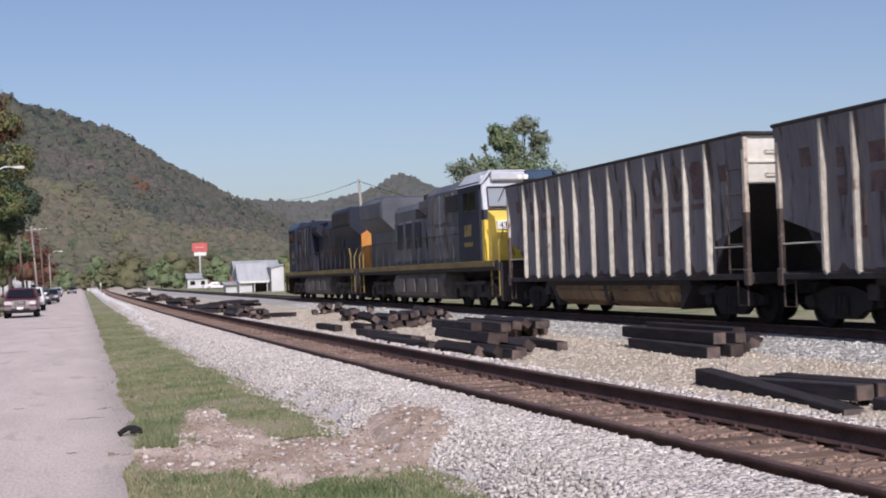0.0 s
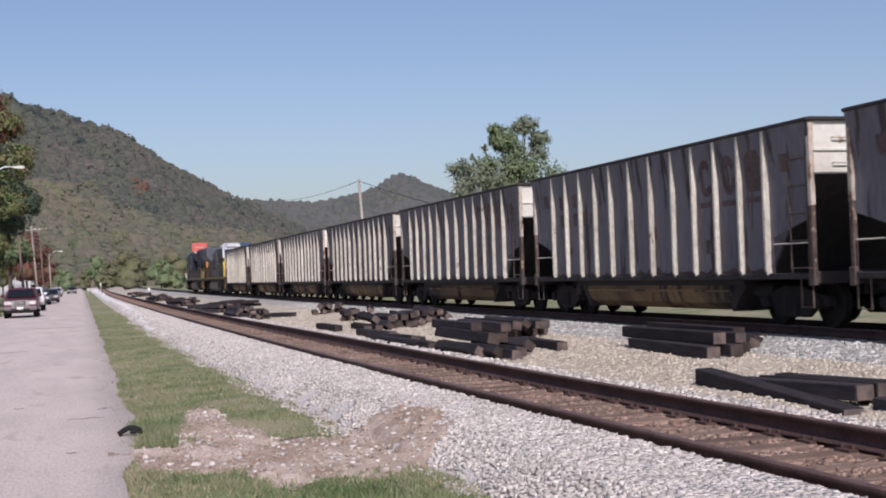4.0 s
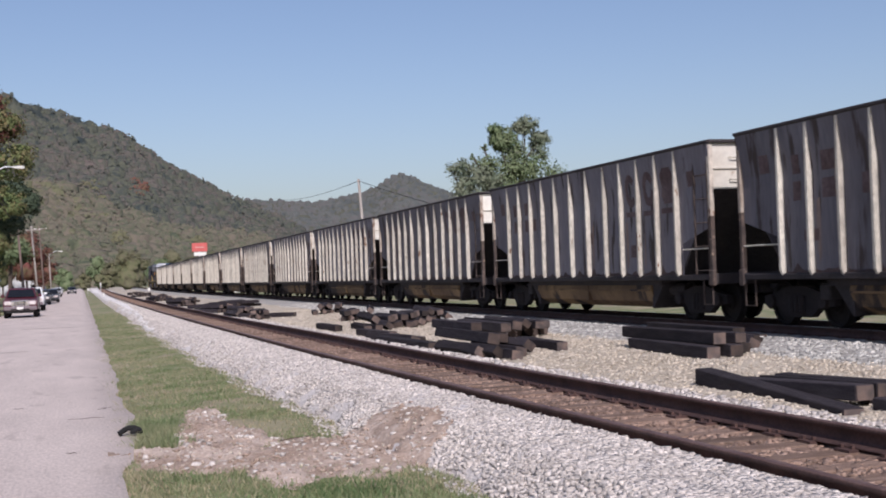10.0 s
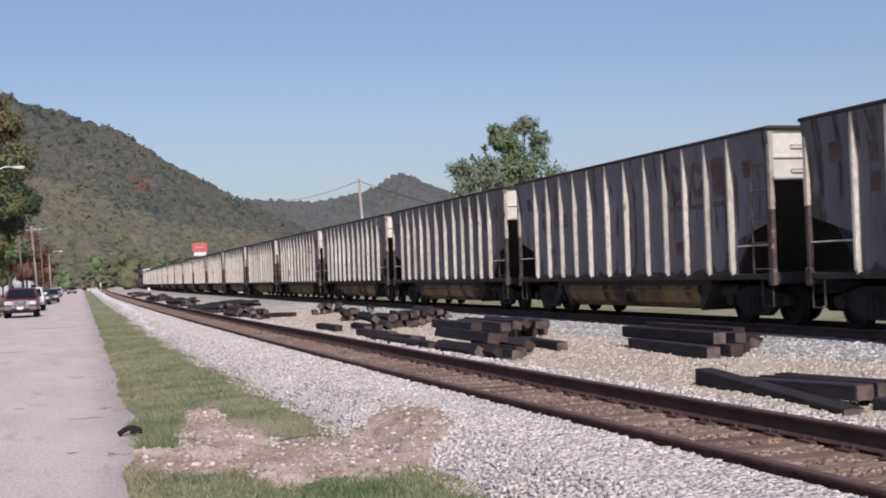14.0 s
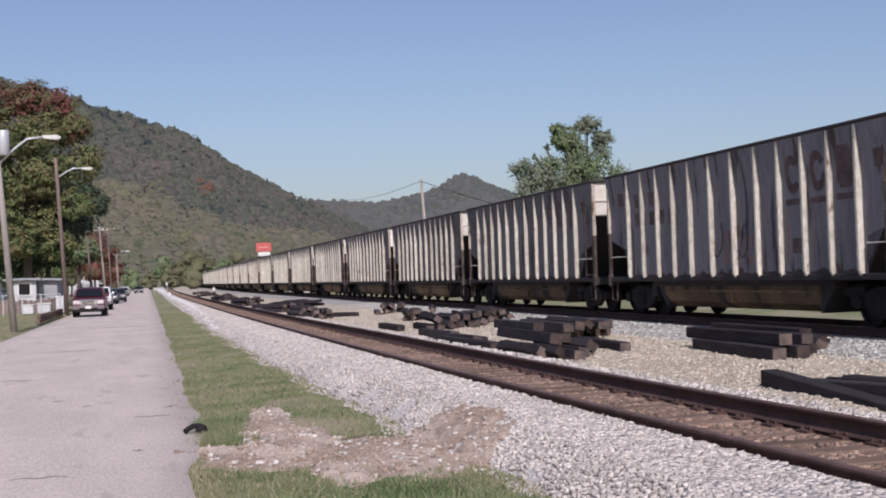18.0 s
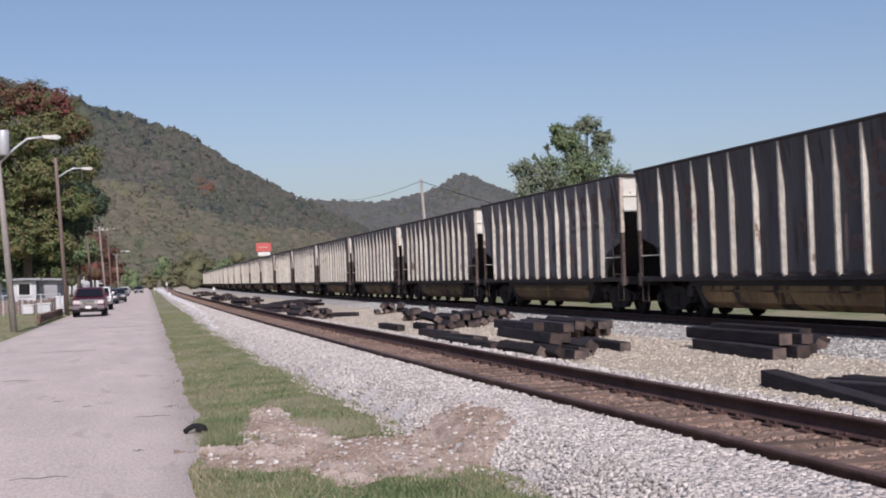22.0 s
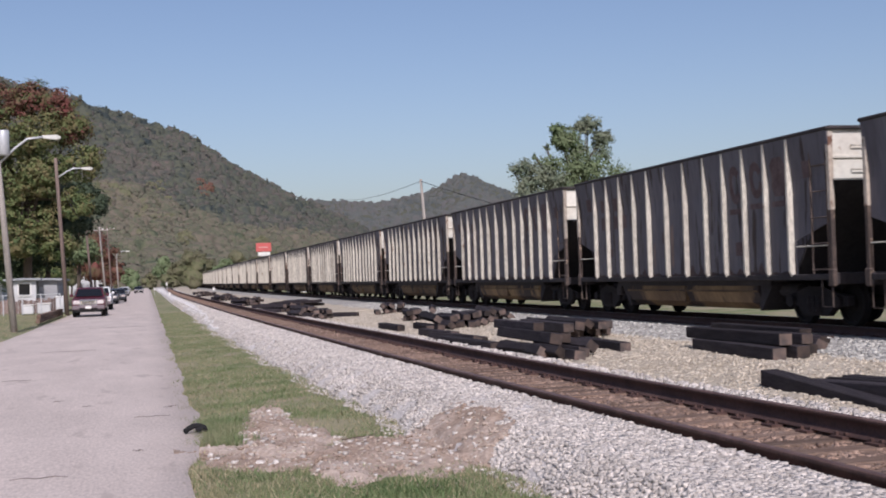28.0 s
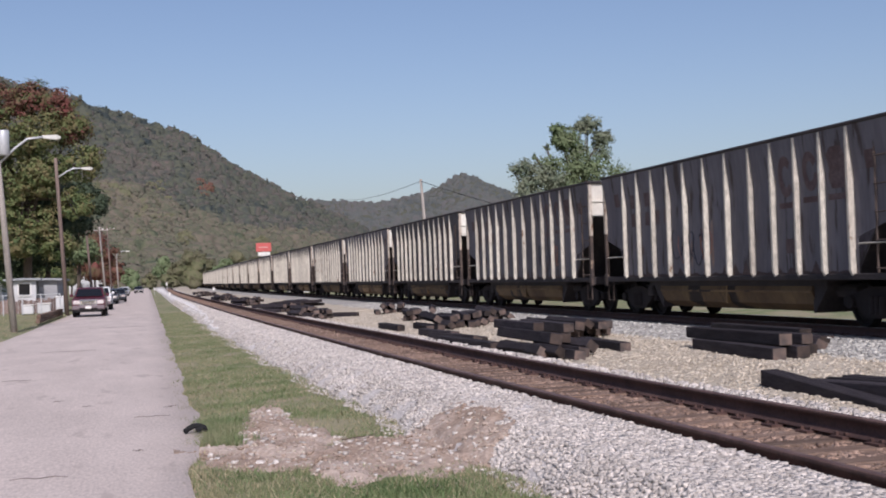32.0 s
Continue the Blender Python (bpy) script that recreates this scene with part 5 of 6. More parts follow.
for i, (x, y, h, m) in enumerate(((-8.0, 195, 10, RED_LEAF), (-7.0, 232, 7.5, RED_LEAF), (-12, 170, 9, MAPLE_LEAF), (-14, 240, 10, BROWN_LEAF), (-9.5, 300, 8, MAPLE_LEAF), (-16, 155, 8.5, GREEN_LEAF))):
    tree("red-leaved tree along the street" if m is RED_LEAF else "leafy autumn tree along the street", (x, y, 0), h * 0.6, 0.22,
         [(0, 0, h * 0.85, h * 0.22), (h * 0.16, 0, h * 0.62, h * 0.24), (-h * 0.18, 0, h * 0.6, h * 0.25), (0, -0.5, h * 0.42, h * 0.26)], [(m, 5000, 0.17, [0, 1, 2, 3])], 20 + i, "street trees", core=0.7)
tree("tall airy green tree behind the railway line", (25.3, 70, 0), 7.0, 0.22,
     [(0.7, 0, 10.4, 0.6), (0.2, 0.1, 10.3, 0.35), (-0.8, 0, 9.5, 0.72), (-1.3, 0, 10.1, 0.35), (1.6, 0.2, 9.55, 0.62), (1.5, 0, 8.7, 0.6), (-0.1, 0, 8.8, 0.7), (-1.8, 0, 8.0, 0.75), (-0.5, -0.3, 7.7, 1.0), (0.9, 0, 7.8, 1.0), (2.4, 0, 7.4, 0.65),
      (-0.8, 0, 6.6, 1.1), (1.2, 0, 6.4, 1.2), (0.2, 0, 5.2, 1.6), (-2.0, 0, 9.1, 0.22), (-2.7, 0, 8.45, 0.22)],
     [(GREEN_LEAF, 13000, 0.08, [6, 7, 8, 9, 10, 11, 12, 13]), (GREEN_LEAF, 4200, 0.08, [2, 3]), (PALE_LEAF, 3600, 0.08, [0, 1, 4]), (PALE_LEAF, 1100, 0.08, [5, 6]), (GREEN_LEAF, 160, 0.08, [14, 15])], 31)
tree("pale green bushy tree beside the taller one", (22.3, 69, 0), 4.0, 0.14,
     [(-0.55, 0, 7.75, 0.62), (0.25, 0, 7.2, 0.8), (1.0, 0, 6.9, 0.8), (-0.8, 0, 6.7, 0.7), (-1.3, 0, 7.7, 0.3), (0.2, 0, 5.6, 1.3)], [(PALE_LEAF, 8500, 0.08, [0, 1, 2, 3, 4, 5])], 32)
for i, (x, y, h, m) in enumerate(((11.0, 345, 11, BROWN_LEAF), (7, 385, 7, BROWN_LEAF), (22, 365, 9, GREEN_LEAF), (0.5, 430, 6, BROWN_LEAF), (27, 395, 12, BROWN_LEAF), (-6, 430, 8, GREEN_LEAF),
                                   (36, 420, 10, BROWN_LEAF), (17, 430, 13, BROWN_LEAF), (26.2, 250, 6.6, GREEN_LEAF), (33.5, 262, 6.5, GREEN_LEAF), (22, 305, 4.5, GREEN_LEAF), (43, 300, 7, BROWN_LEAF),
                                   (52, 330, 8, GREEN_LEAF), (62, 310, 9, BROWN_LEAF), (-12, 380, 9, BROWN_LEAF), (6, 470, 12, GREEN_LEAF), (46, 460, 13, BROWN_LEAF), (-20, 450, 13, GREEN_LEAF), (70, 400, 12, GREEN_LEAF), (85, 420, 13, BROWN_LEAF))):
    tree("yellowing tree at the far end of the line" if m is BROWN_LEAF else "green tree beyond the railway line", (x, y, -0.2), h * 0.55, 0.2,
         [(0, 0, h * 0.82, h * 0.2), (h * 0.2, 0, h * 0.6, h * 0.24), (-h * 0.22, 0, h * 0.52, h * 0.25), (h * 0.08, -0.6, h * 0.3, h * 0.3)], [(m, 4500, 0.26, [0, 1, 2, 3])], 40 + i, "trees down the line", core=0.85)


# ---------------------------------------------------------------- poles, lamps and cables
def utility_pole(base, top, mat, label, arm=0, lamp=None, arm_z=None, can=False, crossarm=False):
    o = thing("utility_pole", label, "utility pole", "poles along the line", at=pose(*base))
    t = Vector(top) - Vector(base)
    part("shaft", Shape().tube([(0, 0, -0.3), t * 0.5, t], 0.14, 10, 0.1), mat, o, smooth=True)
    if lamp:
        a = Vector(lamp) - Vector(base)
        s = t * ((arm_z - base[2]) / t.z)
        bow = s.lerp(a, 0.5) + Vector((0, 0, 0.32 * (a.z - s.z) + 0.12))
        arm_ = part("lamp_arm", Shape().tube([s, s.lerp(bow, 0.55) + Vector((0, 0, 0.06)), bow, a - Vector((0.45, 0, 0.0))], 0.045, 8), GALVANISED, o, "curved galvanised lamp arm", smooth=True)
        head = Shape().add([(a.x - 0.55, a.y - 0.06, a.z + 0.05), (a.x - 0.55, a.y + 0.06, a.z + 0.05), (a.x, a.y + 0.17, a.z + 0.07), (a.x + 0.18, a.y + 0.1, a.z), (a.x + 0.18, a.y - 0.1, a.z), (a.x, a.y - 0.17, a.z + 0.07),
                            (a.x - 0.5, a.y - 0.05, a.z - 0.06), (a.x - 0.5, a.y + 0.05, a.z - 0.06), (a.x, a.y + 0.13, a.z - 0.12), (a.x + 0.15, a.y + 0.08, a.z - 0.08), (a.x + 0.15, a.y - 0.08, a.z - 0.08), (a.x, a.y - 0.13, a.z - 0.12)],
                           [(0, 1, 2, 3, 4, 5), (11, 10, 9, 8, 7, 6)] + [(i, (i + 1) % 6, 6 + (i + 1) % 6, 6 + i) for i in range(6)])
        part("lamp_head", head, PLAIN_WHITE, o, "white street lamp head")
    if can:
        c = t * (can / t.z)
        part("transformer", Shape().lathe([(0, -0.5), (0.2, -0.5), (0.23, -0.45), (0.23, 0.42), (0.2, 0.5), (0, 0.52)], (c.x + 0.3, c.y - 0.2, c.z), "z", 14), GALVANISED, o, "pale transformer can", smooth=True)
    if crossarm:
        part("crossarm", Shape().box(t.x - 1.1, t.x + 1.1, t.y - 0.06, t.y + 0.06, t.z - 0.55, t.z - 0.43, 0.01), mat, o)
        s = Shape()
        for x in (-1.0, -0.4, 0.4, 1.0):
            s.lathe([(0, 0), (0.05, 0), (0.06, 0.06), (0.03, 0.14), (0, 0.15)], (t.x + x, t.y, t.z - 0.43), "z", 8)
        part("insulator", s, PLAIN_WHITE, o)
    return o


utility_pole((-5.25, 52, 0), (-5.9, 52, 9.4), POLE_PALE, "grey weathered street lamp pole with a transformer can", lamp=(-3.45, 52, 7.8), arm_z=6.7, can=7.55)
utility_pole((-4.98, 80.5, 0), (-5.4, 80, 9.75), POLE_WOOD, "brown wooden utility pole with a curved street lamp", lamp=(-3.35, 80, 9.1), arm_z=8.5)
utility_pole((-5.5, 130, 0), (-6.1, 130, 8.9), POLE_WOOD, "leaning dark wooden utility pole by the street", crossarm=False)
utility_pole((-5.2, 160, 0), (-5.8, 160, 9.2), POLE_PALE, "pale wooden utility pole by the street", crossarm=True)
utility_pole((-5.3, 190, 0), (-5.8, 190, 10.6), POLE_WOOD, "brown wooden utility pole by the street", crossarm=True)
utility_pole((-4.9, 215, 0), (-5.15, 215, 7.8), POLE_PALE, "pale wooden pole with a street lamp", lamp=(-3.1, 215, 7.5), arm_z=6.9)
utility_pole((20.55, 90, -0.05), (20.02, 90, 8.9), POLE_PALE, "pale wooden utility pole behind the train")


def cable(a, b, sag, label):
    a, b = Vector(a), Vector(b)
    pts = [a.lerp(b, k / 14) - Vector((0, 0, sag * 4 * (k / 14) * (1 - k / 14))) for k in range(15)]
    return tagged(new("overhead_cable", Shape().tube(pts, 0.022, 5).data("overhead_cable", WIRE)), label, "cable")


cable((20.03, 90, 8.75), (30.7, 200, 14.6), 0.6, "thin black cable strung between utility poles")
cable((20.03, 90, 8.75), (22.85, 72, 5.26), 0.1, "thin black cable strung towards a tree")
for z in (9.2, 8.7):
    cable((-5.4, 80, z), (-6.0, 130, z - 0.7), 0.5, "thin black cable along the street")
    cable((-6.0, 130, z - 0.7), (-5.75, 160, z - 0.4), 0.4, "thin black cable along the street")
    cable((-5.75, 160, z - 0.4), (-5.8, 190, z + 0.6), 0.4, "thin black cable along the street")


# ---------------------------------------------------------------- sign and buildings
def roadside_sign():
    o = thing("pole_sign", "tall red and white roadside sign on a steel post", "sign", at=pose(30, 330, 0))
    part("post", Shape().tube([(0, 0, -0.3), (0, 0, 11.5)], 0.22, 10), GALVANISED, o)
    part("red_panel", Shape().box(-2.0, 2.0, -0.25, 0.25, 9.45, 11.75, 0.05), SIGN_RED, o, "red sign panel")
    part("red_panel_bar", Shape().box(-1.2, 1.2, -0.27, -0.252, 10.45, 10.7), SIGN_PALE, o)
    part("white_panel", Shape().box(-1.5, 1.7, -0.22, 0.22, 8.35, 9.3, 0.04), PLAIN_WHITE, o, "white sign panel")
    return o


roadside_sign()
SIDING = material("white_siding", (0.60, 0.60, 0.60), (0.50, 0.50, 0.49), rough=0.7, grain=8, broad=0.6, bump=0.05, tone=0.05)
# Real grey on the lean-to; on the shed's wing it paints a shaded wall.
GREY_SIDING = material("dull_grey_siding", (0.33, 0.33, 0.34), (0.27, 0.27, 0.28), rough=0.75, grain=8, broad=0.6, bump=0.05, tone=0.1)
ROOF_GREY = material("grey_roofing", (0.33, 0.34, 0.35), (0.27, 0.28, 0.29), rough=0.85, grain=12, broad=0.8, bump=0.2)
ROOF_BROWN = material("brown_roofing", (0.16, 0.12, 0.1), rough=0.9, grain=12, bump=0.2)
BRICK_RED = material("dull_red_wall", (0.27, 0.13, 0.10), (0.22, 0.11, 0.09), rough=0.9, grain=8, bump=0.1)


def house(x, y, w, d, h, rise, wall, roof, label, gable="y", windows=(), door=None, base=-0.1):
    """A plain building; its gable ends look along the given axis. Windows sit in the front wall, (x, z, width, height)."""
    o = thing("house", label, "house", at=pose(x, y, base))
    part("wall", Shape().box(-w / 2, w / 2, 0, d, -0.2, h), wall, o)
    e, t = 0.35, 0.14
    if gable == "y":
        part("gable", Shape().prism([(-w / 2, h), (w / 2, h), (0, h + rise)], 0.02, d - 0.02, "y"), wall, o)
        for k in (-1, 1):
            part("roof", Shape().prism([(0, h + rise), (k * (w / 2 + e), h - e * rise * 2 / w), (k * (w / 2 + e), h - e * rise * 2 / w + t), (0, h + rise + t)], -e, d + e, "y"), roof, o)
    else:
        part("gable", Shape().prism([(0, h), (d, h), (d / 2, h + rise)], -w / 2 + 0.02, w / 2 - 0.02), wall, o)
        for k in (-1, 1):
            c = d / 2
            part("roof", Shape().prism([(c, h + rise), (c + k * (c + e), h - e * rise / c), (c + k * (c + e), h - e * rise / c + t), (c, h + rise + t)], -w / 2 - e, w / 2 + e), roof, o)
    for wx, wz, ww, wh in windows:
        p = part("window", Shape().box(wx - ww / 2, wx + ww / 2, -0.03, 0.02, wz - wh / 2, wz + wh / 2), GLASS, o, "dark window")
        part("frame", Shape().box(wx - ww / 2 - 0.08, wx + ww / 2 + 0.08, -0.06, -0.01, wz + wh / 2, wz + wh / 2 + 0.08).box(wx - ww / 2 - 0.08, wx + ww / 2 + 0.08, -0.08, -0.01, wz - wh / 2 - 0.08, wz - wh / 2)
             .box(wx - ww / 2 - 0.08, wx - ww / 2, -0.06, -0.01, wz - wh / 2, wz + wh / 2).box(wx + ww / 2, wx + ww / 2 + 0.08, -0.06, -0.01, wz - wh / 2, wz + wh / 2), PLAIN_WHITE, p)
    if door:
        part("door", Shape().box(door[0] - door[1] / 2, door[0] + door[1] / 2, -0.05, 0.02, -0.1, door[2], 0.01), ROOF_BROWN, o)
    return o


def white_shed():
    """An open-fronted shed whose long roof faces the line, with a taller wing at its east end."""
    o = thing("shed", "white shed with a pale metal roof and a dark open bay", "shed", at=pose(22.2, 160, -0.2))
    part("side_wall", Shape().box(-2.75, -2.6, 0, 4.5, -0.4, 1.55), SIDING, o)
    part("back_wall", Shape().box(-2.75, 1.7, 4.4, 4.55, -0.4, 1.75), GREY_SIDING, o)
    part("front_wall", Shape().box(-2.6, -1.1, 0, 0.12, -0.4, 1.55), SIDING, o)
    part("fascia", Shape().box(-2.75, 1.0, -0.42, -0.34, 1.42, 1.66), PLAIN_WHITE, o, "white fascia board")
    part("roof", Shape().prism([(-0.35, 1.5), (-0.35, 1.6), (2.3, 3.98), (2.4, 3.98), (4.9, 1.7), (4.9, 1.58), (2.35, 3.85)], -2.95, 1.15), PALE_ROOF, o, "pale sheet-metal roof")
    part("gable", Shape().prism([(0.05, 1.55), (4.45, 1.6), (2.3, 3.8)], -2.73, -2.6), SIDING, o)
    for x in (-0.9, 0.75):
        part("post", Shape().box(x, x + 0.12, -0.25, -0.13, -0.4, 1.5), SIDING, o)
    # Wing wall turned from the sun: its shade is given as grey siding.
    part("wing_side", Shape().box(1.15, 1.3, -1.6, 4.4, -0.5, 3.3), GREY_SIDING, o)
    part("wing_front", Shape().prism([(1.15, -0.6), (2.75, -0.6), (2.75, 3.6), (1.15, 3.25)], -1.75, -1.6, "y"), SIDING, o)
    part("wing_roof", Shape().prism([(1.0, 3.25), (2.9, 3.65), (2.9, 3.77), (1.0, 3.37)], -1.95, 4.6, "y"), PALE_ROOF, o)
    part("wing_far_side", Shape().box(2.6, 2.75, -1.6, 4.4, -0.5, 3.5), SIDING, o)


PALE_ROOF = material("pale_sheet_roof", (0.40, 0.41, 0.42), (0.33, 0.34, 0.35), rough=0.6, grain=10, broad=0.8, bump=0.05, tone=0.1, stretch=(3, 0.5, 0.5))
white_shed()
house(18.8, 163, 1.5, 3, 1.2, 0.25, SIDING, ROOF_GREY, "low white outbuilding beside the shed", "x")
house(28, 205, 7, 7, 3.0, 1.8, SIDING, ROOF_GREY, "white house with a grey roof among trees", "x", [(-1.5, 1.6, 1.0, 1.2), (1.5, 1.6, 1.0, 1.2)])
house(26.6, 300, 4.8, 6, 2.5, 1.1, SIDING, ROOF_GREY, "white low building down the line", "x", [(-1.2, 1.4, 1.2, 1.0), (1.2, 1.4, 1.0, 1.0)])
house(38, 330, 12, 9, 3.6, 1.2, BRICK_RED, ROOF_GREY, "dull red commercial building down the line", "x", [(-3, 1.8, 2.0, 1.6), (3, 1.8, 2.0, 1.6)])
house(-8.1, 86, 1.65, 11, 2.0, 0.03, SIDING, ROOF_GREY, "white mobile home with a low flat roof", "y", [(0.1, 1.4, 0.7, 0.75)], base=0.25)
house(-6.6, 87, 1.2, 8, 1.95, 0.03, GREY_SIDING, ROOF_GREY, "grey lean-to beside the mobile home", "y", base=0.25)
house(-22, 160, 9, 9, 3.0, 1.8, SIDING, ROOF_GREY, "white house behind street trees", "y", [(-2, 1.6, 1.0, 1.3), (2, 1.6, 1.0, 1.3)])
house(-11, 250, 8, 9, 3.0, 1.6, SIDING, ROOF_BROWN, "white house down the street", "y", [(-2, 1.6, 1.0, 1.3), (2, 1.6, 1.0, 1.3)])


# ---------------------------------------------------------------- parked cars
CAR_RED = material("dark_red_car_paint", (0.09, 0.018, 0.028), (0.075, 0.015, 0.024), rough=0.3, grain=20, bump=0.0, spec=0.6, tone=0.05)
CAR_SILVER = material("silver_car_paint", (0.42, 0.42, 0.43), (0.4, 0.4, 0.41), rough=0.3, metal=0.4, grain=20, bump=0.0, tone=0.05)
CAR_DARK = material("dark_car_paint", (0.03, 0.033, 0.04), (0.026, 0.03, 0.035), rough=0.3, grain=20, bump=0.0, spec=0.6, tone=0.05)
CAR_WHITE_PAINT = material("white_car_paint", (0.75, 0.75, 0.74), (0.7, 0.7, 0.7), rough=0.3, grain=20, bump=0.0, spec=0.6, tone=0.05)
BUMPER = material("dulled_bumper_paint", (0.2, 0.165, 0.17), (0.16, 0.13, 0.14), rough=0.4, grain=20, bump=0.0, tone=0.05)
CHROME = material("chrome_trim", (0.75, 0.75, 0.76), (0.68, 0.68, 0.7), rough=0.18, metal=0.9, grain=20, bump=0.0, tone=0.05)
RUBBER = material("tyre_rubber", (0.02, 0.02, 0.02), rough=0.9, grain=30, bump=0.1)
LENS = material("clear_lamp_lens", (0.65, 0.62, 0.6), (0.5, 0.42, 0.4), rough=0.15, grain=20, bump=0.0, spec=0.6)
TAIL = material("red_lamp_lens", (0.35, 0.02, 0.02), rough=0.2, grain=20, bump=0.0)


def motor_car(x, y, paint, label, tall=True, turn=0.0, length=4.8, width=1.78):
    """A parked car; its front looks along -y."""
    o = thing("car", label, "car", "parked cars", at=pose(x, y, 0.0, 0, 0, turn))
    w, n = width / 2, length / 2
    h = 1.66 if tall else 1.40
    hood, sill, belt = (1.04, 0.42, 1.13) if tall else (0.86, 0.3, 0.9)
    rear = [(n, sill), (n, belt - 0.05), (n - 0.12, belt)] if tall else [(n, sill), (n - 0.02, belt - 0.05), (n - 0.8, belt)]
    out = [(-n, sill), (-n - 0.02, hood - 0.28), (-n + 0.12, hood - 0.06), (-n + 1.25, hood + 0.05)] + rear[::-1]
    body = Shape()
    body.prism(out, -w + 0.04, w - 0.04)
    for k in (-1, 1):
        body.prism([(a * 0.985, sill + 0.03 + (b - sill) * 0.93) for a, b in out], min(k * (w - 0.04), k * w), max(k * (w - 0.04), k * w))
    part("body", body, paint, o)
    roof = [(-n + 1.3, belt - 0.04), (-n + 2.0, h - 0.05), (-n + 2.3, h)] + ([(n - 0.25, h), (n - 0.08, belt - 0.04)] if tall else [(n - 1.7, h), (n - 0.8, belt - 0.04)])
    cabin = Shape()
    m = len(roof)
    v = []
    for k in (-1, 1):
        v += [(k * (w - 0.05 - 0.17 * (b - belt) / (h - belt)), a, b) for a, b in roof]
    cabin.add(v, [tuple(range(m)), tuple(range(2 * m - 1, m - 1, -1))] + [(i, i + 1, m + i + 1, m + i) for i in range(m - 1)])
    part("cabin", cabin, paint, o)
    a, b = Vector((0, roof[0][0], roof[0][1] + 0.06)), Vector((0, roof[1][0], roof[1][1] - 0.02))
    up = (b - a)
    off = Vector((0, -up.z, up.y)).normalized() * 0.012
    q = [a + off + Vector((-w + 0.14, 0, 0)), a + off + Vector((w - 0.14, 0, 0)), b + off + Vector((w - 0.27, 0, 0)), b + off + Vector((-w + 0.27, 0, 0))]
    part("windshield", Shape().add(q + [p - off * 0.9 for p in q], [(0, 1, 2, 3), (7, 6, 5, 4), (0, 4, 5, 1), (1, 5, 6, 2), (2, 6, 7, 3), (3, 7, 4, 0)]), GLASS, o, "dark windshield")
    for k in (-1, 1):
        y0, y1 = roof[1][0] - 0.2, roof[-2][0] - 0.2
        xo, xi = w - 0.04, w - 0.2
        v = [(k * xo, y0 - 0.25, belt + 0.04), (k * xo, y1 + 0.1, belt + 0.04), (k * xi, y1, h - 0.12), (k * xi, y0 + 0.28, h - 0.12)]
        v += [(p[0] - k * 0.03, p[1], p[2]) for p in v]
        part("side_window", Shape().add(v, [(0, 1, 2, 3), (7, 6, 5, 4), (0, 4, 5, 1), (1, 5, 6, 2), (2, 6, 7, 3), (3, 7, 4, 0)]), GLASS, o, "dark side windows")
        part("headlight", Shape().box(min(k * (w - 0.42), k * (w - 0.06)), max(k * (w - 0.42), k * (w - 0.06)), -n - 0.05, -n + 0.05, hood - 0.32, hood - 0.1, 0.03), LENS, o, "clear headlight")
        part("mirror", Shape().box(min(k * w, k * (w + 0.2)), max(k * w, k * (w + 0.2)), -n + 1.45, -n + 1.6, belt, belt + 0.17, 0.03), paint, o)
        part("tail_light", Shape().box(min(k * (w - 0.25), k * (w - 0.03)), max(k * (w - 0.25), k * (w - 0.03)), n - 0.06, n + 0.02, belt - 0.35, belt - 0.05, 0.02), TAIL, o)
    g = part("grille", Shape().box(-w + 0.4, w - 0.4, -n - 0.06, -n + 0.02, hood - 0.38, hood - 0.06, 0.05), CHROME, o, "chrome grille")
    for i in range(4):
        z = hood - 0.32 + 0.055 * i
        part("grille_slot", Shape().box(-w + 0.56, w - 0.56, -n - 0.068, -n - 0.055, z, z + 0.03), RUBBER, g)
    part("lower_grille", Shape().box(-w + 0.4, w - 0.4, -n - 0.125, -n - 0.1, sill + 0.02, sill + 0.1), RUBBER, o)
    if tall:
        for k in (-1, 1):
            part("roof_rail", Shape().tube([(k * (w - 0.3), -n + 2.3, h + 0.02), (k * (w - 0.3), -n + 2.4, h + 0.07), (k * (w - 0.3), n - 0.5, h + 0.07), (k * (w - 0.3), n - 0.4, h + 0.02)], 0.018, 6), RUBBER, o)
    part("bumper", Shape().box(-w + 0.02, w - 0.02, -n - 0.12, -n + 0.1, sill, sill + 0.24, 0.05), BUMPER if tall else paint, o, "dulled silver bumper" if tall else "")
    part("air_dam", Shape().box(-w + 0.15, w - 0.15, -n - 0.06, -n + 0.1, sill - 0.14, sill, 0.02), RUBBER, o)
    part("plate", Shape().box(-0.16, 0.16, -n - 0.135, -n - 0.118, sill + 0.06, sill + 0.2), PLAIN_WHITE, o, "white plate")
    r = 0.37 if tall else 0.32
    for k in (-1, 1):
        for d in (-n + 0.9, n - 0.95):
            t = part("wheel", Shape().lathe([(r * 0.55, -0.11), (r * 0.92, -0.12), (r, -0.08), (r, 0.08), (r * 0.92, 0.12), (r * 0.55, 0.11)], (0, 0, 0), "x", 20), RUBBER, o, at=pose(k * (w - 0.11), d, r + 0.01))
            part("rim", Shape().lathe([(0, -0.09), (r * 0.56, -0.09), (r * 0.56, 0.09), (0, 0.09)], (0, 0, 0), "x", 16), CHROME, t)
    return o


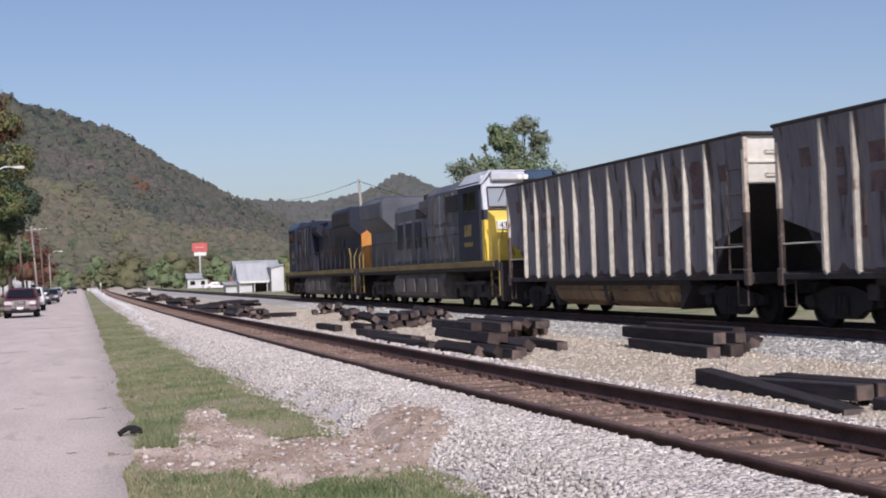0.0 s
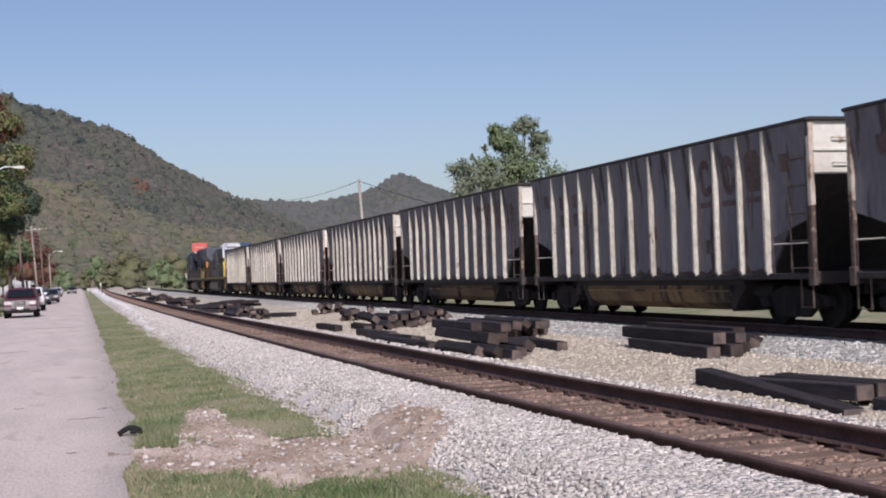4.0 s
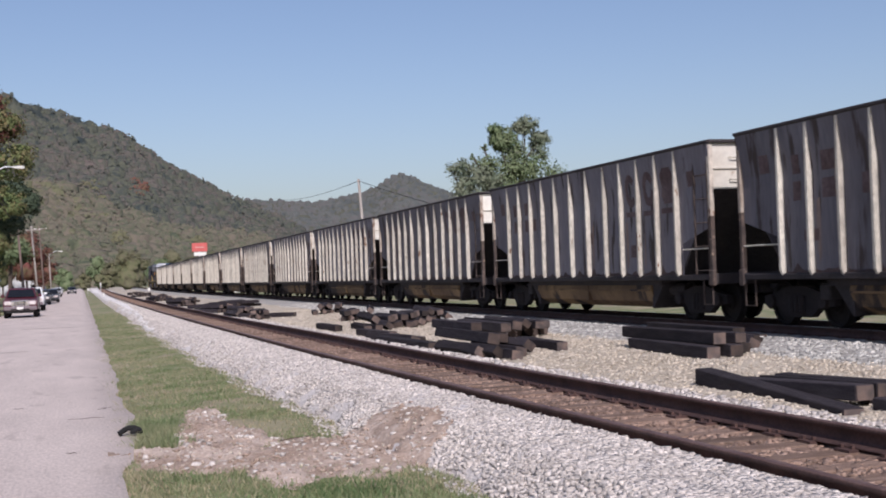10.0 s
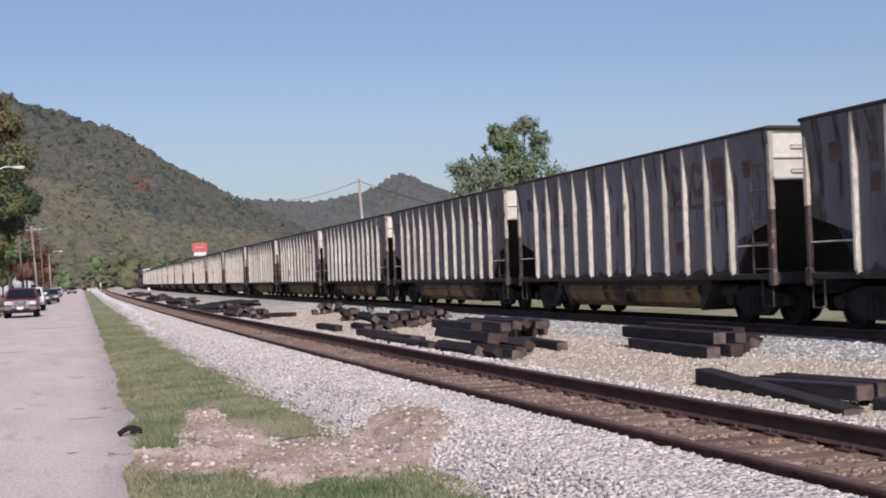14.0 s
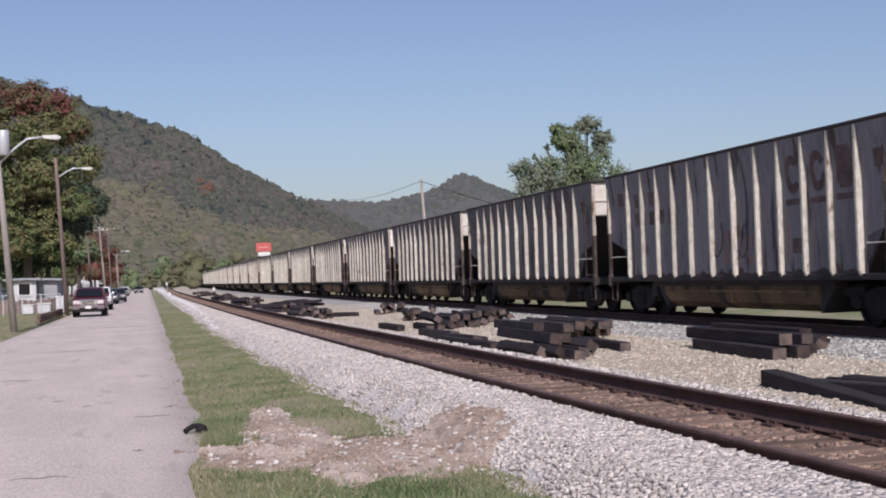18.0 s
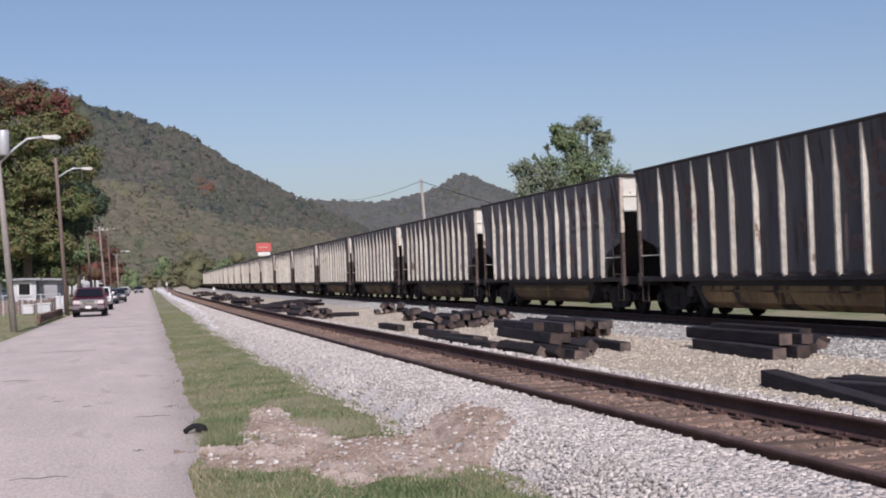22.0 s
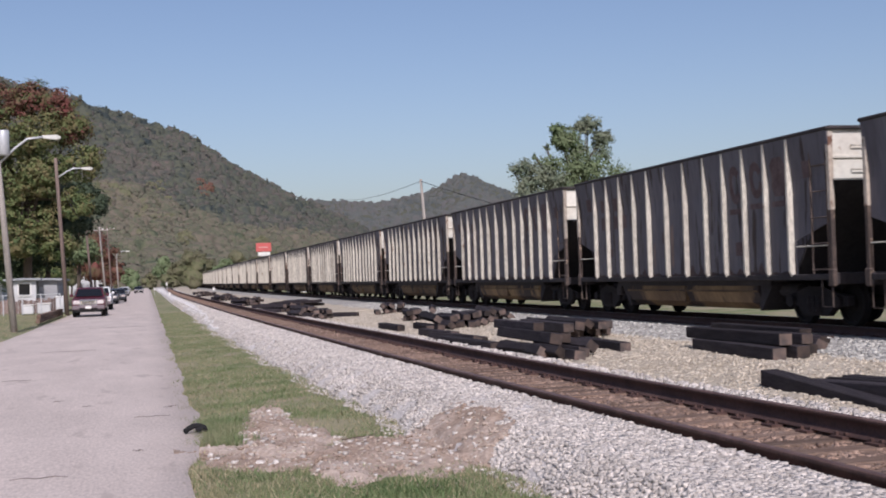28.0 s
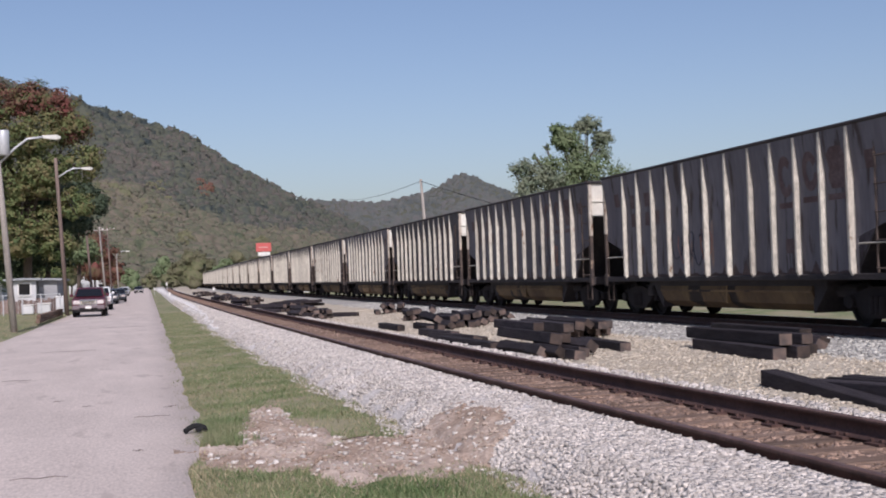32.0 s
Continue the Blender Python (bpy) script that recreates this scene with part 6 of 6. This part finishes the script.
motor_car(-3.3, 74.2, CAR_RED, "dark red sport utility vehicle parked on the road's edge", True)
motor_car(-3.5, 92.5, CAR_WHITE_PAINT, "white sport utility vehicle parked along the street", True, width=1.82)
motor_car(-3.75, 121, CAR_DARK, "dark sedan parked along the street", False)
motor_car(-3.2, 134, CAR_DARK, "dark grey sedan parked along the street", False)
motor_car(-4.0, 205, CAR_SILVER, "silver sedan far down the street", False)
motor_car(-4.6, 255, CAR_WHITE_PAINT, "white car far down the street", False)
motor_car(-2.0, 262, CAR_DARK, "dark car far down the street", False)
motor_car(24.5, 238, CAR_WHITE_PAINT, "white car parked beyond the line", False, 90)
motor_car(29.5, 240, CAR_DARK, "dark car parked beyond the line", False, 90)


# ---------------------------------------------------------------- front yard
for k, layer in enumerate((0.0, 0.2)):
    for i in range(6):
        o = tagged(new("wall_timber", TIMBER := (TIMBER if (k or i) else Shape().box(-0.1, 0.1, -1.3, 1.3, 0, 0.19, 0.015).data("wall_timber", TIE_LAID))), "dark brown timber stacked as a low wall beside the street", "timber", "timber wall")
        o.matrix_basis = pose(-5.12 + 0.01 * ((i + k) % 3), 62.4 + 2.62 * i + 0.4 * (k % 2), 0.06 + layer)


def yard_fence(x0, x1, y, n):
    o = thing("chain_link_fence", "low chain-link fence round a front yard", "fence", at=pose(0, y, 0.06))
    for i in range(n):
        x = x0 + (x1 - x0) * i / (n - 1)
        part("post", Shape().tube([(x, 0, -0.2), (x, 0, 1.3)], 0.035, 8), GALVANISED, o)
    part("top_rail", Shape().tube([(x0, 0, 1.26), (x1, 0, 1.26)], 0.025, 6), GALVANISED, o)
    mesh = Shape()
    step = 0.3
    for i in range(int((x1 - x0) / step)):
        x = x0 + i * step
        mesh.tube([(x, 0, 0.05), (min(x + 1.2, x1), 0, 0.05 + min(1.2, x1 - x))], 0.0035, 3)
        mesh.tube([(x + step, 0, 0.05), (max(x + step - 1.2, x0), 0, 0.05 + min(1.2, x + step - x0))], 0.0035, 3)
    part("wire_mesh", mesh, GALVANISED, o)
    return o


yard_fence(-13.0, -5.3, 79, 8)


def board_fence(x0, x1, y, n):
    """A low fence of weathered boards, uneven in height."""
    rng = random.Random(4)
    o = thing("board_fence", "low weathered board fence before the mobile home", "fence", at=pose(0, y, 0.04))
    for z in (0.25, 0.75):
        part("rail", Shape().box(x0, x1, 0.02, 0.07, z, z + 0.08), BOARD, o)
    w = (x1 - x0) / n
    for i in range(n):
        x = x0 + w * i
        part("slat", Shape().box(x + 0.01, x + w - 0.012, -0.01, 0.018, -0.02, 0.92 + rng.uniform(-0.08, 0.12)), BOARD, o)


BOARD = material("weathered_board", (0.24, 0.17, 0.145), (0.14, 0.10, 0.09), rough=0.9, grain=16, broad=1.2, bump=0.3, vary=0.35, stretch=(5, 5, 0.5))
board_fence(-13.0, -5.7, 84.3, 40)


def white_tank(x, y, w, d, h, label):
    o = thing("storage_box", label, "box", at=pose(x, y, 0.08))
    part("body", Shape().box(-w / 2, w / 2, -d / 2, d / 2, 0, h, 0.06), SIDING, o)
    part("lid", Shape().box(-w / 2 - 0.03, w / 2 + 0.03, -d / 2 - 0.03, d / 2 + 0.03, h, h + 0.08, 0.03), PLAIN_WHITE, o)
    return o


white_tank(-6.5, 82.5, 0.8, 0.7, 0.6, "white plastic storage box in the yard")
white_tank(-5.6, 83.5, 0.5, 0.6, 1.0, "tall white storage box beside the fence")
white_tank(-7.4, 81.5, 0.7, 0.6, 0.55, "low white storage box in the yard")


def marker_post(x, y, h, w, label):
    o = thing("marker_post", label, "marker post", "line markers", at=pose(x, y, 0.0))
    part("post", Shape().tube([(0, 0, -0.2), (0, 0, h)], 0.03, 8), GALVANISED, o)
    part("plate", Shape().box(-w / 2, w / 2, -0.075, -0.055, h - 0.4, h, 0.01), PLAIN_WHITE, o)


marker_post(2.1, 150, 1.9, 0.16, "white marker plate on a post beside the rusty track")
marker_post(2.35, 146, 0.75, 0.16, "short white marker plate beside the rusty track")
marker_post(0.9, 205, 1.2, 0.22, "white marker plate on a post at the road's end")
marker_post(9.9, 196, 0.9, 0.4, "wide white board on a post beyond the line")


# ---------------------------------------------------------------- loose ties lying between the tracks
TIE_BEAM = Shape().box(-0.115, 0.115, -1.29, 1.29, 0.0, 0.18, 0.014).data("beam", CREOSOTE)
LONG_BEAM = Shape().box(-0.125, 0.125, -1.78, 1.78, 0.0, 0.21, 0.014).data("beam", CREOSOTE)
END_FACE = Shape().box(-0.105, 0.105, -1.298, -1.288, 0.01, 0.17).data("sawn_end", TIE_END)
LONG_END = Shape().box(-0.115, 0.115, -1.788, -1.778, 0.01, 0.20).data("sawn_end", TIE_END)


def loose_tie(x, y, z, yaw, tilt=0.0, roll=0.0, long=False):
    o = tagged(new("loose_tie", LONG_BEAM if long else TIE_BEAM), "long black creosoted switch tie lying in a rough pile" if long else "black creosoted wooden railway tie lying in a rough pile", "railway tie", "loose ties")
    o.matrix_basis = pose(x, y, z, tilt, roll, yaw)
    face = LONG_END if long else END_FACE
    part("sawn_end", face, None, o, "sawn brown end")
    part("sawn_end", face, None, o, "sawn brown end", at=pose(0, 0, 0, 0, 0, 180))
    return o


def tie_from(x, y, z=0.1, yaw=0.0, roll=0.0, tilt=0.0, long=False):
    """A tie whose sawn end nearest the road crossing lies at x, y."""
    a, half = radians(yaw), 1.78 if long else 1.29
    return loose_tie(x - half * math.sin(a), y + half * math.cos(a), z + 0.11 * abs(math.sin(radians(roll))) + max(0.0, half * math.sin(radians(tilt))), yaw, tilt, roll, long)


def tie_row(x0, y0, x1, y1, n, tops, seed, yaw=0.0):
    """Ties dumped side by side, their ends along a line; tops more lie across the row below."""
    rng = random.Random(seed)
    for i in range(n):
        k = i / max(1, n - 1)
        tie_from(x0 + (x1 - x0) * k + rng.uniform(-0.05, 0.05), y0 + (y1 - y0) * k + rng.uniform(-0.25, 0.25), 0.09, yaw + rng.uniform(-4, 4), rng.choice((0, 0, 8, -12, 35, 42)))
    for i in range(tops):
        k = (i + 0.5 + rng.uniform(-0.2, 0.2)) / max(1, tops)
        tie_from(x0 + (x1 - x0) * k, y0 + (y1 - y0) * k + rng.uniform(-0.3, 0.5), 0.29, yaw + rng.uniform(-9, 9), rng.choice((0, 5, -10, 20, 38)), rng.uniform(-1.5, 1.5))


tie_from(7.62, 11.1, -0.06, -3, 0, 2.9, True)
tie_from(8.05, 11.5, 0.11, 0, 0, -2.2)
tie_from(8.34, 11.55, 0.10, -2, 4, -2.2)
tie_from(8.66, 11.8, 0.09, -4, 0, -2.2)
loose_tie(9.55, 11.95, -0.03, 86)
loose_tie(9.45, 11.72, -0.02, 92)
loose_tie(8.02, 9.95, 0.05, -2)
tie_from(9.0, 11.9, 0.04, 3)
for x, y, z, yaw, roll, long in ((10.06, 18.5, 0.1, -3.5, 0, True), (10.61, 18.7, 0.1, 0, 0, True), (10.86, 19.0, 0.31, 6, 0, False), (10.4, 18.9, 0.31, 1, 0, True), (11.1, 19.3, 0.1, 1, 8, False), (11.49, 19.7, 0.1, -2, 28, False), (12.1, 20.6, 0.1, 3, 18, False), (12.7, 21.4, 0.1, 2, 0, False), (11.4, 20.0, 0.31, 0, 0, True)):
    tie_from(x, y, z, yaw, roll, 0, long)
for x, y, z, yaw, roll, long in ((6.85, 21.3, 0.1, -2, 30, False), (7.05, 20.9, 0.1, 8, 40, False), (7.3, 20.5, 0.1, 3, 8, False), (7.62, 21.2, 0.1, 1, 10, False), (7.93, 21.7, 0.14, 4, 40, False), (7.3, 21.8, 0.31, 0, 12, True), (7.7, 22.4, 0.31, 6, 5, False), 
                                    (6.75, 23.9, 0.1, 4, 0, True), (7.5, 23.4, 0.51, 2, 0, False), (8.88, 22.3, 0.1, -2, 0, False)):
    tie_from(x, y, z, yaw, roll, 0, long)
for i, (x, y) in enumerate(((9.3, 27.0), (9.56, 27.3), (9.84, 27.6), (10.13, 27.7), (10.4, 27.9), (10.7, 28.1))):
    tie_from(x, y, 0.1, 1 - i % 3, (0, 35, 8, 42, 0, 12)[i], 0, i == 0)
for i, (x, y) in enumerate(((9.2, 26.5), (9.54, 26.75), (9.9, 27.2), (10.2, 27.0), (10.58, 27.6))):
    tie_from(x, y, 0.3, 2 * (i % 3) - 1, (0, 10, 38, 5, 0)[i], 0, i < 2)
tie_from(7.0, 26.4, 0.1, 10, 20)
tie_from(7.25, 26.7, 0.1, 3, 0)
tie_from(7.37, 29.8, 0.1, 6, 0)
tie_row(8.5, 35.2, 9.9, 36.2, 6, 4, 5, -8)
tie_row(9.9, 37.0, 11.6, 39.6, 6, 4, 4, -9)
tie_row(7.7, 34.0, 8.4, 34.6, 3, 1, 2, 0)
tie_from(7.1, 35.2, 0.1, 2)
tie_row(8.7, 42.2, 10.0, 43.6, 6, 4, 6, -13)
tie_row(9.4, 51.5, 11.0, 53.4, 6, 6, 7, -10)
tie_from(8.4, 50.6, 0.1, 55)
tie_row(6.3, 48.2, 7.0, 48.6, 4, 3, 8, -7)
tie_row(6.3, 53.0, 7.2, 54.0, 4, 3, 9, 6)
tie_row(6.5, 62.0, 7.7, 63.4, 5, 4, 10, 30)
tie_row(6.6, 70.0, 8.4, 72.0, 6, 5, 11, -40)
tie_row(5.9, 80.0, 7.2, 83.0, 6, 4, 12, 10)
tie_row(6.2, 92.0, 8.4, 95.0, 7, 5, 13, 0)
tie_row(5.9, 106.0, 7.6, 110.0, 6, 5, 14, 20)
tie_row(6.2, 124.0, 8.2, 129.0, 7, 5, 15, 0)
tie_row(6.0, 146.0, 8.0, 152.0, 7, 5, 16, 10)
tie_row(6.2, 172.0, 8.4, 178.0, 7, 6, 17, 0)


# ---------------------------------------------------------------- verge: bare dirt and grass
def bed_level(x, y):
    """Level of the pale ballast: a toe, a slope, a shoulder, and the far side of the track."""
    c = side_x(y)
    e = rim_x(y)
    toe = -0.1 + 0.15 * np.clip((x - e) / 0.12, 0, 1)
    slope = 0.21 * np.clip((x - e - 0.12) / np.maximum(c - 1.72 - e, 0.1), 0, 1)
    z = toe + slope + 0.065 * np.clip((x - c + 1.6) / 0.78, 0, 1)
    return np.where(x > c + 1.35, 0.21 - 0.2 * np.clip((x - c - 1.35) / 0.75, 0, 1), z)


def bare(x, y):
    """How bare the verge is: above 0 there is dirt."""
    heaps = ((1.25, 14.3, 0.36, 2.2, 0.1), (1.25, 12.3, 0.75, 1.15, 0.0), (2.74, 11.7, 0.66, 1.65, 0.25), (0.45, 12.9, 0.5, 0.32, 0.0), (1.6, 10.8, 0.25, 0.9, 0.0), (1.6, 13.3, 0.35, 1.0, 0.0), (2.0, 11.6, 0.5, 1.2, 0.0))
    k = np.full(np.shape(x + y), -9.0)
    for cx, cy, rx, ry, slant in heaps:
        k = np.maximum(k, 1 - ((x - cx - slant * (y - cy)) / rx) ** 2 - ((y - cy) / ry) ** 2)
    return np.maximum(k, -1.5) + 0.36 * wobble(x, y, 2.1, 3) + 0.34 * wobble(x, y, 5.3, 1) + 0.2 * wobble(x, y, 11.0, 6)


def dirt_z(x, y):
    k = np.clip(bare(x, y) * 1.3, -1, 1)
    base = np.maximum(ground_z(x, y), np.where(x > rim_x(y) + 0.02, bed_level(x, y), -1.0))
    lumpy = 0.05 * wobble(x, y, 2.6, 5) + 0.028 * wobble(x, y, 6.7, 2) + 0.014 * wobble(x, y, 17.0, 4)
    return base + np.where(k > 0, 0.006 + 0.045 * k + lumpy * k, 0.006 + 0.13 * k)


tagged(new("dirt_patch", grid("dirt_patch", lambda y: list(np.linspace(0.2, 3.9, 110)), list(np.arange(8.6, 17.6, 0.07)), dirt_z, DIRT)), "bare stony dirt patch in the grass verge", "dirt", kind="structure")


# ---------------------------------------------------------------- stones
def strewn(name, count, y0, y1, lo, hi, height, size, mat, label, seed, power=1.6, avoid=False):
    """Stones strewn over a strip, thicker towards y0; lo and hi bound it across, height gives its level."""
    rng = np.random.default_rng(seed)
    y = y0 + (y1 - y0) * rng.uniform(0, 1, count) ** power
    a, b = lo(y), hi(y)
    x = a + (b - a) * rng.uniform(0, 1, count)
    z = height(x, y)
    if avoid:
        clear = bare(x, y) < 0.12
        x, y, z = x[clear], y[clear], z[clear]
        count = len(x)
    r = size * rng.uniform(0.55, 1.25, count)
    ob = new(name, lumps(name, np.column_stack([x, y, z + r * 0.12]), r * 1.12, mat, 0.32, 0.75, False, False, seed, False, True))
    return tagged(ob, label, "stones", kind="stuff")


strewn("ballast_stones", 54000, 6, 110, lambda y: rim_x(y) + 0.02, lambda y: side_x(y) - 0.82, bed_level, 0.022, STONE, "loose pale limestone ballast stones", 1, 2.6, True)
strewn("ballast_stones", 4500, 7, 45, lambda y: side_x(y) + 0.85, lambda y: side_x(y) + 1.7, bed_level, 0.028, STONE, "loose pale limestone ballast stones", 2)
strewn("crib_stones", 9000, 6, 40, lambda y: side_x(y) - 0.68, lambda y: side_x(y) + 0.68, lambda x, y: np.full_like(x, 0.186), 0.026, STONE_RUST, "rust-stained stones between the ties", 3)
strewn("yard_stones", 18000, 9, 60, lambda y: side_x(y) + 1.7, lambda y: main_x(y) - 3.0, lambda x, y: 0.10 + 0.03 * wobble(x, y, 0.7, 8), 0.026, STONE_TAN, "loose tan gravel stones", 4)
strewn("bank_stones", 9000, 14, 70, lambda y: main_x(y) - 3.4, lambda y: main_x(y) - 1.5, lambda x, y: np.interp(np.abs(x - main_x(y)), [1.6, 2.9, 3.4], [0.22, 0.13, 0.06]), 0.04, STONE_BLUE, "loose bluish ballast stones", 5)
strewn("dirt_pebbles", 1500, 9.2, 16.2, lambda y: 0.5 + 0 * y, lambda y: 3.7 + 0 * y, lambda x, y: np.where(bare(x, y) > 0, dirt_z(x, y), -1.0), 0.012, STONE_TAN, "small pebbles in the bare dirt", 7, 1.0)
strewn("edge_stones", 2600, 8, 60, lambda y: rim_x(y) - 0.25, lambda y: rim_x(y) + 0.02, lambda x, y: ground_z(x, y) + 0.004, 0.018, STONE, "pale stones spilt into the grass", 12, 1.8, True)
strewn("verge_stones", 520, 9.0, 16.5, lambda y: 0.5 + 0 * y, lambda y: 3.7 + 0 * y, lambda x, y: np.where(bare(x, y) > 0.05, dirt_z(x, y), -1.0), 0.026, STONE, "scattered pale pebbles on bare dirt", 6, 1.0)


# ---------------------------------------------------------------- grass
def grass(name, count, y0, y1, lo, hi, size, label, seed, power=1.5, patchy=0.0, mat=None, inset=0.3):
    rng = np.random.default_rng(seed)
    y = y0 + (y1 - y0) * rng.uniform(0, 1, count) ** power
    x = lo + (hi - lo) * rng.uniform(0, 1, count)
    thin = np.clip((x - rim_x(y) + inset) / 0.65, 0, 2) ** 1.3 if lo > 0 else 0.0
    keep = (bare(x, y) + rng.uniform(-0.8, 0.2, count) < -0.05) & (0.7 * wobble(x, y, 1.3, 7) + 0.5 * wobble(x, y, 0.35, 3) + rng.uniform(-0.6, 0.6, count) > patchy + thin)
    x, y = x[keep], y[keep]
    z = ground_z(x, y) - 0.01
    n = len(x)
    a = rng.uniform(0, 2 * np.pi, n)
    h = size * rng.uniform(0.5, 1.5, n)
    w = 0.006 + 0.004 * rng.uniform(0, 1, n)
    lx, ly = rng.normal(size=n) * h * 0.5, rng.normal(size=n) * h * 0.5
    base = np.column_stack([x, y, z])
    side = np.column_stack([np.cos(a) * w, np.sin(a) * w, np.zeros(n)])
    tip = base + np.column_stack([lx, ly, h])
    v = np.stack([base - side, base + side, tip], axis=1).reshape(-1, 3)
    ob = new(name, arrays(name, v, np.arange(n * 3).reshape(n, 3), mat or GRASS_BLADE))
    return tagged(ob, label, "grass", kind="stuff")


grass("verge_grass", 115000, 8.0, 75.0, 0.34, 3.0, 0.045, "short green grass along the road", 1, 1.9, -0.05, GREEN_BLADE, 0.5)
grass("dry_grass", 75000, 8.0, 75.0, 0.34, 3.1, 0.042, "short dry straw-coloured grass in the verge", 6, 1.9, -0.35, None, 0.05)
grass("yard_grass", 20000, 40, 90, -16, -4.9, 0.1, "short lawn grass beside the street", 2, 1.0, -1)
grass("tall_weeds", 4500, 8.4, 11.6, 0.5, 2.9, 0.065, "taller green weeds in front of the dirt", 4, 1.0, 0.25, GREEN_BLADE)
grass("rank_tuft", 5000, 13.2, 15.6, 0.5, 1.15, 0.10, "dark rank grass beside the tyre scrap", 5, 1.0, -0.6, GREEN_BLADE)
grass("road_edge_tufts", 5000, 8.0, 40.0, 0.3, 0.55, 0.075, "ragged grass tufts over the road's edge", 3, 1.6, 0.1)


# ---------------------------------------------------------------- small litter on the verge
def clods(count, seed):
    rng = np.random.default_rng(seed)
    x, y = rng.uniform(0.3, 3.8, count), rng.uniform(9.0, 17.0, count)
    keep = bare(x, y) > 0.05
    x, y = x[keep], y[keep]
    r = 0.006 + 0.026 * rng.uniform(0, 1, len(x)) ** 3
    ob = new("dirt_clods", lumps("dirt_clods", np.column_stack([x, y, dirt_z(x, y) + r * 0.2]), r, DIRT, 0.35, 0.7, False, False, seed))
    return tagged(ob, "crumbled clods of dry dirt", "dirt", kind="stuff")


clods(4200, 21)
scrap = Shape().tube([(-0.2, -0.03, 0.03), (-0.12, 0.02, 0.07), (-0.02, 0.04, 0.10), (0.09, 0.03, 0.10), (0.18, 0.0, 0.07), (0.2, -0.06, 0.05), (0.12, -0.09, 0.07), (0.0, -0.06, 0.05)], 0.046, 7, 0.034)
o = tagged(new("tyre_scrap", scrap.data("tyre_scrap", RUBBER)), "torn black strip of tyre rubber at the road's edge", "debris")
o.matrix_basis = pose(0.47, 14.3, 0.005) @ Matrix.Diagonal((0.6, 1.0, 0.75, 1))
twig = Shape().tube([(0, 0, 0.02), (0.22, 0.03, 0.035), (0.45, 0.02, 0.03), (0.62, 0.06, 0.045)], 0.009, 6, 0.005)
o = tagged(new("dry_twig", twig.data("dry_twig", BARK)), "dry brown twig lying on the dirt", "twig")
o.matrix_basis = pose(1.85, 12.35, float(dirt_z(np.array([2.0]), np.array([12.4]))[0]) + 0.005, 0, 0, 22) @ Matrix.Diagonal((0.7, 0.7, 0.7, 1))
for x, y, r_ in ((0.62, 12.15, 0.05), (0.75, 11.9, 0.04), (0.95, 11.6, 0.06), (1.1, 11.5, 0.045), (0.55, 12.5, 0.035), (2.6, 12.6, 0.05), (2.75, 11.0, 0.04)):
    o = tagged(new("loose_stone", lumps("loose_stone", [(0, 0, 0)], [r_], STONE, 0.25, 0.6, True, False, int(x * 100))), "pale loose stone on the verge", "stone", "verge stones")
    o.matrix_basis = pose(x, y, float(ground_z(np.array([x]), np.array([y]))[0]) + 0.03)


motions()
